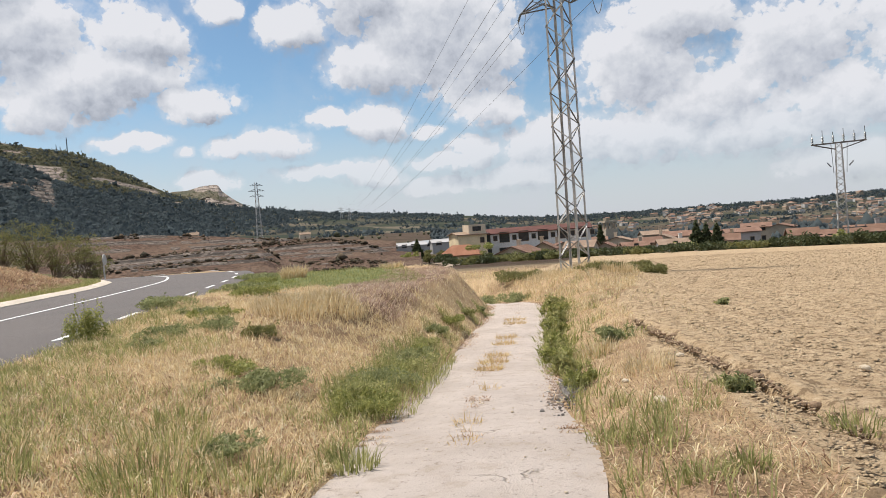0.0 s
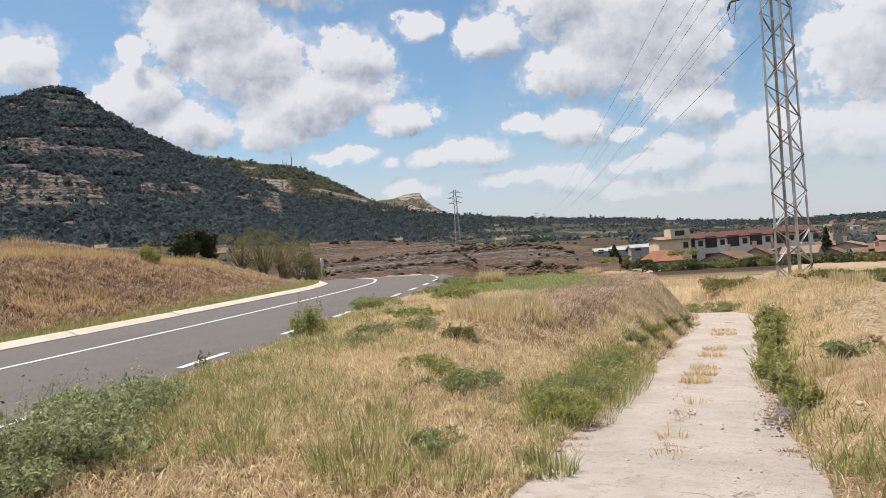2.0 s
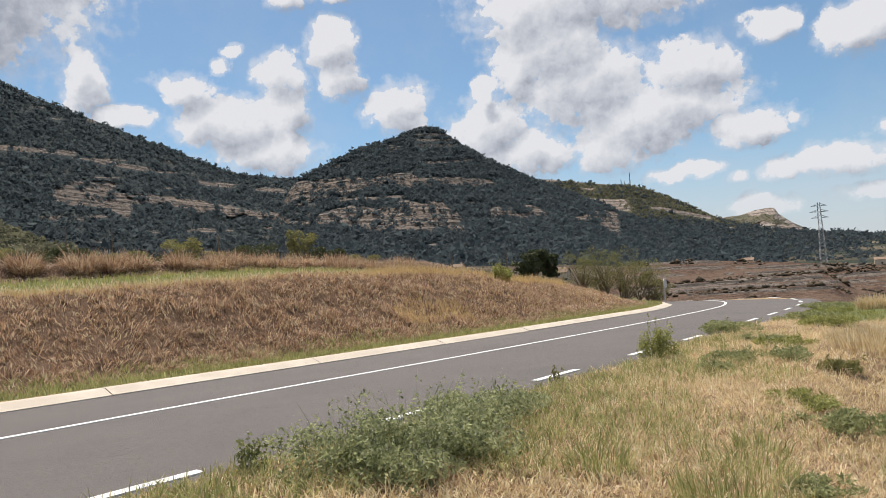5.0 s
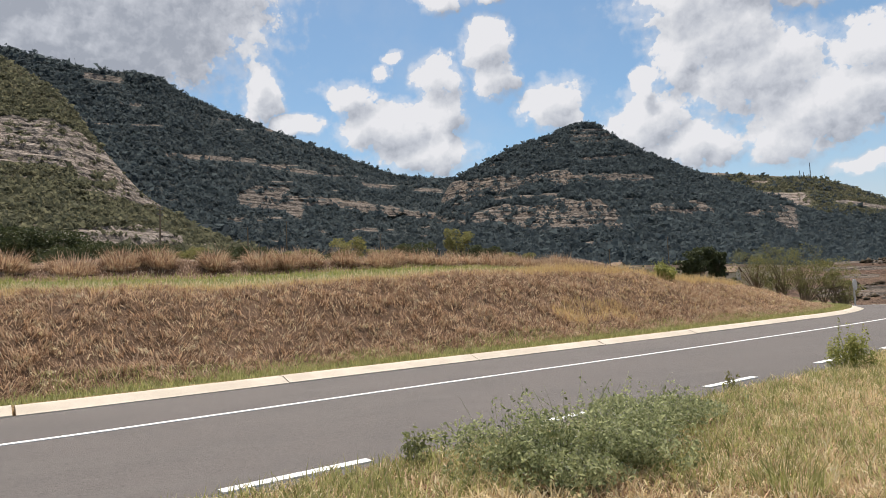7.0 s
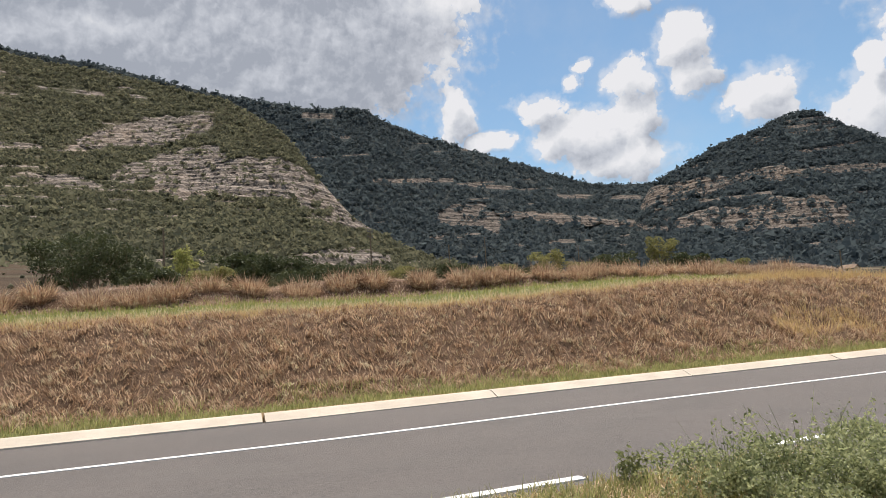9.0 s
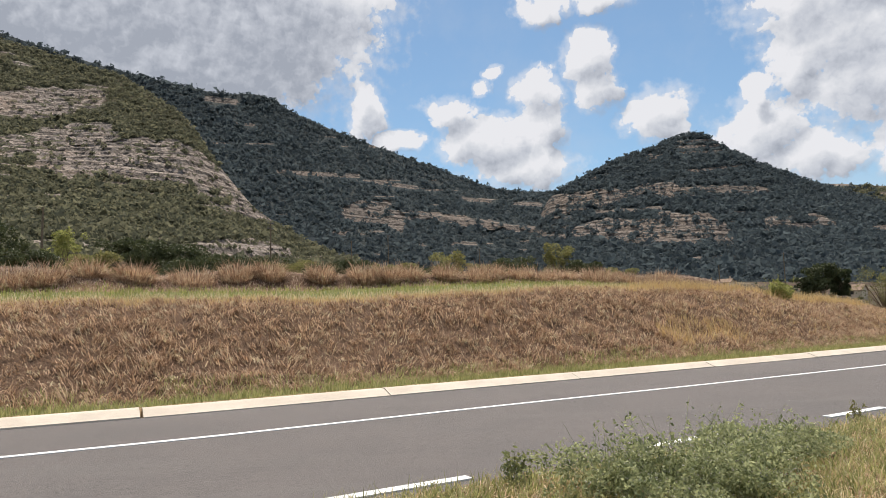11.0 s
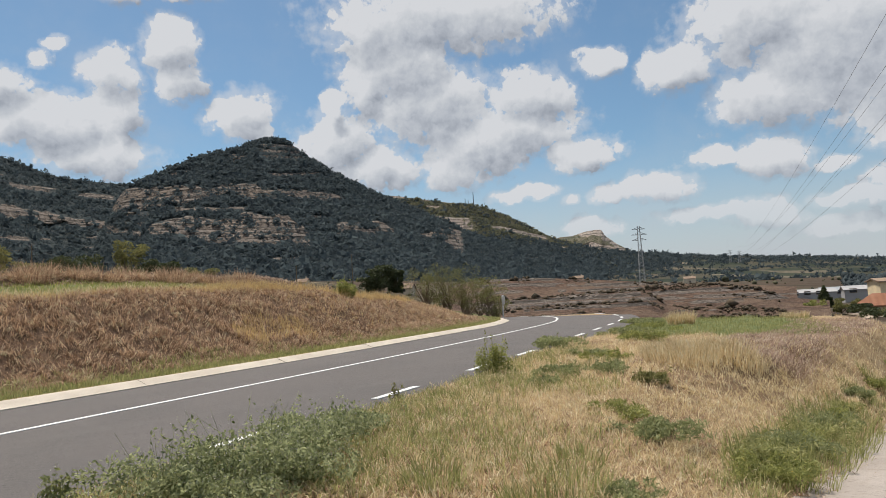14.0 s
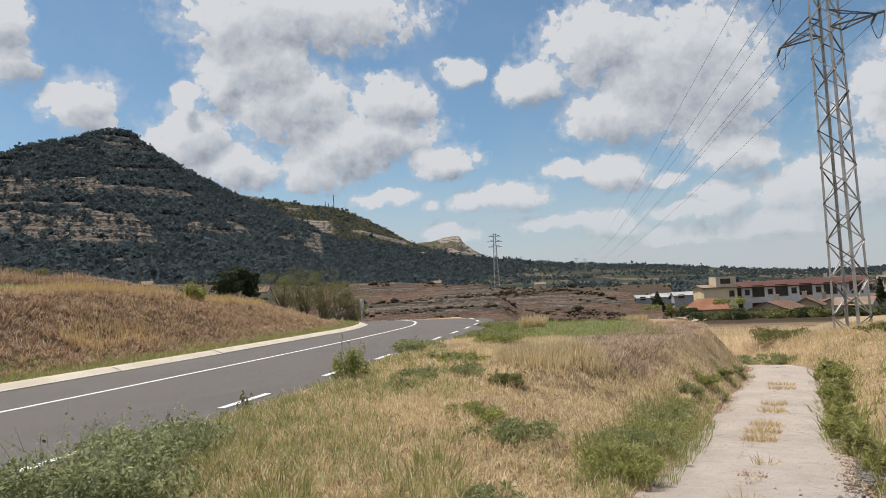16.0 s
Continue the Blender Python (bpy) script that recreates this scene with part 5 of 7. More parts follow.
def make_far_bank():
    """The mown bank across the road, with its fringe, the green strip and the tussocks of the second ridge."""
    rs = np.random.RandomState(520)

    def sample(n, l0, l1, s0=-20.0, s1=37.0, power=1.0):
        s = s0 + (s1 - s0) * rs.uniform(0, 1, n) ** power
        rx, tx, ty = (np.interp(s, ROAD[:, 1], c) for c in (ROAD[:, 0], ROAD_T[:, 0], ROAD_T[:, 1]))
        o = -(kerb_offset(s) + 0.36 + rs.uniform(l0, l1, n))
        return rx + ty * o, s - tx * o

    x, y = sample(150000, 0.75, 5.3)
    x, y = tufted(x, y, 5, 0.05, 519)
    p, q = pick(x, y, lambda q: (q["left"] > 0.5) & (q["left"] < 5.4), 521)
    n = len(p)
    tuft = wave(q["x"], q["y"], 0.5, 67) * 0.6 + wave(q["x"], q["y"], 0.23, 68) * 0.5
    tall = (0.08 + 0.2 * rs.uniform(0, 1, n)) * (1 + 0.7 * np.clip(tuft, -0.8, 1))
    blades("mown_bank_grass", "mown withered brown grass lying on the road bank", p, tall, rs.uniform(0.010, 0.024, n), rs.uniform(0.6, 1.8, n), M_BROWN, 522, heading=1.9 + 2.6 * wave(q["x"], q["y"], 0.3, 69) + rs.normal(0, 0.9, n))
    x, y = sample(8000, 1.8, 5.6)
    p, q = pick(x, y, lambda q: ((q["left"] > 0.5) & (q["left"] < 5.6)) * smooth(0.0, 0.5, wave(q["x"], q["y"], 2.6, 64) - 0.2 + 0.6 * smooth(6, 20, q["y"])), 523)
    n = len(p)
    blades("golden_bank_grass", "golden grass in streaks on the road bank", p, rs.uniform(0.12, 0.3, n), rs.uniform(0.008, 0.016, n), rs.uniform(0.3, 1.2, n), M_GOLD, 524, heading=rs.normal(1.9, 0.9, n))
    x, y = sample(20000, 4.5, 5.9)
    p, q = pick(x, y, lambda q: (q["left"] > 4.5) & (q["left"] < 6.2), 525)
    n = len(p)
    blades("bank_top_grass", "upright golden grass along the top of the bank", p, rs.uniform(0.08, 0.2, n) * (1 + 1.9 * smooth(11, 15, q["ry"]) * smooth(31, 26, q["ry"])), rs.uniform(0.010, 0.02, n), rs.uniform(0.1, 0.7, n), M_GOLD, 526)
    x, y = sample(46000, 0.0, 1.5)
    p, q = pick(x, y, lambda q: ((q["left"] > 0.06) & (q["left"] < 1.6)) * smooth(-0.5, 0.3, wave(q["x"], q["y"], 1.2, 73) + 0.9 - 0.6 * q["left"]), 527)
    n = len(p)
    blades("kerbside_grass", "short green grass behind the kerb", p, rs.uniform(0.07, 0.2, n), rs.uniform(0.008, 0.016, n), rs.uniform(0.1, 1.0, n), M_GREEN, 528)
    x, y = sample(9000, 5.2, 6.6, -20, 24)
    p, q = pick(x, y, lambda q: (q["left"] > 5.0) & (q["left"] < 6.8), 533)
    n = len(p)
    blades("dry_strip_grass", "dry pale grass mixed into the strip above the bank", p, rs.uniform(0.12, 0.32, n), rs.uniform(0.010, 0.02, n), rs.uniform(0.1, 1.0, n), M_STRAW, 534)
    x, y = sample(15000, 5.8, 9.6, -20, 24)
    p, q = pick(x, y, lambda q: (q["left"] > 5.6) & (q["left"] < 9.8), 529)
    n = len(p)
    blades("green_strip_grass", "strip of green grass above the bank", p, rs.uniform(0.08, 0.22, n), rs.uniform(0.012, 0.022, n), rs.uniform(0.1, 0.9, n), M_LEAF, 530)
    x, y = sample(60000, 9.0, 14.5, -24, 30)
    p, q = pick(x, y, lambda q: (q["left"] > 8.8) & (q["left"] < 15), 531)
    n = len(p)
    blades("ridge_grass", "long brown tussock grass on a low ridge", p, rs.uniform(0.08, 0.24, n), rs.uniform(0.012, 0.026, n), rs.uniform(0.5, 1.7, n), M_PURPLE, 532)


def make_field_edge():
    """Dry grass and green weeds between the track and the plough land, and on the mound under the pylon."""
    rs = np.random.RandomState(540)
    x, y = fan(42000, -13, 24, 3.4, 34, 541)
    x, y = tufted(x, y, 10, 0.06, 540)
    p, q = pick(x, y, lambda q: ((q["dn"] > 0.03) & (q["plough"] < 0.45)) * (0.45 + 0.55 * smooth(9, 14, q["y"])) + 0.10 * ((q["plough"] >= 0.45) & (q["x"] < 1.2)), 542)
    n = len(p)
    blades("field_edge_grass", "dry yellow grass along the field's edge", p, rs.uniform(0.05, 0.17, n) * (1 + 0.5 * smooth(11, 20, q["y"])), rs.uniform(0.005, 0.012, n) * (1 + smooth(9, 20, q["y"])), rs.uniform(0.4, 1.6, n), M_STRAW, 543)
    x, y = fan(30000, -13, 24, 3.4, 30, 561)
    p, q = pick(x, y, lambda q: (q["dn"] > 0.03) & (q["plough"] < 0.45) & (q["x"] < 4), 562)
    n = len(p)
    blades("field_edge_litter", "flattened brown grass along the field's edge", p, rs.uniform(0.05, 0.16, n), rs.uniform(0.005, 0.012, n), rs.uniform(0.8, 1.8, n), M_BROWN, 563)
    x, y = fan(17000, -13, 22, 3.6, 30, 544)
    x, y = tufted(x, y, 14, 0.06, 539)
    p, q = pick(x, y, lambda q: ((q["dn"] > 0.03) & (q["plough"] < 0.4)) * smooth(0.1, 0.5, wave(q["x"], q["y"], 1.1, 65) + 0.55 * smooth(0.9, 0.2, q["dn"])), 545)
    n = len(p)
    blades("field_edge_weeds", "green grass beside the farm track", p, rs.uniform(0.10, 0.32, n), rs.uniform(0.006, 0.014, n), rs.uniform(0.1, 0.8, n), M_GREEN, 546)
    x, y = fan(26000, -16, 4, 22, 46, 547)
    p, q = pick(x, y, lambda q: (q["dn"] > 0.03) * smooth(4.2, 1.6, np.hypot(q["x"] + 2.2, (q["y"] - 33.4) * 0.8)) + 0.22 * (q["dn"] > 0.03) * (q["plough"] < 0.5), 548)
    n = len(p)
    blades("mound_grass", "tall straw round the foot of the pylon", p, rs.uniform(0.15, 0.5, n), rs.uniform(0.012, 0.028, n), rs.uniform(0.1, 0.9, n), M_STRAW, 549)


make_verge()
make_far_bank()
make_field_edge()


# ---- pylons and wires ----
M_STEEL = speckled("galvanised_steel", (0.42, 0.42, 0.42), (0.55, 0.55, 0.54), (0.32, 0.31, 0.30), 3.0, 0.15, 0.5, spec=0.5)
M_STEEL.node_tree.nodes["Principled BSDF"].inputs["Metallic"].default_value = 0.45
M_DARKSTEEL = speckled("weathered_steel", (0.10, 0.10, 0.10), (0.17, 0.16, 0.155), None, 3.0, 0.15, 0.6)
M_WIRE = speckled("aluminium_cable", (0.12, 0.12, 0.125), (0.17, 0.17, 0.17), None, 9.0, 0.1, 0.5)
M_GLASSY = speckled("insulator_glass", (0.07, 0.075, 0.07), (0.12, 0.12, 0.11), None, 9.0, 0.1, 0.25, spec=0.5)


def bar(bm, a, b, w, angle_iron=False, thick=0.012):
    """A straight member from a to b: a square bar, or an angle section."""
    a, b = Vector(a), Vector(b)
    d = (b - a).normalized()
    s = d.cross(Vector((0, 0, 1)))
    s = s.normalized() if s.length > 1e-3 else Vector((1, 0, 0))
    u = s.cross(d).normalized()
    if angle_iron:
        sec = [(0, 0), (w, 0), (w, thick), (thick, thick), (thick, w), (0, w)]
    else:
        sec = [(-w / 2, -w / 2), (w / 2, -w / 2), (w / 2, w / 2), (-w / 2, w / 2)]
    r1 = [bm.verts.new(a + s * p + u * q) for p, q in sec]
    r2 = [bm.verts.new(b + s * p + u * q) for p, q in sec]
    k = len(sec)
    for i in range(k):
        bm.faces.new((r1[i], r1[(i + 1) % k], r2[(i + 1) % k], r2[i]))
    bm.faces.new(r1[::-1])
    bm.faces.new(r2)


def leg_section(bm, a, b, w, sx, sy, thick=0.014):
    """A corner leg of angle iron, its flanges along the two faces of the tower."""
    sec = [(0, 0), (-sx * w, 0), (-sx * w, -sy * thick), (-sx * thick, -sy * thick), (-sx * thick, -sy * w), (0, -sy * w)]
    if sx * sy < 0:
        sec = sec[::-1]
    r1 = [bm.verts.new((a[0] + p, a[1] + q, a[2])) for p, q in sec]
    r2 = [bm.verts.new((b[0] + p, b[1] + q, b[2])) for p, q in sec]
    for i in range(6):
        bm.faces.new((r1[i], r1[(i + 1) % 6], r2[(i + 1) % 6], r2[i]))
    bm.faces.new(r1[::-1])
    bm.faces.new(r2)


def insulator(bm, a, b, r, discs):
    """A string of discs between two points."""
    a, b = Vector(a), Vector(b)
    rot = (b - a).to_track_quat("Z", "Y").to_matrix().to_4x4()
    for k in range(discs):
        m = Matrix.Translation(a.lerp(b, (k + 0.5) / discs)) @ rot
        bmesh.ops.create_cone(bm, cap_ends=True, segments=8, radius1=r, radius2=r * 0.35, depth=(b - a).length / discs * 0.8, matrix=m)
    bar(bm, a, b, r * 0.4)


def lattice_tower(name, label, at, turn, height, base, top, panels, arms, leg_w=0.09, brace_w=0.055, each=True, mat=None, group=""):
    """A square lattice tower with zigzag bracing. arms: height, half length, of each cross-arm."""
    mat = mat or M_STEEL
    root = tagged(new(name), label, "pylon", group)
    root.matrix_world = pose(*at, 0, 0, turn)

    def half(z):
        return 0.5 * (base + (top - base) * min(1.0, z / height))
    corners = [(1, 1), (-1, 1), (-1, -1), (1, -1)]
    for sx, sy in corners:
        bm = bmesh.new()
        leg_section(bm, (sx * half(0), sy * half(0), -0.4), (sx * half(height), sy * half(height), height), leg_w, sx, sy)
        part("leg", bm, mat, root)
    zs = np.linspace(0.15, height - 0.1, panels + 1)
    for f in range(4):
        (ax, ay), (bx, by) = corners[f], corners[(f + 1) % 4]
        bm = None if each else bmesh.new()
        for k in range(panels):
            z0, z1 = zs[k], zs[k + 1]
            p, q = ((ax, ay), (bx, by)) if (k + f) % 2 else ((bx, by), (ax, ay))
            b2 = bmesh.new() if each else bm
            bar(b2, (p[0] * half(z0), p[1] * half(z0), z0), (q[0] * half(z1), q[1] * half(z1), z1), brace_w, each, 0.008)
            if each:
                part("brace", b2, mat if (k + f) % 3 else M_DARKSTEEL, root)
        if not each:
            part("bracing", bm, mat, root)
    tips = []
    for z, reach in arms:
        for s in (-1, 1):
            h = half(z)
            tip = (s * reach, 0, z)
            rods = [((s * h, -h, z), (s * h, h, z), brace_w), ((s * h, -h, z + 0.75), (s * h, h, z + 0.75), brace_w)]
            for sy in (-1, 1):
                rods += [((s * h, sy * h, z), tip, brace_w * 1.2), ((s * h, sy * h, z + 0.75), tip, brace_w),
                         ((s * h, sy * h, z), (s * (h + reach) / 2, sy * h * 0.5, z + 0.36), brace_w * 0.7)]
            bm = bmesh.new()
            for a, b, w in rods[2:3] if each else rods:
                bar(bm, a, b, w)
            arm = part("cross_arm", bm, M_DARKSTEEL, root)
            for a, b, w in rods[:2] + rods[3:] if each else ():
                bm = bmesh.new()
                bar(bm, a, b, w)
                part("strut", bm, M_DARKSTEEL, arm)
            tips.append(root.matrix_world @ Vector(tip))
    return root, tips


def wire(name, label, points, r, sag=0.0, n=40, mat=None, group="power lines"):
    """A hanging cable through two points."""
    a, b = Vector(points[0]), Vector(points[1])
    me_v, me_f = [], []
    side = (b - a).cross(Vector((0, 0, 1))).normalized()
    for i in range(n + 1):
        t = i / n
        c = a.lerp(b, t) - Vector((0, 0, 4 * sag * t * (1 - t)))
        for k in range(4):
            w = (side * math.cos(k * math.pi / 2) + Vector((0, 0, 1)) * math.sin(k * math.pi / 2)) * r
            me_v.append((c + w)[:])
    for i in range(n):
        for k in range(4):
            me_f.append((i * 4 + k, i * 4 + (k + 1) % 4, i * 4 + 4 + (k + 1) % 4, i * 4 + 4 + k))
    me = raw_mesh(name, np.array(me_v), np.array(me_f))
    me.materials.append(mat or M_WIRE)
    return tagged(new(name, me), label, "cable", group)


def loop(bm, a, b, drop, r, n=10):
    """A jumper cable that hangs between two points."""
    a, b = Vector(a), Vector(b)
    prev = a
    for i in range(1, n + 1):
        t = i / n
        c = a.lerp(b, t) - Vector((0, 0, drop * 4 * t * (1 - t)))
        bar(bm, prev, c, r)
        prev = c


def polar(az, r, z):
    return (r * math.sin(radians(az)), r * math.cos(radians(az)), z)


def make_power_line():
    px, py, pz = -2.5, 33.9, float(ground(-2.5, 33.9)[0]) - 0.15
    root, tips = lattice_tower("pylon", "grey galvanised lattice pylon on a grassy mound", (px, py, pz), -24.0, 21.3, 1.10, 0.80, 26, [(13.4, 2.1), (16.05, 2.1), (18.75, 2.1)], 0.10, 0.048)
    ahead = Vector(polar(-23.4, 620, 0)) - Vector((px, py, 0))
    ahead.normalize()
    behind = Vector((0.52, -0.85, 0.0))
    for tip in tips:
        far = Vector(polar(-23.4, 620, 31)) + (tip - Vector((px, py, tip.z))) * 1.3 + Vector((0, 0, (tip.z - 11) * 1.2))
        # strain insulators on both sides and the jumper loop below
        bm = bmesh.new()
        inv = root.matrix_world.inverted()
        e1, e2 = tip + ahead * 0.55 - Vector((0, 0, 0.22)), tip + behind * 0.55 - Vector((0, 0, 0.12))
        insulator(bm, inv @ (tip + ahead * 0.08), inv @ e1, 0.065, 5)
        insulator(bm, inv @ (tip + behind * 0.08), inv @ e2, 0.065, 5)
        part("insulator", bm, M_GLASSY, root)
        bm = bmesh.new()
        loop(bm, inv @ e1, inv @ e2, 0.85, 0.022)
        part("jumper", bm, M_WIRE, root)
        wire("power_line", "sagging overhead power cable towards the hills", (e1, far), 0.013, 11.0, 70)
        wire("power_line", "overhead power cable running past the camera", (e2, e2 + behind * 150 + Vector((0, 0, 3))), 0.013, 2.5, 40)
    # the far supports of other lines
    for az, r, z, turn, h in ((-30.1, 259, 3.3, 40, 20.6), (-23.4, 620, 18.0, 20, 11), (-22.75, 640, 18.0, 20, 10.5)):
        lattice_tower("pylon", "slim grey lattice pylon with three cross-arms far across the fields", polar(az, r, z), turn, h, 2.1, 0.8, 16, [(h - 5.2, 2.6), (h - 3.2, 2.9), (h - 1.2, 2.4)], 0.13, 0.075, False, None, "distant pylons")


def make_switch_pylon():
    """The pylon in front of the far town: one wide arm with upright insulators."""
    x, y, z = polar(15.45, 100, -5.2)
    root, _ = lattice_tower("pylon", "grey lattice pylon with a wide crossbar of upright insulators", (x, y, z), -12.0, 14.1, 1.35, 0.75, 17, [], 0.11, 0.07, False)
    bm = bmesh.new()
    for s in (-1, 1):
        bar(bm, (-3.0, s * 0.35, 14.0), (3.0, s * 0.35, 14.0), 0.13)
        for e in (-1, 1):
            bar(bm, (0.35 * e, s * 0.35, 13.2), (2.8 * e, s * 0.35, 13.95), 0.09)
    for k in range(7):
        bar(bm, (-3.0 + k, -0.35, 14.0), (-3.0 + k, 0.35, 14.0), 0.08)
    part("crossbar", bm, M_DARKSTEEL, root)
    for k in range(6):
        bm = bmesh.new()
        xx = -2.9 + k * 1.16
        insulator(bm, (xx, 0, 14.05), (xx, 0, 15.0), 0.17, 5)
        bar(bm, (xx, 0, 15.0), (xx, 0, 15.75 if k % 2 else 15.4), 0.07)
        part("insulator", bm, M_GLASSY, root)
    for dx in (-0.85, 0.95):
        bm = bmesh.new()
        bar(bm, (dx, 0, 14.0), (dx * 0.8, 0, 10.2), 0.06)
        insulator(bm, (dx * 1.1, 0, 11.0), (dx * 1.6, 0, 11.6), 0.12, 4)
        part("dropper", bm, M_WIRE, root)
    bm = bmesh.new()
    bar(bm, (-1.6, 0, 3.2), (2.6, 0, 3.2), 0.12)
    for xx in (-1.5, -0.9, 1.4, 2.4):
        insulator(bm, (xx, 0, 3.2), (xx, 0, 3.6), 0.14, 3)
    part("lower_bar", bm, M_DARKSTEEL, root)


make_power_line()
make_switch_pylon()


def wooden_pole(az, r, z, h, arms):
    root = tagged(new("utility_pole"), "thin weathered wooden utility pole among the fields", "utility pole", "utility poles")
    root.matrix_world = pose(*polar(az, r, z), 0, 0, 60 - az)
    bm = bmesh.new()
    bmesh.ops.create_cone(bm, cap_ends=True, segments=8, radius1=0.17, radius2=0.11, depth=h + 0.6, matrix=Matrix.Translation((0, 0, h / 2 - 0.3)))
    part("post", bm, M_TWIG, root)
    for k in range(arms):
        bm = bmesh.new()
        bar(bm, (-0.9, 0, h - 0.3 - 0.9 * k), (0.9, 0, h - 0.3 - 0.9 * k), 0.13)
        for s in (-0.8, 0.0, 0.8):
            insulator(bm, (s, 0, h - 0.25 - 0.9 * k), (s, 0, h + 0.1 - 0.9 * k), 0.09, 3)
        part("arm", bm, M_DARKSTEEL, root)


for az, r, arms, top in ((-111.4, 95, 0, 8.64), (-95.0, 115, 2, 8.05), (-88.4, 130, 0, 6.44), (-85.3, 190, 1, 6.87), (-77.6, 170, 2, 5.57), (-54.0, 200, 1, 4.1), (-58.6, 160, 0, 3.4)):
    zt = EYE + r * math.tan(radians(top))
    zb = float(wide_land(*np.array([polar(az, r, 0)[:2]]).T)[0])
    wooden_pole(az, r, zb, max(zt - zb, 4.0), arms)


def make_sign():
    x, y, _ = polar(-41.7, 42.0, 0)
    z = float(ground(x, y)[0])
    root = tagged(new("road_sign"), "small grey road sign on a steel post, seen from behind", "road sign")
    root.matrix_world = pose(x, y, z, 0, 0, 112)
    top = EYE + 42.0 * math.tan(radians(0.05)) - z
    bm = bmesh.new()
    bar(bm, (0, 0, -0.3), (0, 0, top), 0.07)
    part("post", bm, M_STEEL, root)
    bm = bmesh.new()
    bmesh.ops.create_cone(bm, cap_ends=True, segments=24, radius1=0.30, radius2=0.30, depth=0.03, matrix=pose(0, -0.06, top - 0.30, 90, 0, 0))
    part("plate", bm, M_STEEL, root, "round sign plate")
    for k in (0.18, 0.42):
        bm = bmesh.new()
        bar(bm, (-0.18, -0.04, top - k), (0.18, -0.04, top - k), 0.03)
        part("bracket", bm, M_DARKSTEEL, root)


make_sign()


def make_masts():
    for az, r, el0, el1 in ((-43.45, 1545, 7.6, 8.8), (-44.15, 1545, 7.6, 8.3), (-43.9, 1545, 7.6, 8.15)):
        z0, z1 = EYE + r * math.tan(radians(el0)), EYE + r * math.tan(radians(el1))
        root, _ = lattice_tower("radio_mast", "slender radio mast on the mountain's rim", polar(az, r, z0 - 3), 10, z1 - z0 + 3, 2.2, 0.7, 10, [], 0.35, 0.2, False, M_DARKSTEEL, "radio masts")


make_masts()


# ---- village ----
def plaster(name, c):
    return speckled(name, c, tuple(min(1, k * 1.18) for k in c), tuple(k * 0.72 for k in c), 0.35, 0.2, 0.9, 5.0)


M_WALLS = [plaster("cream_plaster", (0.60, 0.51, 0.39)), plaster("white_plaster", (0.74, 0.72, 0.68)), plaster("grey_render", (0.44, 0.41, 0.38)), plaster("ochre_plaster", (0.56, 0.44, 0.30)), plaster("stone_wall", (0.42, 0.36, 0.28))]
M_TOWN = [plaster("faded_cream_plaster", (0.40, 0.34, 0.27)), plaster("faded_white_plaster", (0.50, 0.48, 0.45)), plaster("faded_ochre_plaster", (0.38, 0.30, 0.22))]
M_YELLOWWALL = plaster("yellow_plaster", (0.74, 0.61, 0.40))


def tiles_build(a, b):
    def build(n, co):
        w = n.add("ShaderNodeTexWave", {"Vector": co, "Scale": 2.2, "Distortion": 0.6}, bands_direction="X").outputs["Fac"]
        big = n.noise(co, 0.5, 5.0)
        col = n.mix(n.step(big, 0.35, 0.65), a, b)
        return n.mix(n.math("MULTIPLY", w, 0.35), col, tuple(k * 0.55 for k in a)), w, 0.5
    return build


M_ROOFS = [material("clay_roof_tiles", tiles_build((0.20, 0.115, 0.08), (0.27, 0.165, 0.12))), material("brown_roof_tiles", tiles_build((0.19, 0.11, 0.075), (0.25, 0.155, 0.11))), material("pale_roof_tiles", tiles_build((0.27, 0.19, 0.135), (0.35, 0.26, 0.19)))]
M_REDROOF = material("dark_red_roof_tiles", tiles_build((0.105, 0.045, 0.036), (0.15, 0.065, 0.05)))
M_ORANGEROOF = material("orange_roof_tiles", tiles_build((0.28, 0.125, 0.07), (0.34, 0.165, 0.10)))
M_SHED = speckled("sheet_roof", (0.27, 0.29, 0.31), (0.36, 0.38, 0.39), None, 0.2, 0.1, 0.6)
M_WHITE = speckled("white_sheet_wall", (0.34, 0.335, 0.33), (0.42, 0.41, 0.40), None, 0.2, 0.1, 0.7)
M_PANE = speckled("window_glass", (0.02, 0.024, 0.03), (0.045, 0.05, 0.055), None, 0.8, 0.0, 0.12, spec=0.6)
M_FRAME = speckled("window_frames", (0.20, 0.14, 0.09), (0.27, 0.2, 0.13), None, 3.0, 0.1, 0.6)


def block(bm, x0, x1, y0, y1, z0, z1):
    m = Matrix.Translation(((x0 + x1) / 2, (y0 + y1) / 2, (z0 + z1) / 2)) @ Matrix.Diagonal((x1 - x0, y1 - y0, z1 - z0, 1))
    return bmesh.ops.create_cube(bm, size=1.0, matrix=m)


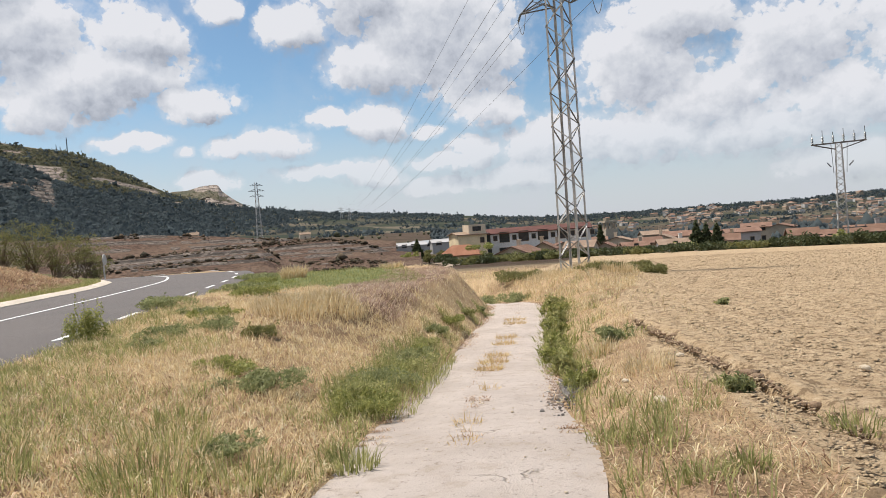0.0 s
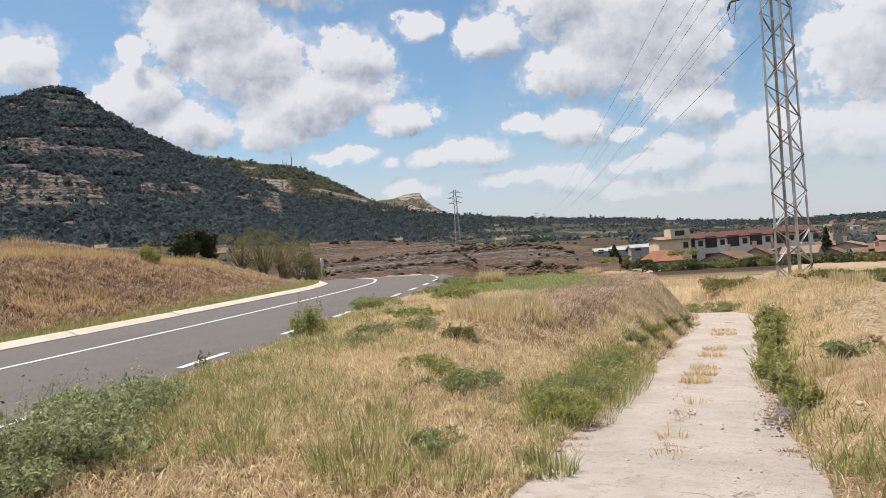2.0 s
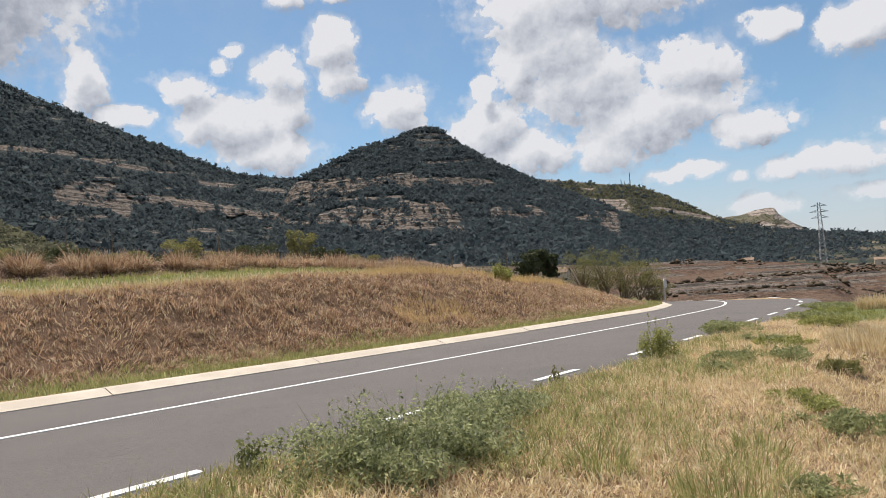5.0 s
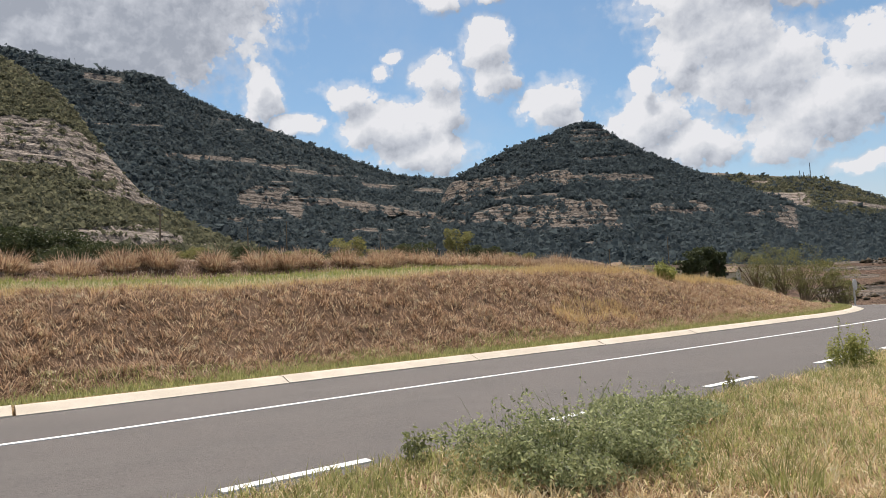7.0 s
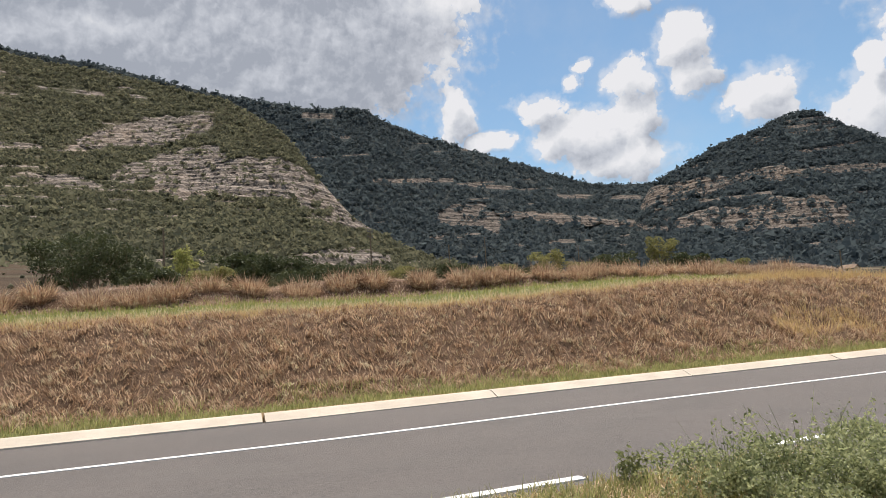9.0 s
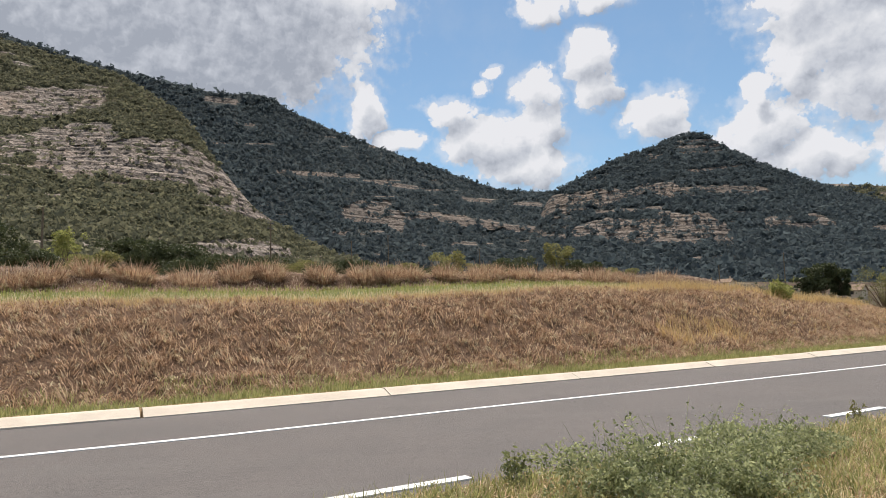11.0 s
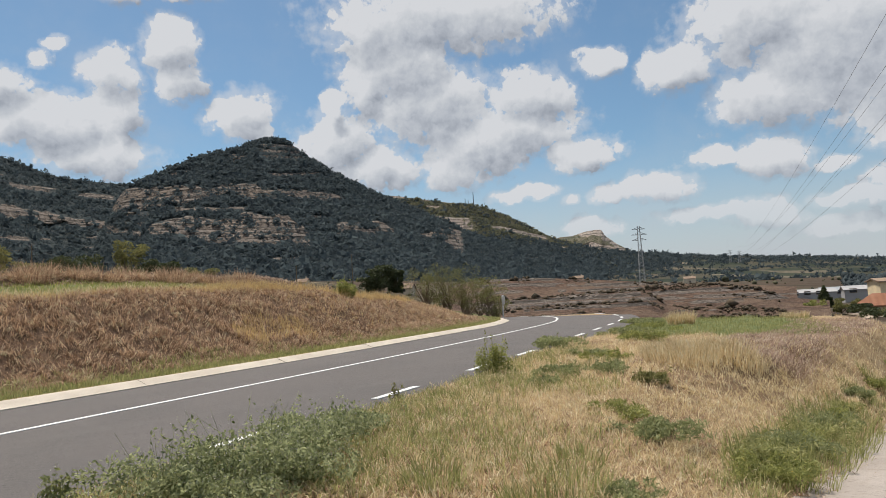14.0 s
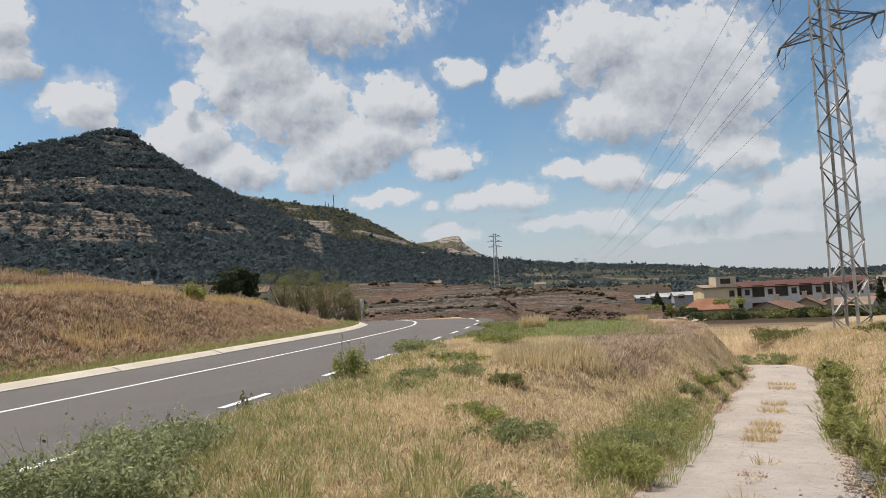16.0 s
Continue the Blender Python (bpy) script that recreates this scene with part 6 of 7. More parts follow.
def gable_roof(bm, w, d, z, rise, over=0.35, thick=0.18, hip=0.0):
    """A roof with its ridge along x."""
    a, b = w / 2 + over, d / 2 + over
    drop = rise * over / (d / 2)
    for lift in (0.0,):
        ridge = [(-a + hip, 0, z + rise), (a - hip, 0, z + rise)]
        eave = [(-a, -b, z - drop), (a, -b, z - drop), (a, b, z - drop), (-a, b, z - drop)]
    top = [bm.verts.new(p) for p in ridge + eave]
    low = [bm.verts.new((p[0], p[1], p[2] - thick)) for p in ridge + eave]
    for v, flip in ((top, False), (low, True)):
        r0, r1, e0, e1, e2, e3 = v
        faces = [(r0, e0, e1, r1), (r1, e2, e3, r0)]
        if hip:
            faces += [(r1, e1, e2), (r0, e3, e0)]
        for f in faces:
            bm.faces.new(f[::-1] if flip else f)
    loopv = [2, 3, 4, 5] if hip else [2, 3, 1, 4, 5, 0]
    for i in range(len(loopv)):
        p, q = loopv[i], loopv[(i + 1) % len(loopv)]
        bm.faces.new((top[p], low[p], low[q], top[q]))
    bmesh.ops.recalc_face_normals(bm, faces=bm.faces[:])


def house(at, turn, w, d, h, rise, wall, roof, openings=(), label="", name="house", hip=0.0, chimney=True, group="village houses", gable=True):
    """openings: x, sill height, width, height, on the front (y = -d/2)."""
    root = tagged(new(name), label or "plastered village house with a clay tile roof", "house", group)
    root.matrix_world = pose(*at, 0, 0, turn)
    bm = bmesh.new()
    block(bm, -w / 2, w / 2, -d / 2, d / 2, -2.0, h)
    if gable and not hip and rise:
        for s in (-1, 1):
            v = [bm.verts.new(p) for p in ((s * w / 2, -d / 2, h), (s * w / 2, d / 2, h), (s * w / 2, 0, h + rise))]
            v2 = [bm.verts.new((p.co.x - s * 0.25, p.co.y, p.co.z)) for p in v]
            bm.faces.new(v)
            bm.faces.new(v2[::-1])
            for i in range(3):
                bm.faces.new((v[i], v2[i], v2[(i + 1) % 3], v[(i + 1) % 3]))
        bmesh.ops.recalc_face_normals(bm, faces=bm.faces[:])
    part("wall", bm, wall, root)
    if rise:
        bm = bmesh.new()
        gable_roof(bm, w, d, h + 0.02, rise, hip=hip)
        top = part("roof", bm, roof, root)
        if chimney:
            bm = bmesh.new()
            block(bm, w * 0.22, w * 0.22 + 0.6, d * 0.08, d * 0.08 + 0.6, h + rise * 0.4, h + rise + 0.8)
            block(bm, w * 0.22 - 0.08, w * 0.22 + 0.68, d * 0.08 - 0.08, d * 0.08 + 0.68, h + rise + 0.8, h + rise + 0.92)
            part("chimney", bm, wall, top)
    for x, sill, ww, hh in openings:
        bm = bmesh.new()
        block(bm, x - ww / 2 - 0.09, x + ww / 2 + 0.09, -d / 2 - 0.06, -d / 2 - 0.004, sill - 0.1, sill)
        block(bm, x - ww / 2 - 0.09, x - ww / 2, -d / 2 - 0.05, -d / 2 - 0.004, sill, sill + hh)
        block(bm, x + ww / 2, x + ww / 2 + 0.09, -d / 2 - 0.05, -d / 2 - 0.004, sill, sill + hh)
        block(bm, x - ww / 2 - 0.09, x + ww / 2 + 0.09, -d / 2 - 0.05, -d / 2 - 0.004, sill + hh, sill + hh + 0.08)
        win = part("window", bm, M_FRAME, root)
        bm = bmesh.new()
        block(bm, x - ww / 2, x + ww / 2, -d / 2 - 0.02, -d / 2 - 0.004, sill, sill + hh)
        part("pane", bm, M_PANE, win)
    return root


def land(az, r):
    return float(wide_land(*np.array([polar(az, r, 0)[:2]]).T)[0])


def make_village():
    # long two-storey block with loggias, and the yellow gabled building beside it
    r, z = 150, -5.2
    x, y, _ = polar(-7.4, r, 0)
    wins = []
    for k in range(6):
        wins += [(-10.3 + 4.05 * k, 3.35, 2.0, 2.1), (-8.2 + 4.05 * k, 3.75, 0.75, 0.95)]
        wins += [(-10.3 + 4.05 * k, 0.4, 2.3, 1.7)]
    house((x, y, z - 0.2), 7.0, 23.5, 11, 5.3, 1.0, M_WALLS[1], M_REDROOF, wins, "long white two-storey block with dark loggias and a red roof", "apartment_block")
    x, y, _ = polar(-13.0, 141, 0)
    root = house((x, y, z + 0.2), 28.0, 6.0, 8, 5.2, 0.5, M_YELLOWWALL, M_ROOFS[2], [(2.0, 3.4, 0.8, 1.0)], "yellow plastered building with a flat-topped attic", "house", chimney=False)
    bm = bmesh.new()
    block(bm, -0.6, 3.0, -3.6, 1.2, 5.2, 7.1)
    att = part("attic", bm, M_WALLS[0], root)
    bm = bmesh.new()
    block(bm, 0.2, 2.0, -3.66, -3.602, 5.75, 6.7)
    part("attic_window", bm, M_PANE, att)
    x, y, _ = polar(-13.6, 118, 0)
    house((x, y, -4.9), 10.0, 6.8, 6.5, 2.0, 1.5, M_WALLS[0], M_ORANGEROOF, [(-1.5, 0.6, 1.0, 1.0)], "low house under a broad orange tile roof", hip=2.2, chimney=False)
    x, y, _ = polar(-8.7, 112, 0)
    house((x, y, -5.3), 78.0, 7.0, 5.6, 2.2, 1.1, M_WALLS[0], M_ROOFS[1], [], "small cream gabled house with two barred windows")
    rs = random.Random(11)
    rows = [(-6.6, 120, 7, 5, 2.4), (-5.2, 132, 8, 6, 2.6), (-3.6, 118, 6, 5, 2.4), (-0.6, 150, 9, 7, 3.9), (-2.8, 165, 9, 7, 4.0), (1.6, 150, 7, 6, 3.0), (2.9, 165, 8, 6, 3.6), (0.6, 140, 6, 5, 2.2), (4.0, 175, 9, 7, 4.2), (7.4, 150, 7, 6, 2.6),
            (8.6, 170, 9, 7, 4.4), (9.7, 185, 8, 7, 5.6), (6.6, 190, 9, 7, 4.0), (12.8, 140, 6, 5, 2.9), (14.0, 150, 8, 6, 2.4), (16.9, 135, 8, 6, 2.9), (18.2, 150, 8, 6, 2.6), (-1.6, 132, 7, 5, 2.0), (3.6, 135, 7, 5, 2.2), (-4.4, 175, 9, 7, 4.0), (11.4, 210, 12, 9, 5.2), (2.2, 200, 9, 8, 5.0)]
    for az, r, w, d, h in rows:
        w, d, h = w * 0.8, d * 0.8, h * 0.78
        x, y, _ = polar(az, r, 0)
        face = -az + rs.choice([0, 12, -15, 84, 95])
        n = max(1, int(w / 3))
        wins = [(-w / 2 + (k + 0.5) * w / n, 1.0 + lvl * 2.4, 0.8, 1.1) for k in range(n) for lvl in range(1 if h < 3.5 else 2) if rs.random() < 0.8]
        house((x, y, land(az, r) - 0.3), face, w, d, h, rs.uniform(0.7, 1.15), rs.choice(M_WALLS), rs.choice(M_ROOFS), wins, chimney=rs.random() < 0.6)
    # church tower
    x, y, _ = polar(-1.25, 235, 0)
    root = tagged(new("church_tower"), "square stone church tower with open belfry arches", "church tower")
    root.matrix_world = pose(x, y, land(-1.25, 235) - 1, 0, 0, 20)
    bm = bmesh.new()
    block(bm, -2, 2, -2, 2, 0, 6.8)
    part("shaft", bm, M_WALLS[4], root)
    for sx in (-1.7, -0.25, 1.2):
        for sy in (-1.7, 1.2):
            bm = bmesh.new()
            block(bm, sx, sx + 0.5, sy, sy + 0.5, 6.8, 9.0)
            part("belfry_pillar", bm, M_WALLS[4], root)
    bm = bmesh.new()
    block(bm, -2.1, 2.1, -2.1, 2.1, 9.0, 9.7)
    part("cornice", bm, M_WALLS[4], root)
    # factory halls
    for az, r, w, d, h, roof in ((-20.6, 255, 8, 8, 1.7, M_SHED), (-18.2, 235, 13, 9, 1.5, M_WHITE), (-16.2, 250, 12, 9, 2.0, M_SHED), (-15.3, 215, 6, 7, 1.7, M_WHITE)):
        x, y, _ = polar(az, r, 0)
        house((x, y, EYE - r * math.tan(radians(1.4))), -az + 8, w, d, h, 0.9, M_WHITE, roof, [(-w / 2 + 2 + 3.2 * k, 0.8, 1.6, 1.0) for k in range(int((w - 2) / 3.2))], "long low white factory hall with a sheet roof", "factory_hall", chimney=False, group="factory halls")
    # lone house on the hill foot, a farm by the dark tree, a fence post cabin
    for az, r, w, d, h in ((-35.1, 430, 5, 4, 4.2), (-49.6, 215, 5, 4, 2.2), (-58.1, 330, 6, 4, 2.2), (-26.5, 520, 8, 6, 4)):
        x, y, _ = polar(az, r, 0)
        house((x, y, land(az, r)), 30, w, d, h, 1.4, M_WALLS[0], M_ROOFS[2], [(0, 1, 0.9, 1.1)], "small lone stone farmhouse among dry terraces", group="lone farmhouses")


def make_far_town():
    """The town on the slope beyond the valley: small separate houses."""
    rs = np.random.RandomState(77)
    n = 0
    H = p_hills
    flat_az = np.degrees(np.arctan2(H[..., 0], H[..., 1]))
    while n < 260:
        az = rs.uniform(2.5, 20) if n < 235 else rs.uniform(-3, 3)
        j = int(np.argmin(np.abs(flat_az[0] - az)))
        i = int(rs.uniform(14, 62) if rs.uniform() < 0.7 else rs.uniform(30, 76))
        if wave(np.array([az * 10.0]), np.array([i * 1.0]), 13, 81)[0] < -0.15:
            continue
        p = H[i, j]
        r = math.hypot(p[0], p[1])
        k = r / 900
        w, d, h = rs.uniform(5, 9.5) * k, rs.uniform(4, 6.5) * k, rs.uniform(2.4, 4.2) * k
        bm = bmesh.new()
        block(bm, -w / 2, w / 2, -d / 2, d / 2, -3, h)
        root = tagged(new("house"), "distant pale town house with a tiled roof", "house", "far town houses")
        root.matrix_world = pose(*p, 0, 0, rs.uniform(0, 180))
        part("wall", bm, M_TOWN[rs.choice([0, 1, 1, 0, 2])], root)
        bm = bmesh.new()
        gable_roof(bm, w, d, h, 0.8 * k, 0.3)
        part("roof", bm, M_ROOFS[rs.choice([0, 1, 2])], root)
        n += 1


make_village()
make_far_town()


# ---- shrubs, weeds and trees ----
def leaf_cloud(rs, lobes, count, size, stretch=1.0):
    """Small leaves on and inside lumpy lobes (x, y, z, rx, ry, rz): vertices and triangles."""
    lobes = np.array(lobes, float)
    vol = lobes[:, 3] * lobes[:, 4] * lobes[:, 5]
    k = rs.choice(len(lobes), count, p=vol / vol.sum())
    d = rs.normal(0, 1, (count, 3))
    d /= np.linalg.norm(d, axis=1)[:, None]
    rad = rs.uniform(0.35, 1.0, count) ** 0.45
    c = lobes[k, :3] + d * lobes[k, 3:] * rad[:, None] * rs.uniform(0.8, 1.15, (count, 1))
    a = rs.normal(0, 1, (count, 3))
    a /= np.linalg.norm(a, axis=1)[:, None]
    b = np.cross(a, rs.normal(0, 1, (count, 3)))
    b /= np.linalg.norm(b, axis=1)[:, None]
    s = (size * rs.uniform(0.6, 1.4, count))[:, None]
    v = np.stack([c - a * s * stretch, c + b * s * 0.45, c + a * s * stretch, c - b * s * 0.45], 1).reshape(-1, 3)
    f = np.array([(0, 1, 2), (0, 2, 3)])[None] + (np.arange(count) * 4)[:, None, None]
    return v, f.reshape(-1, 3)


def mesh_part(name, v, f, mat, parent, label=""):
    me = raw_mesh(name, v, f)
    me.materials.append(mat)
    ob = new(name, me)
    ob.parent = parent
    return tagged(ob, label, kind="stuff")


def stems_part(rs, parent, tips, r0, name="stalk", mat=None):
    """Tapered bent stems from the root to the tips."""
    bm = bmesh.new()
    for tip in tips:
        tip = Vector(tip)
        prev, pr = Vector((rs.normal(0, 0.03), rs.normal(0, 0.03), -0.05)), r0
        bend = Vector((rs.normal(0, 0.1), rs.normal(0, 0.1), 0)) * tip.length
        for t in (0.35, 0.7, 1.0):
            c = tip * t + bend * t * (1 - t)
            r = r0 * (1 - 0.8 * t)
            bar_taper(bm, prev, c, pr, r)
            prev, pr = c, r
    return tagged(part(name, bm, mat or M_TWIG, parent), kind="stuff")


def bar_taper(bm, a, b, ra, rb, k=5):
    d = (b - a)
    if d.length < 1e-5:
        return
    q = d.to_track_quat("Z", "Y").to_matrix()
    r1 = [bm.verts.new(a + q @ Vector((math.cos(i * 2 * math.pi / k) * ra, math.sin(i * 2 * math.pi / k) * ra, 0))) for i in range(k)]
    r2 = [bm.verts.new(b + q @ Vector((math.cos(i * 2 * math.pi / k) * rb, math.sin(i * 2 * math.pi / k) * rb, 0))) for i in range(k)]
    for i in range(k):
        bm.faces.new((r1[i], r1[(i + 1) % k], r2[(i + 1) % k], r2[i]))


def shrub(x, y, w, h, leaves, size, mat, label, seed, name="shrub", flowers=None, category="shrub", spires=0, group="", lobes=9, z=None, stretch=1.0):
    """A low plant: stems, an uneven crown of leaves, and flower heads."""
    rs = np.random.RandomState(seed)
    root = tagged(new(name), label, category, group)
    root.location = (x, y, float(ground(x, y)[0]) if z is None else z)
    lob = [(rs.normal(0, 0.25) * w, rs.normal(0, 0.25) * w, h * rs.uniform(0.15, 0.62), w * rs.uniform(0.08, 0.24), w * rs.uniform(0.08, 0.24), h * rs.uniform(0.14, 0.32)) for _ in range(lobes * 2)]
    tips = [(a, b, c) for a, b, c, *_ in lob]
    for k in range(spires):
        a, b = rs.normal(0, 0.30) * w, rs.normal(0, 0.30) * w
        c = h * rs.uniform(0.7, 1.15)
        tips.append((a, b, c))
        lob.append((a, b, c * 0.78, 0.016 + 0.022 * w, 0.016 + 0.022 * w, c * 0.24))
    stems_part(rs, root, tips, 0.002 + 0.0035 * h, mat=mat if flowers else None)
    v, f = leaf_cloud(rs, lob, leaves, size, stretch)
    mesh_part("foliage", v, f, mat, root)
    if flowers:
        fm, n, fs = flowers
        up = [(a, b, c + 0.4 * rz, rx * 1.05, ry * 1.05, rz * 0.85) for a, b, c, rx, ry, rz in lob] + [(a, b, c + 0.9 * rz, 0.03, 0.03, 0.03) for a, b, c, rx, ry, rz in lob[-spires or len(lob):] for _ in range(3)]
        v, f = leaf_cloud(rs, up, n, fs, 0.6)
        mesh_part("blossom", v, f, fm, root)
    return root


def clump(x, y, w, h, count, mat, label, seed, name="grass_clump", width=0.007, lean=0.5, group="grass clumps"):
    """A tuft of long blades."""
    rs = np.random.RandomState(seed)
    a, r = rs.uniform(0, 6.28, count), w * 0.5 * np.sqrt(rs.uniform(0, 1, count))
    px, py = x + r * np.cos(a), y + r * np.sin(a)
    z = ground(px, py)
    ob = blades(name, label, np.stack([px, py, z - 0.01], -1), h * rs.uniform(0.45, 1.05, count), width * rs.uniform(0.7, 1.3, count), lean * rs.uniform(0.1, 1.4, count), mat, seed + 1, heading=math.pi / 2 - a + rs.normal(0, 0.6, count), category="grass clump")
    del ob["kind"]
    return tagged(ob, group=group)


def beside(s, left):
    """The plan point beyond the kerb: y of the road there, metres past the kerb."""
    rx, tx, ty = (float(np.interp(s, ROAD[:, 1], c)) for c in (ROAD[:, 0], ROAD_T[:, 0], ROAD_T[:, 1]))
    o = -(float(kerb_offset(s)) + 0.36 + left)
    return rx + ty * o, s - tx * o


def make_near_plants():
    # white-flowered bushes at the road's edge
    spots = [(-4.9, 1.75, 0.75, 0.42), (-4.9, 2.25, 1.0, 0.50), (-5.1, 2.7, 1.0, 0.47), (-5.4, 3.2, 0.9, 0.40), (-5.8, 3.8, 0.8, 0.34), (-4.6, 2.55, 0.8, 0.36), (-4.45, 2.0, 0.6, 0.3)]
    for k, (x, y, w, h) in enumerate(spots):
        shrub(x, y, w, h * 1.15, 3000, 0.0185, M_BUSH, "grey-green bush with small pale flowers beside the road", 600 + k, "flowering_bush", (M_FLOWER, 700, 0.0085), "bush", 16, "flowering bushes", 12)
    shrub(-5.35, 1.2, 0.22, 0.34, 420, 0.02, M_SAGE, "small grey-green flowering bush on the road's edge", 610, "flowering_bush", (M_FLOWER, 60, 0.01), "bush", 4, "flowering bushes")
    # weeds on the verge
    shrub(-8.2, 8.75, 0.50, 0.66, 2600, 0.020, M_LEAF, "dense green weed bush at the asphalt's edge", 620, "weed_bush", (M_FLOWER, 90, 0.012), "bush", 10)
    shrub(-7.55, 5.95, 0.15, 0.27, 220, 0.02, M_OLIVE, "dark upright weed by the broken edge line", 621, "weed", None, "weed", 5, lobes=4)
    for k, (x, y, w, h, mat, lab) in enumerate([(-10.1, 13.2, 1.6, 0.42, M_SAGE, "low dark green weeds at the road's edge"), (-6.9, 9.0, 0.9, 0.32, M_SAGE, "grey-green weeds in the dry verge"), (-6.2, 9.3, 0.8, 0.36, M_SAGE, "grey-green weeds in the dry verge"),
                                                (-6.5, 8.0, 0.5, 0.22, M_LEAF, "small green weed in the dry verge"), (-7.1, 10.6, 0.8, 0.35, M_LEAF, "small green weed in the dry verge"), (-7.9, 11.2, 0.7, 0.32, M_LEAF, "small green weed in the dry verge"), (-5.4, 9.0, 0.5, 0.30, M_OLIVE, "dark withered stalks in the verge"),
                                                (-4.0, 6.6, 1.1, 0.34, M_LEAF, "leafy green weeds on the verge slope"), (-4.6, 7.0, 0.8, 0.28, M_LEAF, "leafy green weeds on the verge slope"), (-3.0, 4.4, 0.5, 0.16, M_SAGE, "pale green weed in mown straw"), (-9.2, 15.5, 1.3, 0.4, M_LEAF, "green weeds at the road bend"),
                                                (-10.8, 17.5, 1.6, 0.45, M_SAGE, "green weeds at the road bend"), (-12.2, 20.5, 1.8, 0.45, M_LEAF, "green weeds at the road bend"), (-14, 24, 2.0, 0.5, M_LEAF, "green weeds at the road bend")]):
        shrub(x, y, w * 0.8, h * 0.7, int(1500 * max(0.6, w)), 0.014 + 0.0007 * y, M_SAGE if k % 2 and mat is M_LEAF else mat, lab, 630 + k, "weed", None, "weed", 5, "verge weeds", 10, stretch=1.9)
    # the green belt at the foot of the track's bank, with yellow flowers
    for k, (x, y, w, h) in enumerate([(-2.75, 6.3, 0.9, 0.42), (-2.95, 6.9, 1.0, 0.50), (-3.05, 7.6, 1.0, 0.48), (-3.15, 8.4, 1.0, 0.46), (-3.25, 9.2, 1.0, 0.50), (-3.4, 10.0, 1.0, 0.48), (-3.5, 10.8, 0.9, 0.42), (-3.75, 11.8, 0.8, 0.36), (-3.9, 13.2, 0.7, 0.3), (-4.05, 15.0, 0.7, 0.3), (-4.25, 17.5, 0.6, 0.26), (-4.4, 20, 0.6, 0.26)]):
        clump(x + 0.05, y + 0.3, w * 1.1, h * 0.75, 300, M_GREEN, "tall green grass at the foot of the bank", 1300 + 2 * k, width=0.010, lean=0.7)
        shrub(x, y, w * 0.75, h * 0.66, 1900, 0.016, M_LEAF if k % 3 == 0 else M_GREEN if k % 3 == 1 else M_SAGE, "green leafy weeds with tiny yellow flowers under the bank", 660 + k, "weed", (M_YELLOW, 90 if k < 4 else 20, 0.010), "weed", 8, "bank weeds", 12, stretch=2.2)
    # beyond the track: weeds along its edge
    for k, (x, y, w, h, mat) in enumerate([(0.12, 4.95, 0.4, 0.34, M_LEAF), (0.35, 4.15, 0.3, 0.22, M_SAGE), (0.62, 4.3, 0.25, 0.2, M_SAGE), (0.38, 5.9, 0.5, 0.2, M_SAGE), (-0.2, 5.3, 0.35, 0.24, M_SAGE), (-0.95, 9.6, 0.55, 0.42, M_LEAF), (-1.1, 10.4, 0.6, 0.5, M_LEAF), (-1.2, 11.3, 0.6, 0.48, M_LEAF),
                                           (-1.35, 12.4, 0.6, 0.5, M_LEAF), (-1.5, 13.6, 0.7, 0.5, M_LEAF), (-1.65, 15, 0.7, 0.5, M_LEAF), (-1.75, 16.8, 0.8, 0.55, M_LEAF), (-2.0, 18.8, 0.9, 0.6, M_LEAF), (-2.3, 21, 0.9, 0.6, M_LEAF), (-0.3, 11.4, 0.9, 0.35, M_SAGE), (0.9, 6.6, 0.3, 0.18, M_SAGE),
                                           (-0.6, 8.2, 0.5, 0.3, M_LEAF), (1.5, 5.3, 0.4, 0.25, M_SAGE), (1.0, 29.5, 2.2, 0.9, M_OLIVE), (0.4, 31, 2.4, 1.0, M_OLIVE), (-1.0, 28, 2.0, 0.7, M_OLIVE), (-4.5, 27.5, 2.6, 0.9, M_SAGE), (-6.5, 30, 3.0, 1.0, M_SAGE), (-5.2, 33, 3, 1.0, M_OLIVE), (1.9, 15.5, 0.25, 0.15, M_SAGE)]):
        if y < 6.5:
            clump(x, y, w * 1.1, h * 0.75, 130, M_GREEN, "tuft of green grass in the dry field edge", 1450 + 2 * k, width=0.009, lean=0.8)
            continue
        if y < 25:
            clump(x, y + 0.3, w * 1.2, h * 0.7, 120, M_GREEN if k % 2 else M_LEAF, "tall green grass beside the farm track", 1400 + 2 * k, width=0.008 + 0.0004 * y, lean=1.1)
        shrub(x, y, w * 0.62, h * (0.85 if y < 25 else 0.5), int(1500 * max(0.5, min(w, 1.2))), 0.014 + 0.0008 * y, M_GREEN if mat is M_LEAF and k % 2 else mat, "green weeds along the edge of the farm track", 690 + k, "weed", None, "weed", 7, "track weeds", 10, stretch=2.1)
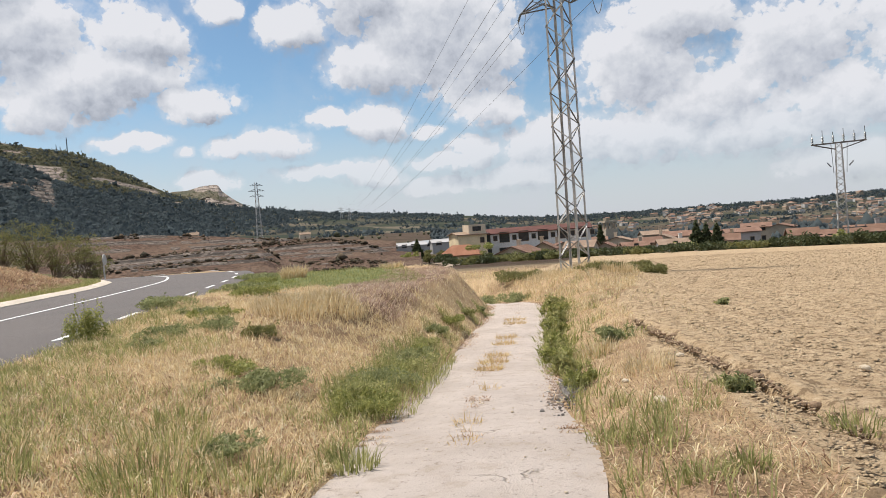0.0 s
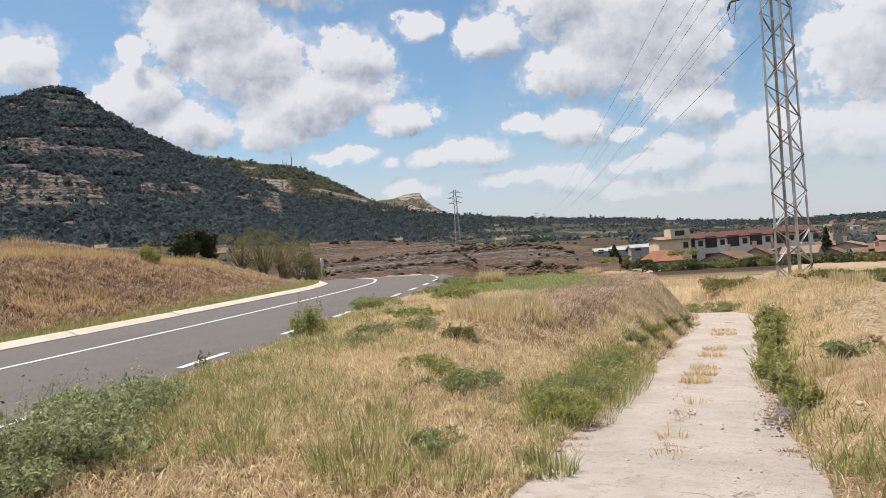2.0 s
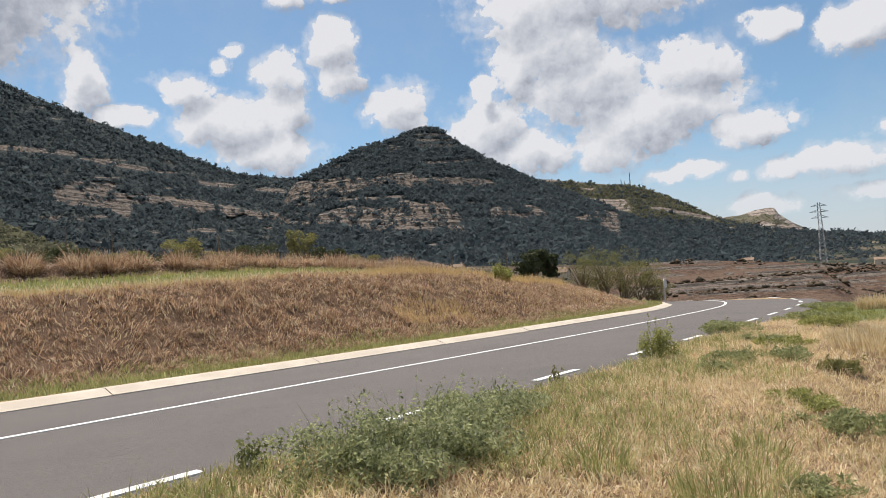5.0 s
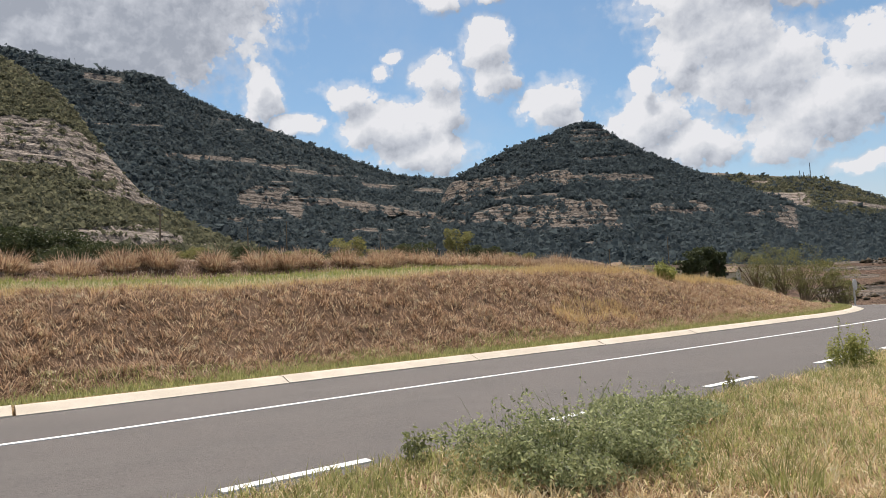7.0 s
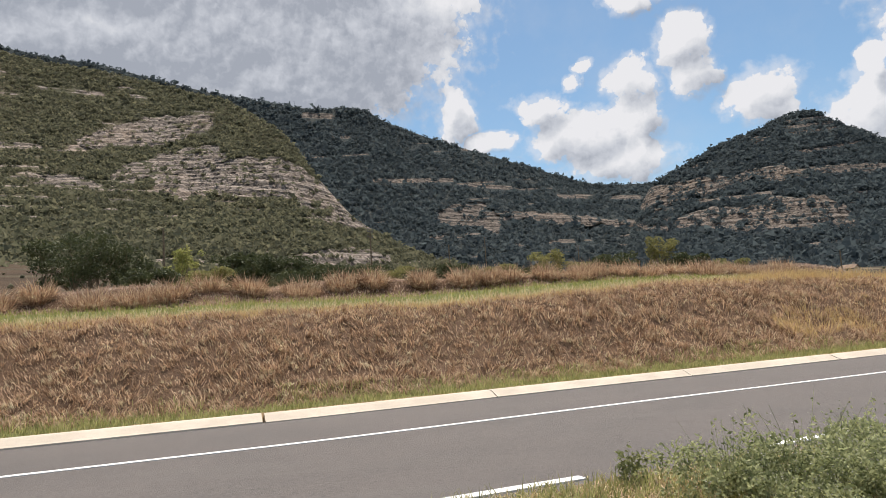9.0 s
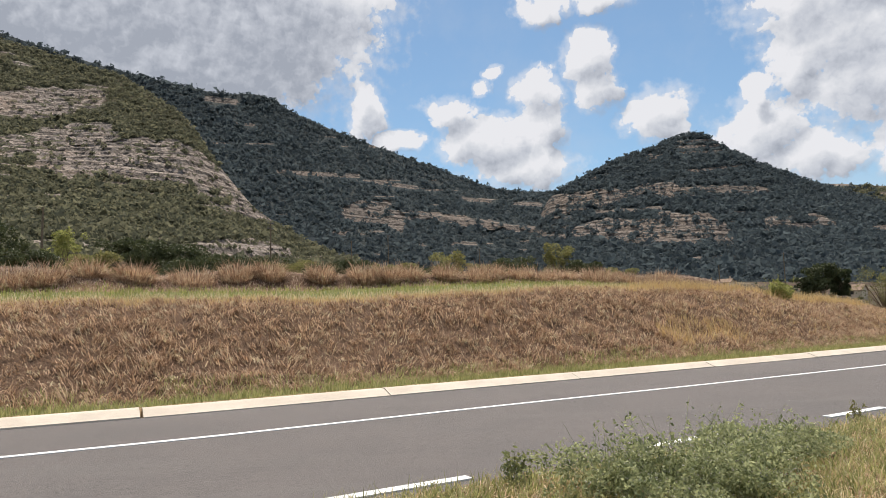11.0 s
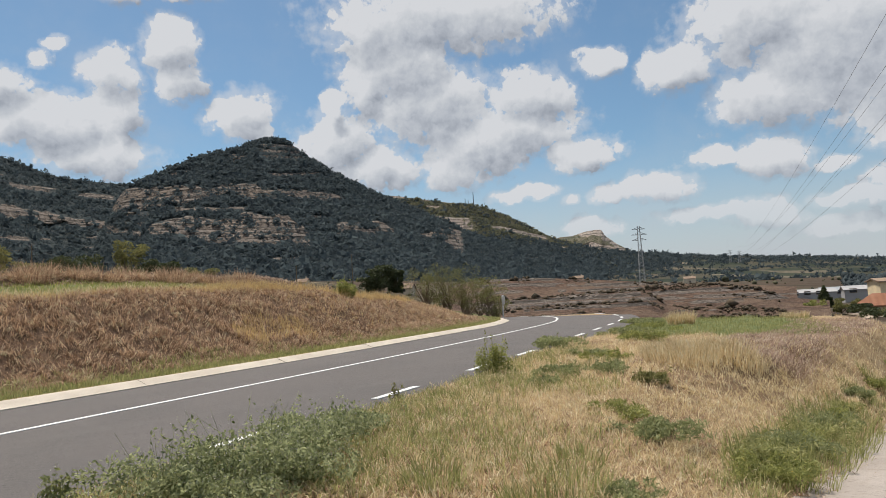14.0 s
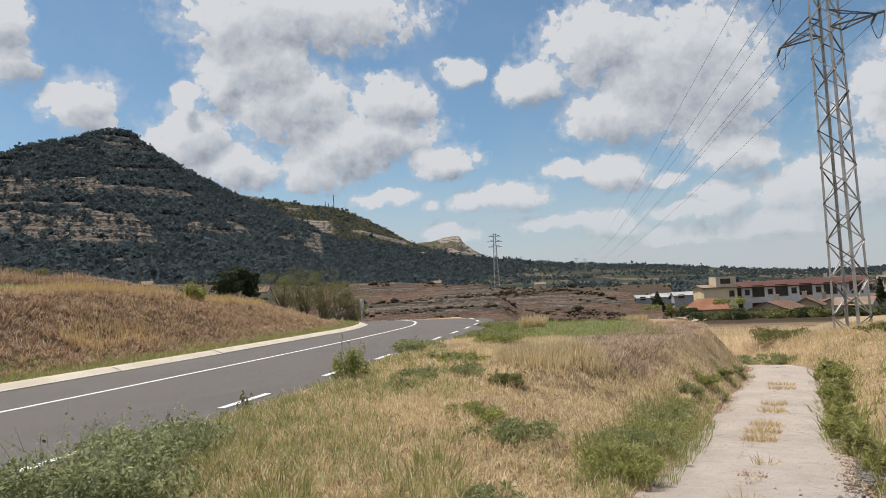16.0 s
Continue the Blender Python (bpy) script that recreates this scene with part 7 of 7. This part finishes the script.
    # tall grass clumps
    for k, (x, y, w, h, n, mat) in enumerate([(-2.95, 3.5, 0.7, 0.32, 420, M_GREEN), (-3.4, 4.3, 0.7, 0.24, 320, M_GREEN), (-2.5, 3.9, 0.6, 0.24, 300, M_GREEN), (-3.9, 3.3, 0.5, 0.28, 260, M_GREEN), (-3.8, 5.0, 0.45, 0.22, 200, M_GREEN), (-2.0, 4.5, 0.35, 0.25, 250, M_GREEN), (-5.8, 10.8, 1.2, 0.42, 700, M_STRAW),
                                              (-6.3, 12.0, 1.5, 0.42, 700, M_STRAW), (-5.4, 11.8, 1.1, 0.40, 500, M_STRAW), (-12.3, 23.5, 0.9, 0.6, 700, M_STRAW), (-9.6, 27.0, 1.0, 0.35, 400, M_STRAW), (-1.6, 32.2, 1.6, 0.6, 900, M_STRAW), (-0.4, 27.5, 1.2, 0.45, 500, M_STRAW), (0.15, 8.2, 0.6, 0.28, 160, M_STRAW), (-0.55, 10.5, 0.7, 0.3, 200, M_STRAW)]):
        clump(x, y, w, h, n, mat, "tall green grass clump in the verge" if mat is M_GREEN else "tall clump of golden straw", 740 + k, width=0.006 + 0.0006 * y)
    # grass growing through the middle of the track
    for k, (x, y, w, n) in enumerate([(-2.15, 10.2, 0.35, 300), (-2.25, 11.0, 0.4, 350), (-2.35, 11.8, 0.35, 260), (-2.5, 13.5, 0.4, 300), (-2.65, 14.6, 0.4, 260), (-2.95, 17.6, 0.5, 300), (-3.1, 18.6, 0.5, 260), (-1.5, 6.0, 0.22, 60), (-1.75, 8.2, 0.2, 60), (-1.35, 5.2, 0.2, 40)]):
        clump(x, y, w * 1.15, 0.20, int(n * 1.3), M_GOLD, "yellow grass in the middle of the track", 770 + k, lean=1.0, width=0.009, group="track grass")
    # mounded tussocks along the low ridge beyond the green strip
    rs = random.Random(17)
    for k in range(30):
        x, y = beside(-12 + k * 1.12 + rs.uniform(-0.4, 0.4), 9.9 + rs.uniform(-0.3, 0.5))
        clump(x, y, rs.uniform(0.7, 1.2), rs.uniform(0.55, 0.8), 900, M_BROWN, "mounded tussock of withered brown grass", 960 + 2 * k, "tussock", 0.018, 1.7, "ridge tussocks")
    # on the far bank
    x, y = beside(19.95, 4.9)
    shrub(x, y, 1.05, 0.95, 2200, 0.045, M_LEAF, "rounded green broom bush on top of the bank", 790, "broom_bush", None, "bush", 8)
    for k, (s, o, w) in enumerate([(12.0, 2.3, 1.7), (13.2, 2.1, 1.5), (11.0, 2.0, 1.2)]):
        x, y = beside(s, o)
        clump(x, y, w * 0.8, 0.3, 420, M_GOLD, "yellowish grass patch on the bank", 795 + k, width=0.014, lean=0.8)


def tree(x, y, w, h, mat, label, seed, leaves=2600, size=0.07, trunk=0.09, bare=0.25, name="tree", group="", z=None, lobes=16, stems=3):
    """Tapered trunks with limbs that carry a crown of many small leaves with gaps."""
    rs = np.random.RandomState(seed)
    root = tagged(new(name), label, "tree", group)
    root.location = (x, y, float(ground(x, y)[0]) if z is None else z)
    lob = []
    for k in range(lobes):
        a, q = rs.uniform(0, 6.28), np.sqrt(rs.uniform(0, 1)) * 0.5 * w
        zz = h * (bare + (1 - bare) * rs.uniform(0.12, 0.92))
        shrink = 1.0 - 0.45 * abs(zz / h - 0.55)
        lob.append((q * math.cos(a) * shrink, q * math.sin(a) * shrink, zz, w * rs.uniform(0.10, 0.2), w * rs.uniform(0.10, 0.2), h * rs.uniform(0.07, 0.14)))
    bm = bmesh.new()
    for s in range(stems):
        lean = Vector((rs.normal(0, 0.12) * w, rs.normal(0, 0.12) * w, 0))
        fork = Vector((0, 0, h * bare)) + lean
        bar_taper(bm, Vector((lean.x * 0.3, lean.y * 0.3, -0.2)), fork, trunk, trunk * 0.7, 7)
        for a, b, c, *_ in lob[s::stems]:
            mid = fork.lerp(Vector((a, b, c)), 0.55) + Vector((0, 0, 0.06 * h))
            bar_taper(bm, fork, mid, trunk * 0.5, trunk * 0.25)
            bar_taper(bm, mid, Vector((a, b, c)), trunk * 0.25, trunk * 0.08)
    part("trunk", bm, M_TWIG, root)
    v, f = leaf_cloud(rs, lob, leaves, size)
    mesh_part("crown", v, f, mat, root)
    return root


def conifer(x, y, z, w, h, mat, label, seed, size=0.12, group=""):
    rs = np.random.RandomState(seed)
    root = tagged(new("conifer"), label, "tree", group)
    root.location = (x, y, z)
    bm = bmesh.new()
    bar_taper(bm, Vector((0, 0, -0.3)), Vector((0, 0, h * 0.95)), 0.04 * h, 0.008 * h, 7)
    part("trunk", bm, M_TWIG, root)
    lob = []
    for k in range(26):
        t = k / 26
        a, q = k * 2.4, 0.5 * w * (1 - t) * 0.75
        lob.append((q * math.cos(a), q * math.sin(a), h * (0.08 + 0.9 * t), w * 0.22 * (1.1 - t), w * 0.22 * (1.1 - t), h * 0.06))
    v, f = leaf_cloud(rs, lob, 2200, size)
    mesh_part("crown", v, f, mat, root)


def by_angle(az, r, el0, el1):
    """Foot and height of a thing seen between two elevations at a distance."""
    x, y, _ = polar(az, r, 0)
    return x, y, EYE + r * math.tan(radians(el0)), r * (math.tan(radians(el1)) - math.tan(radians(el0)))


def make_trees():
    # the three small trees behind the end of the bank
    for k, (az, r, el0, el1, w, mat) in enumerate([(-48.3, 47, -1.0, 2.75, 2.1, M_OLIVE), (-46.2, 48, -1.2, 3.1, 2.0, M_OLIVE), (-44.9, 47, -1.2, 2.9, 1.8, M_OLIVE), (-43.4, 46, -1.6, 1.7, 2.6, M_OLIVE), (-42.5, 46, -1.8, 0.9, 1.6, M_OLIVE)]):
        x, y, z, h = by_angle(az, r, el0, el1)
        base = min(z, float(ground(x, y)[0]))
        tree(x, y, w * 1.25, z + h - base, M_TREE, "small thin-crowned tree behind the end of the bank", 800 + k, 3000, 0.045, 0.065, 0.22 if k < 3 else 0.06, group="roadside trees", lobes=30, stems=4, z=base)
    # hedge and trees beyond the ridge
    rows = [(-116.5, 70, 4.5, 8.5, 4.6, M_DARKLEAF, "dark spreading oak at the field's edge"), (-114.2, 74, 4.5, 7.4, 3.2, M_DARKLEAF, "dark spreading oak at the field's edge"), (-118.6, 76, 4.5, 8.2, 4.0, M_DARKLEAF, "dark spreading oak at the field's edge"),
            (-109.9, 78, 5.2, 7.0, 3.6, M_LEAF, "rounded green bush below the spur"), (-106.2, 66, 3.8, 6.6, 2.6, M_DARKLEAF, "dark hedge bush in the field"), (-104.4, 64, 3.6, 6.4, 2.8, M_DARKLEAF, "dark hedge bush in the field"), (-102.2, 66, 3.6, 6.3, 3.2, M_DARKLEAF, "dark hedge bush in the field"),
            (-99.8, 64, 3.4, 5.6, 2.8, M_DARKLEAF, "dark hedge bush in the field"), (-97.6, 66, 3.4, 5.3, 2.6, M_DARKLEAF, "dark hedge bush in the field"), (-95.0, 62, 3.4, 5.1, 2.8, M_DARKLEAF, "dark hedge bush in the field"), (-92.0, 66, 3.3, 4.9, 3.0, M_OLIVE, "olive-green hedge bush in the field"),
            (-88.6, 60, 3.2, 4.8, 2.6, M_DARKLEAF, "dark hedge bush in the field"), (-80.4, 56, 2.6, 5.3, 3.2, M_OLIVE, "pale olive bush behind the ridge"), (-74.8, 55, 2.6, 4.7, 2.8, M_DARKLEAF, "dark bush behind the ridge"), (-71.3, 62, 2.6, 5.8, 2.6, M_OLIVE, "yellowish young tree behind the ridge"),
            (-69.3, 60, 2.6, 4.2, 2.2, M_DARKLEAF, "dark bush behind the ridge"), (-84.2, 62, 2.8, 4.5, 2.8, M_OLIVE, "olive-green hedge bush in the field"), (-52.0, 190, 2.0, 3.3, 12, M_DARKLEAF, "large dark tree by a farm"), (-50.4, 200, 1.8, 2.6, 6, M_DARKLEAF, "large dark tree by a farm"), (-66, 130, 2.4, 3.6, 5, M_OLIVE, "olive-green hedge bush in the field")]
    rows += [(-112.6, 62, 3.6, 5.6, 3.0, M_DARKLEAF, "dark hedge bush in the field"), (-108.0, 60, 3.6, 5.4, 3.4, M_OLIVE, "olive-green hedge bush in the field"), (-100.9, 58, 3.4, 5.2, 3.6, M_DARKLEAF, "dark hedge bush in the field"), (-94.0, 58, 3.2, 4.7, 3.4, M_OLIVE, "olive-green hedge bush in the field"),
            (-90.4, 58, 3.1, 4.6, 3.0, M_DARKLEAF, "dark hedge bush in the field"), (-86.4, 58, 2.9, 4.4, 3.2, M_OLIVE, "olive-green hedge bush in the field"), (-82.2, 58, 2.8, 4.3, 2.6, M_DARKLEAF, "dark bush behind the ridge"), (-77.4, 58, 2.7, 4.4, 3.0, M_OLIVE, "pale olive bush behind the ridge")]
    for k, (az, r, el0, el1, w, mat, lab) in enumerate(rows):
        x, y, z, h = by_angle(az, r, el0, el1)
        base = min(z, land(az, r)) - 0.1
        tree(x, y, w * (0.8 if r > 150 else 1.5 if mat is M_DARKLEAF else 1.15), z + h - base, mat, lab, 820 + k, 5200 if mat is M_DARKLEAF else 3400, 0.0018 * r, 0.09, 0.08, group="hedge trees", z=base, lobes=34)
    # among the houses
    for k, (az, r, el0, el1, w) in enumerate([(-17.3, 132, -2.2, -0.55, 2.6), (5.4, 128, -3.0, -0.6, 3.2), (6.1, 130, -3.0, -0.7, 2.8), (6.9, 128, -3.0, -0.75, 2.4), (-2.0, 160, -2.2, -0.2, 2.0)]):
        x, y, z, h = by_angle(az, r, el0, el1)
        conifer(x, y, z, w, h, M_DARKLEAF, "dark conifer among the village houses", 850 + k, 0.28, "village conifers")
    rows = [(-12.0, 104, -3.4, -1.35, 4.6, M_LEAF), (-16.0, 118, -2.6, -1.5, 4, M_OLIVE), (-18.2, 112, -2.4, -1.55, 4.4, M_LEAF), (-14.6, 100, -3.0, -2.0, 4, M_DARKLEAF), (-10.4, 100, -3.4, -2.2, 4.4, M_DARKLEAF), (-6.5, 104, -3.4, -2.1, 4, M_OLIVE), (-3.5, 100, -3.4, -2.2, 4, M_DARKLEAF), (15.5, 88, -4.4, -1.9, 4.0, M_LEAF)]
    for k, (az, r, el0, el1, w, mat) in enumerate(rows):
        x, y, z, h = by_angle(az, r, el0, el1)
        base = min(z, land(az, r))
        tree(x, y, w, z + h - base, mat, "rounded tree at the edge of the village", 860 + k, 2000, 0.16, 0.1, 0.1, group="village trees", z=base)
    shrub(*polar(4.5, 92, 0)[:2], 3.6, 1.6, 1500, 0.14, M_GREEN, "bright yellow-green bush at the field's far edge", 880, "bush", None, "bush", 0, "", 12)
    # the hedge along the far edge of the plough land
    rs = random.Random(5)
    for k in range(40):
        az = -14 + k * 0.86 + rs.uniform(-0.2, 0.2)
        r = rs.uniform(80, 88)
        top = -2.55 + rs.uniform(-0.45, 0.45) + (0.2 if az > 8 else 0)
        x, y, z, h = by_angle(az, r, -4.4, top)
        shrub(x, y, rs.uniform(2.2, 3.6), max(1.1, (EYE + r * math.tan(radians(top))) - land(az, r)) * 1.15, 700, 0.16, rs.choice([M_DARKLEAF, M_TREE, M_DARKLEAF, M_DARKLEAF]), "scrubby hedge bush at the far edge of the field", 890 + k, "hedge_bush", None, "bush", 0, "field hedge", 9, land(az, r))
    # scattered scrub over the terraces and the valley floor
    g = np.random.RandomState(31)
    n = 1500
    az, r = g.uniform(-48, 22, n), 75 + 620 * g.uniform(0, 1, n) ** 1.3
    az[:450] = g.uniform(-122, -48, 450)
    r[:450] = 62 + 330 * g.uniform(0, 1, 450)
    x, y = r * np.sin(np.radians(az)), r * np.cos(np.radians(az))
    q = (wide_land(x, y) / 1.1) % 1.0
    keep = ((wave(x, y, 34, 91) + 0.5 * wave(x, y, 11, 92) > 0.35) | (az < -48) | (az > -14)) & ~((r < 92) & (az > -14))
    x, y, r = x[keep], y[keep], r[keep]
    clumps("valley_scrub", "scattered dark scrub over terraces and valley", np.stack([x, y, wide_land(x, y)], -1), 0.25 + r * 0.0016 * g.lognormal(0, 0.45, len(r)), g.uniform(0.7, 1.2, len(r)), M_FOREST_NEAR, 901, "scrub")


def make_valley_woods():
    """The belts of trees between the village and the far town."""
    g = np.random.RandomState(33)
    n = 9000
    az, r = g.uniform(-16, 24, n), 190 + 520 * g.uniform(0, 1, n) ** 1.2
    x, y = r * np.sin(np.radians(az)), r * np.cos(np.radians(az))
    keep = wave(x, y * 0.6, 55, 97) + 0.5 * wave(x, y, 17, 98) > -0.12
    x, y, r = x[keep], y[keep], r[keep]
    clumps("valley_woods", "belts of dark trees in the valley beyond the village", np.stack([x, y, wide_land(x, y)], -1), (0.6 + r * 0.0016) * g.lognormal(0, 0.4, len(r)), g.uniform(0.8, 1.4, len(r)), M_HAZY_FOREST, 34, shape=(OCT_V, OCT_F))


make_near_plants()
make_trees()
make_valley_woods()


# ---- stones and clods ----
M_CLOD = speckled("soil_clods", (0.42, 0.315, 0.195), (0.52, 0.40, 0.26), (0.32, 0.23, 0.14), 4.0, 0.6)
M_DARKCLOD = speckled("dark_soil_clods", (0.20, 0.135, 0.085), (0.30, 0.21, 0.135), (0.13, 0.085, 0.055), 4.0, 0.6)
M_STONE = speckled("pale_stone", (0.50, 0.42, 0.31), (0.60, 0.52, 0.40), (0.38, 0.31, 0.22), 5.0, 0.4)
M_GRAVEL = speckled("loose_gravel", (0.20, 0.185, 0.17), (0.30, 0.28, 0.26), (0.12, 0.11, 0.10), 6.0, 0.7)


def make_field_clods():
    x, y = fan(34000, -6, 22, 4.2, 62, 920, 1.3)
    p, q = pick(x, y, lambda q: q["plough"] > 0.6, 921)
    rs = np.random.RandomState(922)
    r = np.hypot(p[:, 0], p[:, 1])
    s = 0.011 * rs.lognormal(0, 0.5, len(p)) * (1 + 0.03 * r)
    p[:, 2] += 0.022
    clumps("soil_clods", "dry clods of ploughed soil", p, s, rs.uniform(0.25, 0.42, len(p)), M_CLOD, 923, "soil", (OCT_V, OCT_F), 0.1)
    # the deep furrow with its broken edge
    t = rs.uniform(0, 1, 1500)
    fy = 4.6 + 8.6 * t
    fx = np.interp(fy, [4.6, 5.2, 7, 8.4, 11.3, 13.2], [1.65, 1.55, 1.3, 0.95, 0.45, 0.15]) - 0.05 + 0.07 * wave(fy * 3, fy, 0.6, 15) + rs.normal(0, 0.035, 1500)
    z = ground(fx, fy)
    clumps("furrow_clods", "dark broken clods along a deep furrow", np.stack([fx, fy, z - 0.03], -1), 0.017 * rs.lognormal(0, 0.55, 1500) * (wave(fy, fx * 4, 0.35, 18) > -0.15), rs.uniform(0.4, 0.8, 1500), M_DARKCLOD, 924, "soil")


def make_stones():
    rs = random.Random(8)
    for k, (x, y, s) in enumerate([(0.21, 6.3, 0.065), (0.55, 8.8, 0.05), (2.2, 7.5, 0.05), (2.8, 6.2, 0.045), (-0.1, 7.4, 0.04), (3.4, 9.3, 0.05)]):
        bm = bmesh.new()
        bmesh.ops.create_icosphere(bm, subdivisions=2, radius=s)
        for v in bm.verts:
            v.co *= 1 + 0.22 * noise.noise(v.co * 14 + Vector((k * 3, 0, 0)))
            v.co.z *= 0.6
        ob = part("stone", bm, M_STONE)
        ob.matrix_world = pose(x, y, float(ground(x, y)[0]) + s * 0.35 + (0.04 if k > 1 else 0), 0, 0, rs.uniform(0, 90))
        tagged(ob, "pale rounded stone lying in the dry grass", "stone", "stones")
    g = np.random.RandomState(12)
    n = 1500
    x, y = g.normal(-0.80, 0.08, n), g.normal(8.0, 0.55, n)
    clumps("gravel_patch", "dark loose gravel at the track's broken edge", np.stack([x, y, ground(x, y) + 0.03], -1), 0.011 * g.lognormal(0, 0.35, n), g.uniform(0.5, 0.8, n), M_GRAVEL, 13, "gravel")
    n = 700
    k = g.randint(60, 150, n)
    x, y = TRACK[k, 0] + g.uniform(-0.85, 0.85, n), TRACK[k, 1] + g.uniform(-0.2, 0.2, n)
    clumps("track_grit", "fine grit scattered on the track", np.stack([x, y, ground(x, y) + 0.05], -1), 0.006 * g.lognormal(0, 0.5, n), g.uniform(0.5, 0.8, n), M_STONE, 14, "gravel")


def make_track_litter():
    """Dead grass lying along the middle and the edges of the track."""
    g = np.random.RandomState(41)
    n = 15000
    k = g.randint(int(0.27 * len(TRACK)), int(0.66 * len(TRACK)), n)
    lane_ = g.choice([0, 1, 2], n, p=[0.3, 0.4, 0.3])
    off = np.where(lane_ == 0, g.normal(0.02, 0.11, n), np.where(lane_ == 1, -TRACK_HALF + np.abs(g.normal(0, 0.11, n)), TRACK_HALF - np.abs(g.normal(0, 0.10, n))))
    x, y = TRACK[k, 0] + TRACK_T[k, 1] * off, TRACK[k, 1] - TRACK_T[k, 0] * off
    keep = wave(x * 2, y, 0.9, 42) > np.where(lane_ == 0, 0.05, -0.35)
    x, y, off, k = x[keep], y[keep], off[keep], k[keep]
    z = TRACK[k, 2] + 0.03 * (1 - (off / (TRACK_HALF + 0.05)) ** 2) + 0.004
    m = len(x)
    blades("track_litter", "dead grass and chaff lying on the track", np.stack([x, y, z], -1), g.uniform(0.03, 0.10, m), g.uniform(0.004, 0.008, m), g.uniform(1.2, 1.75, m), M_BROWN, 43)


make_field_clods()
make_stones()
make_track_litter()
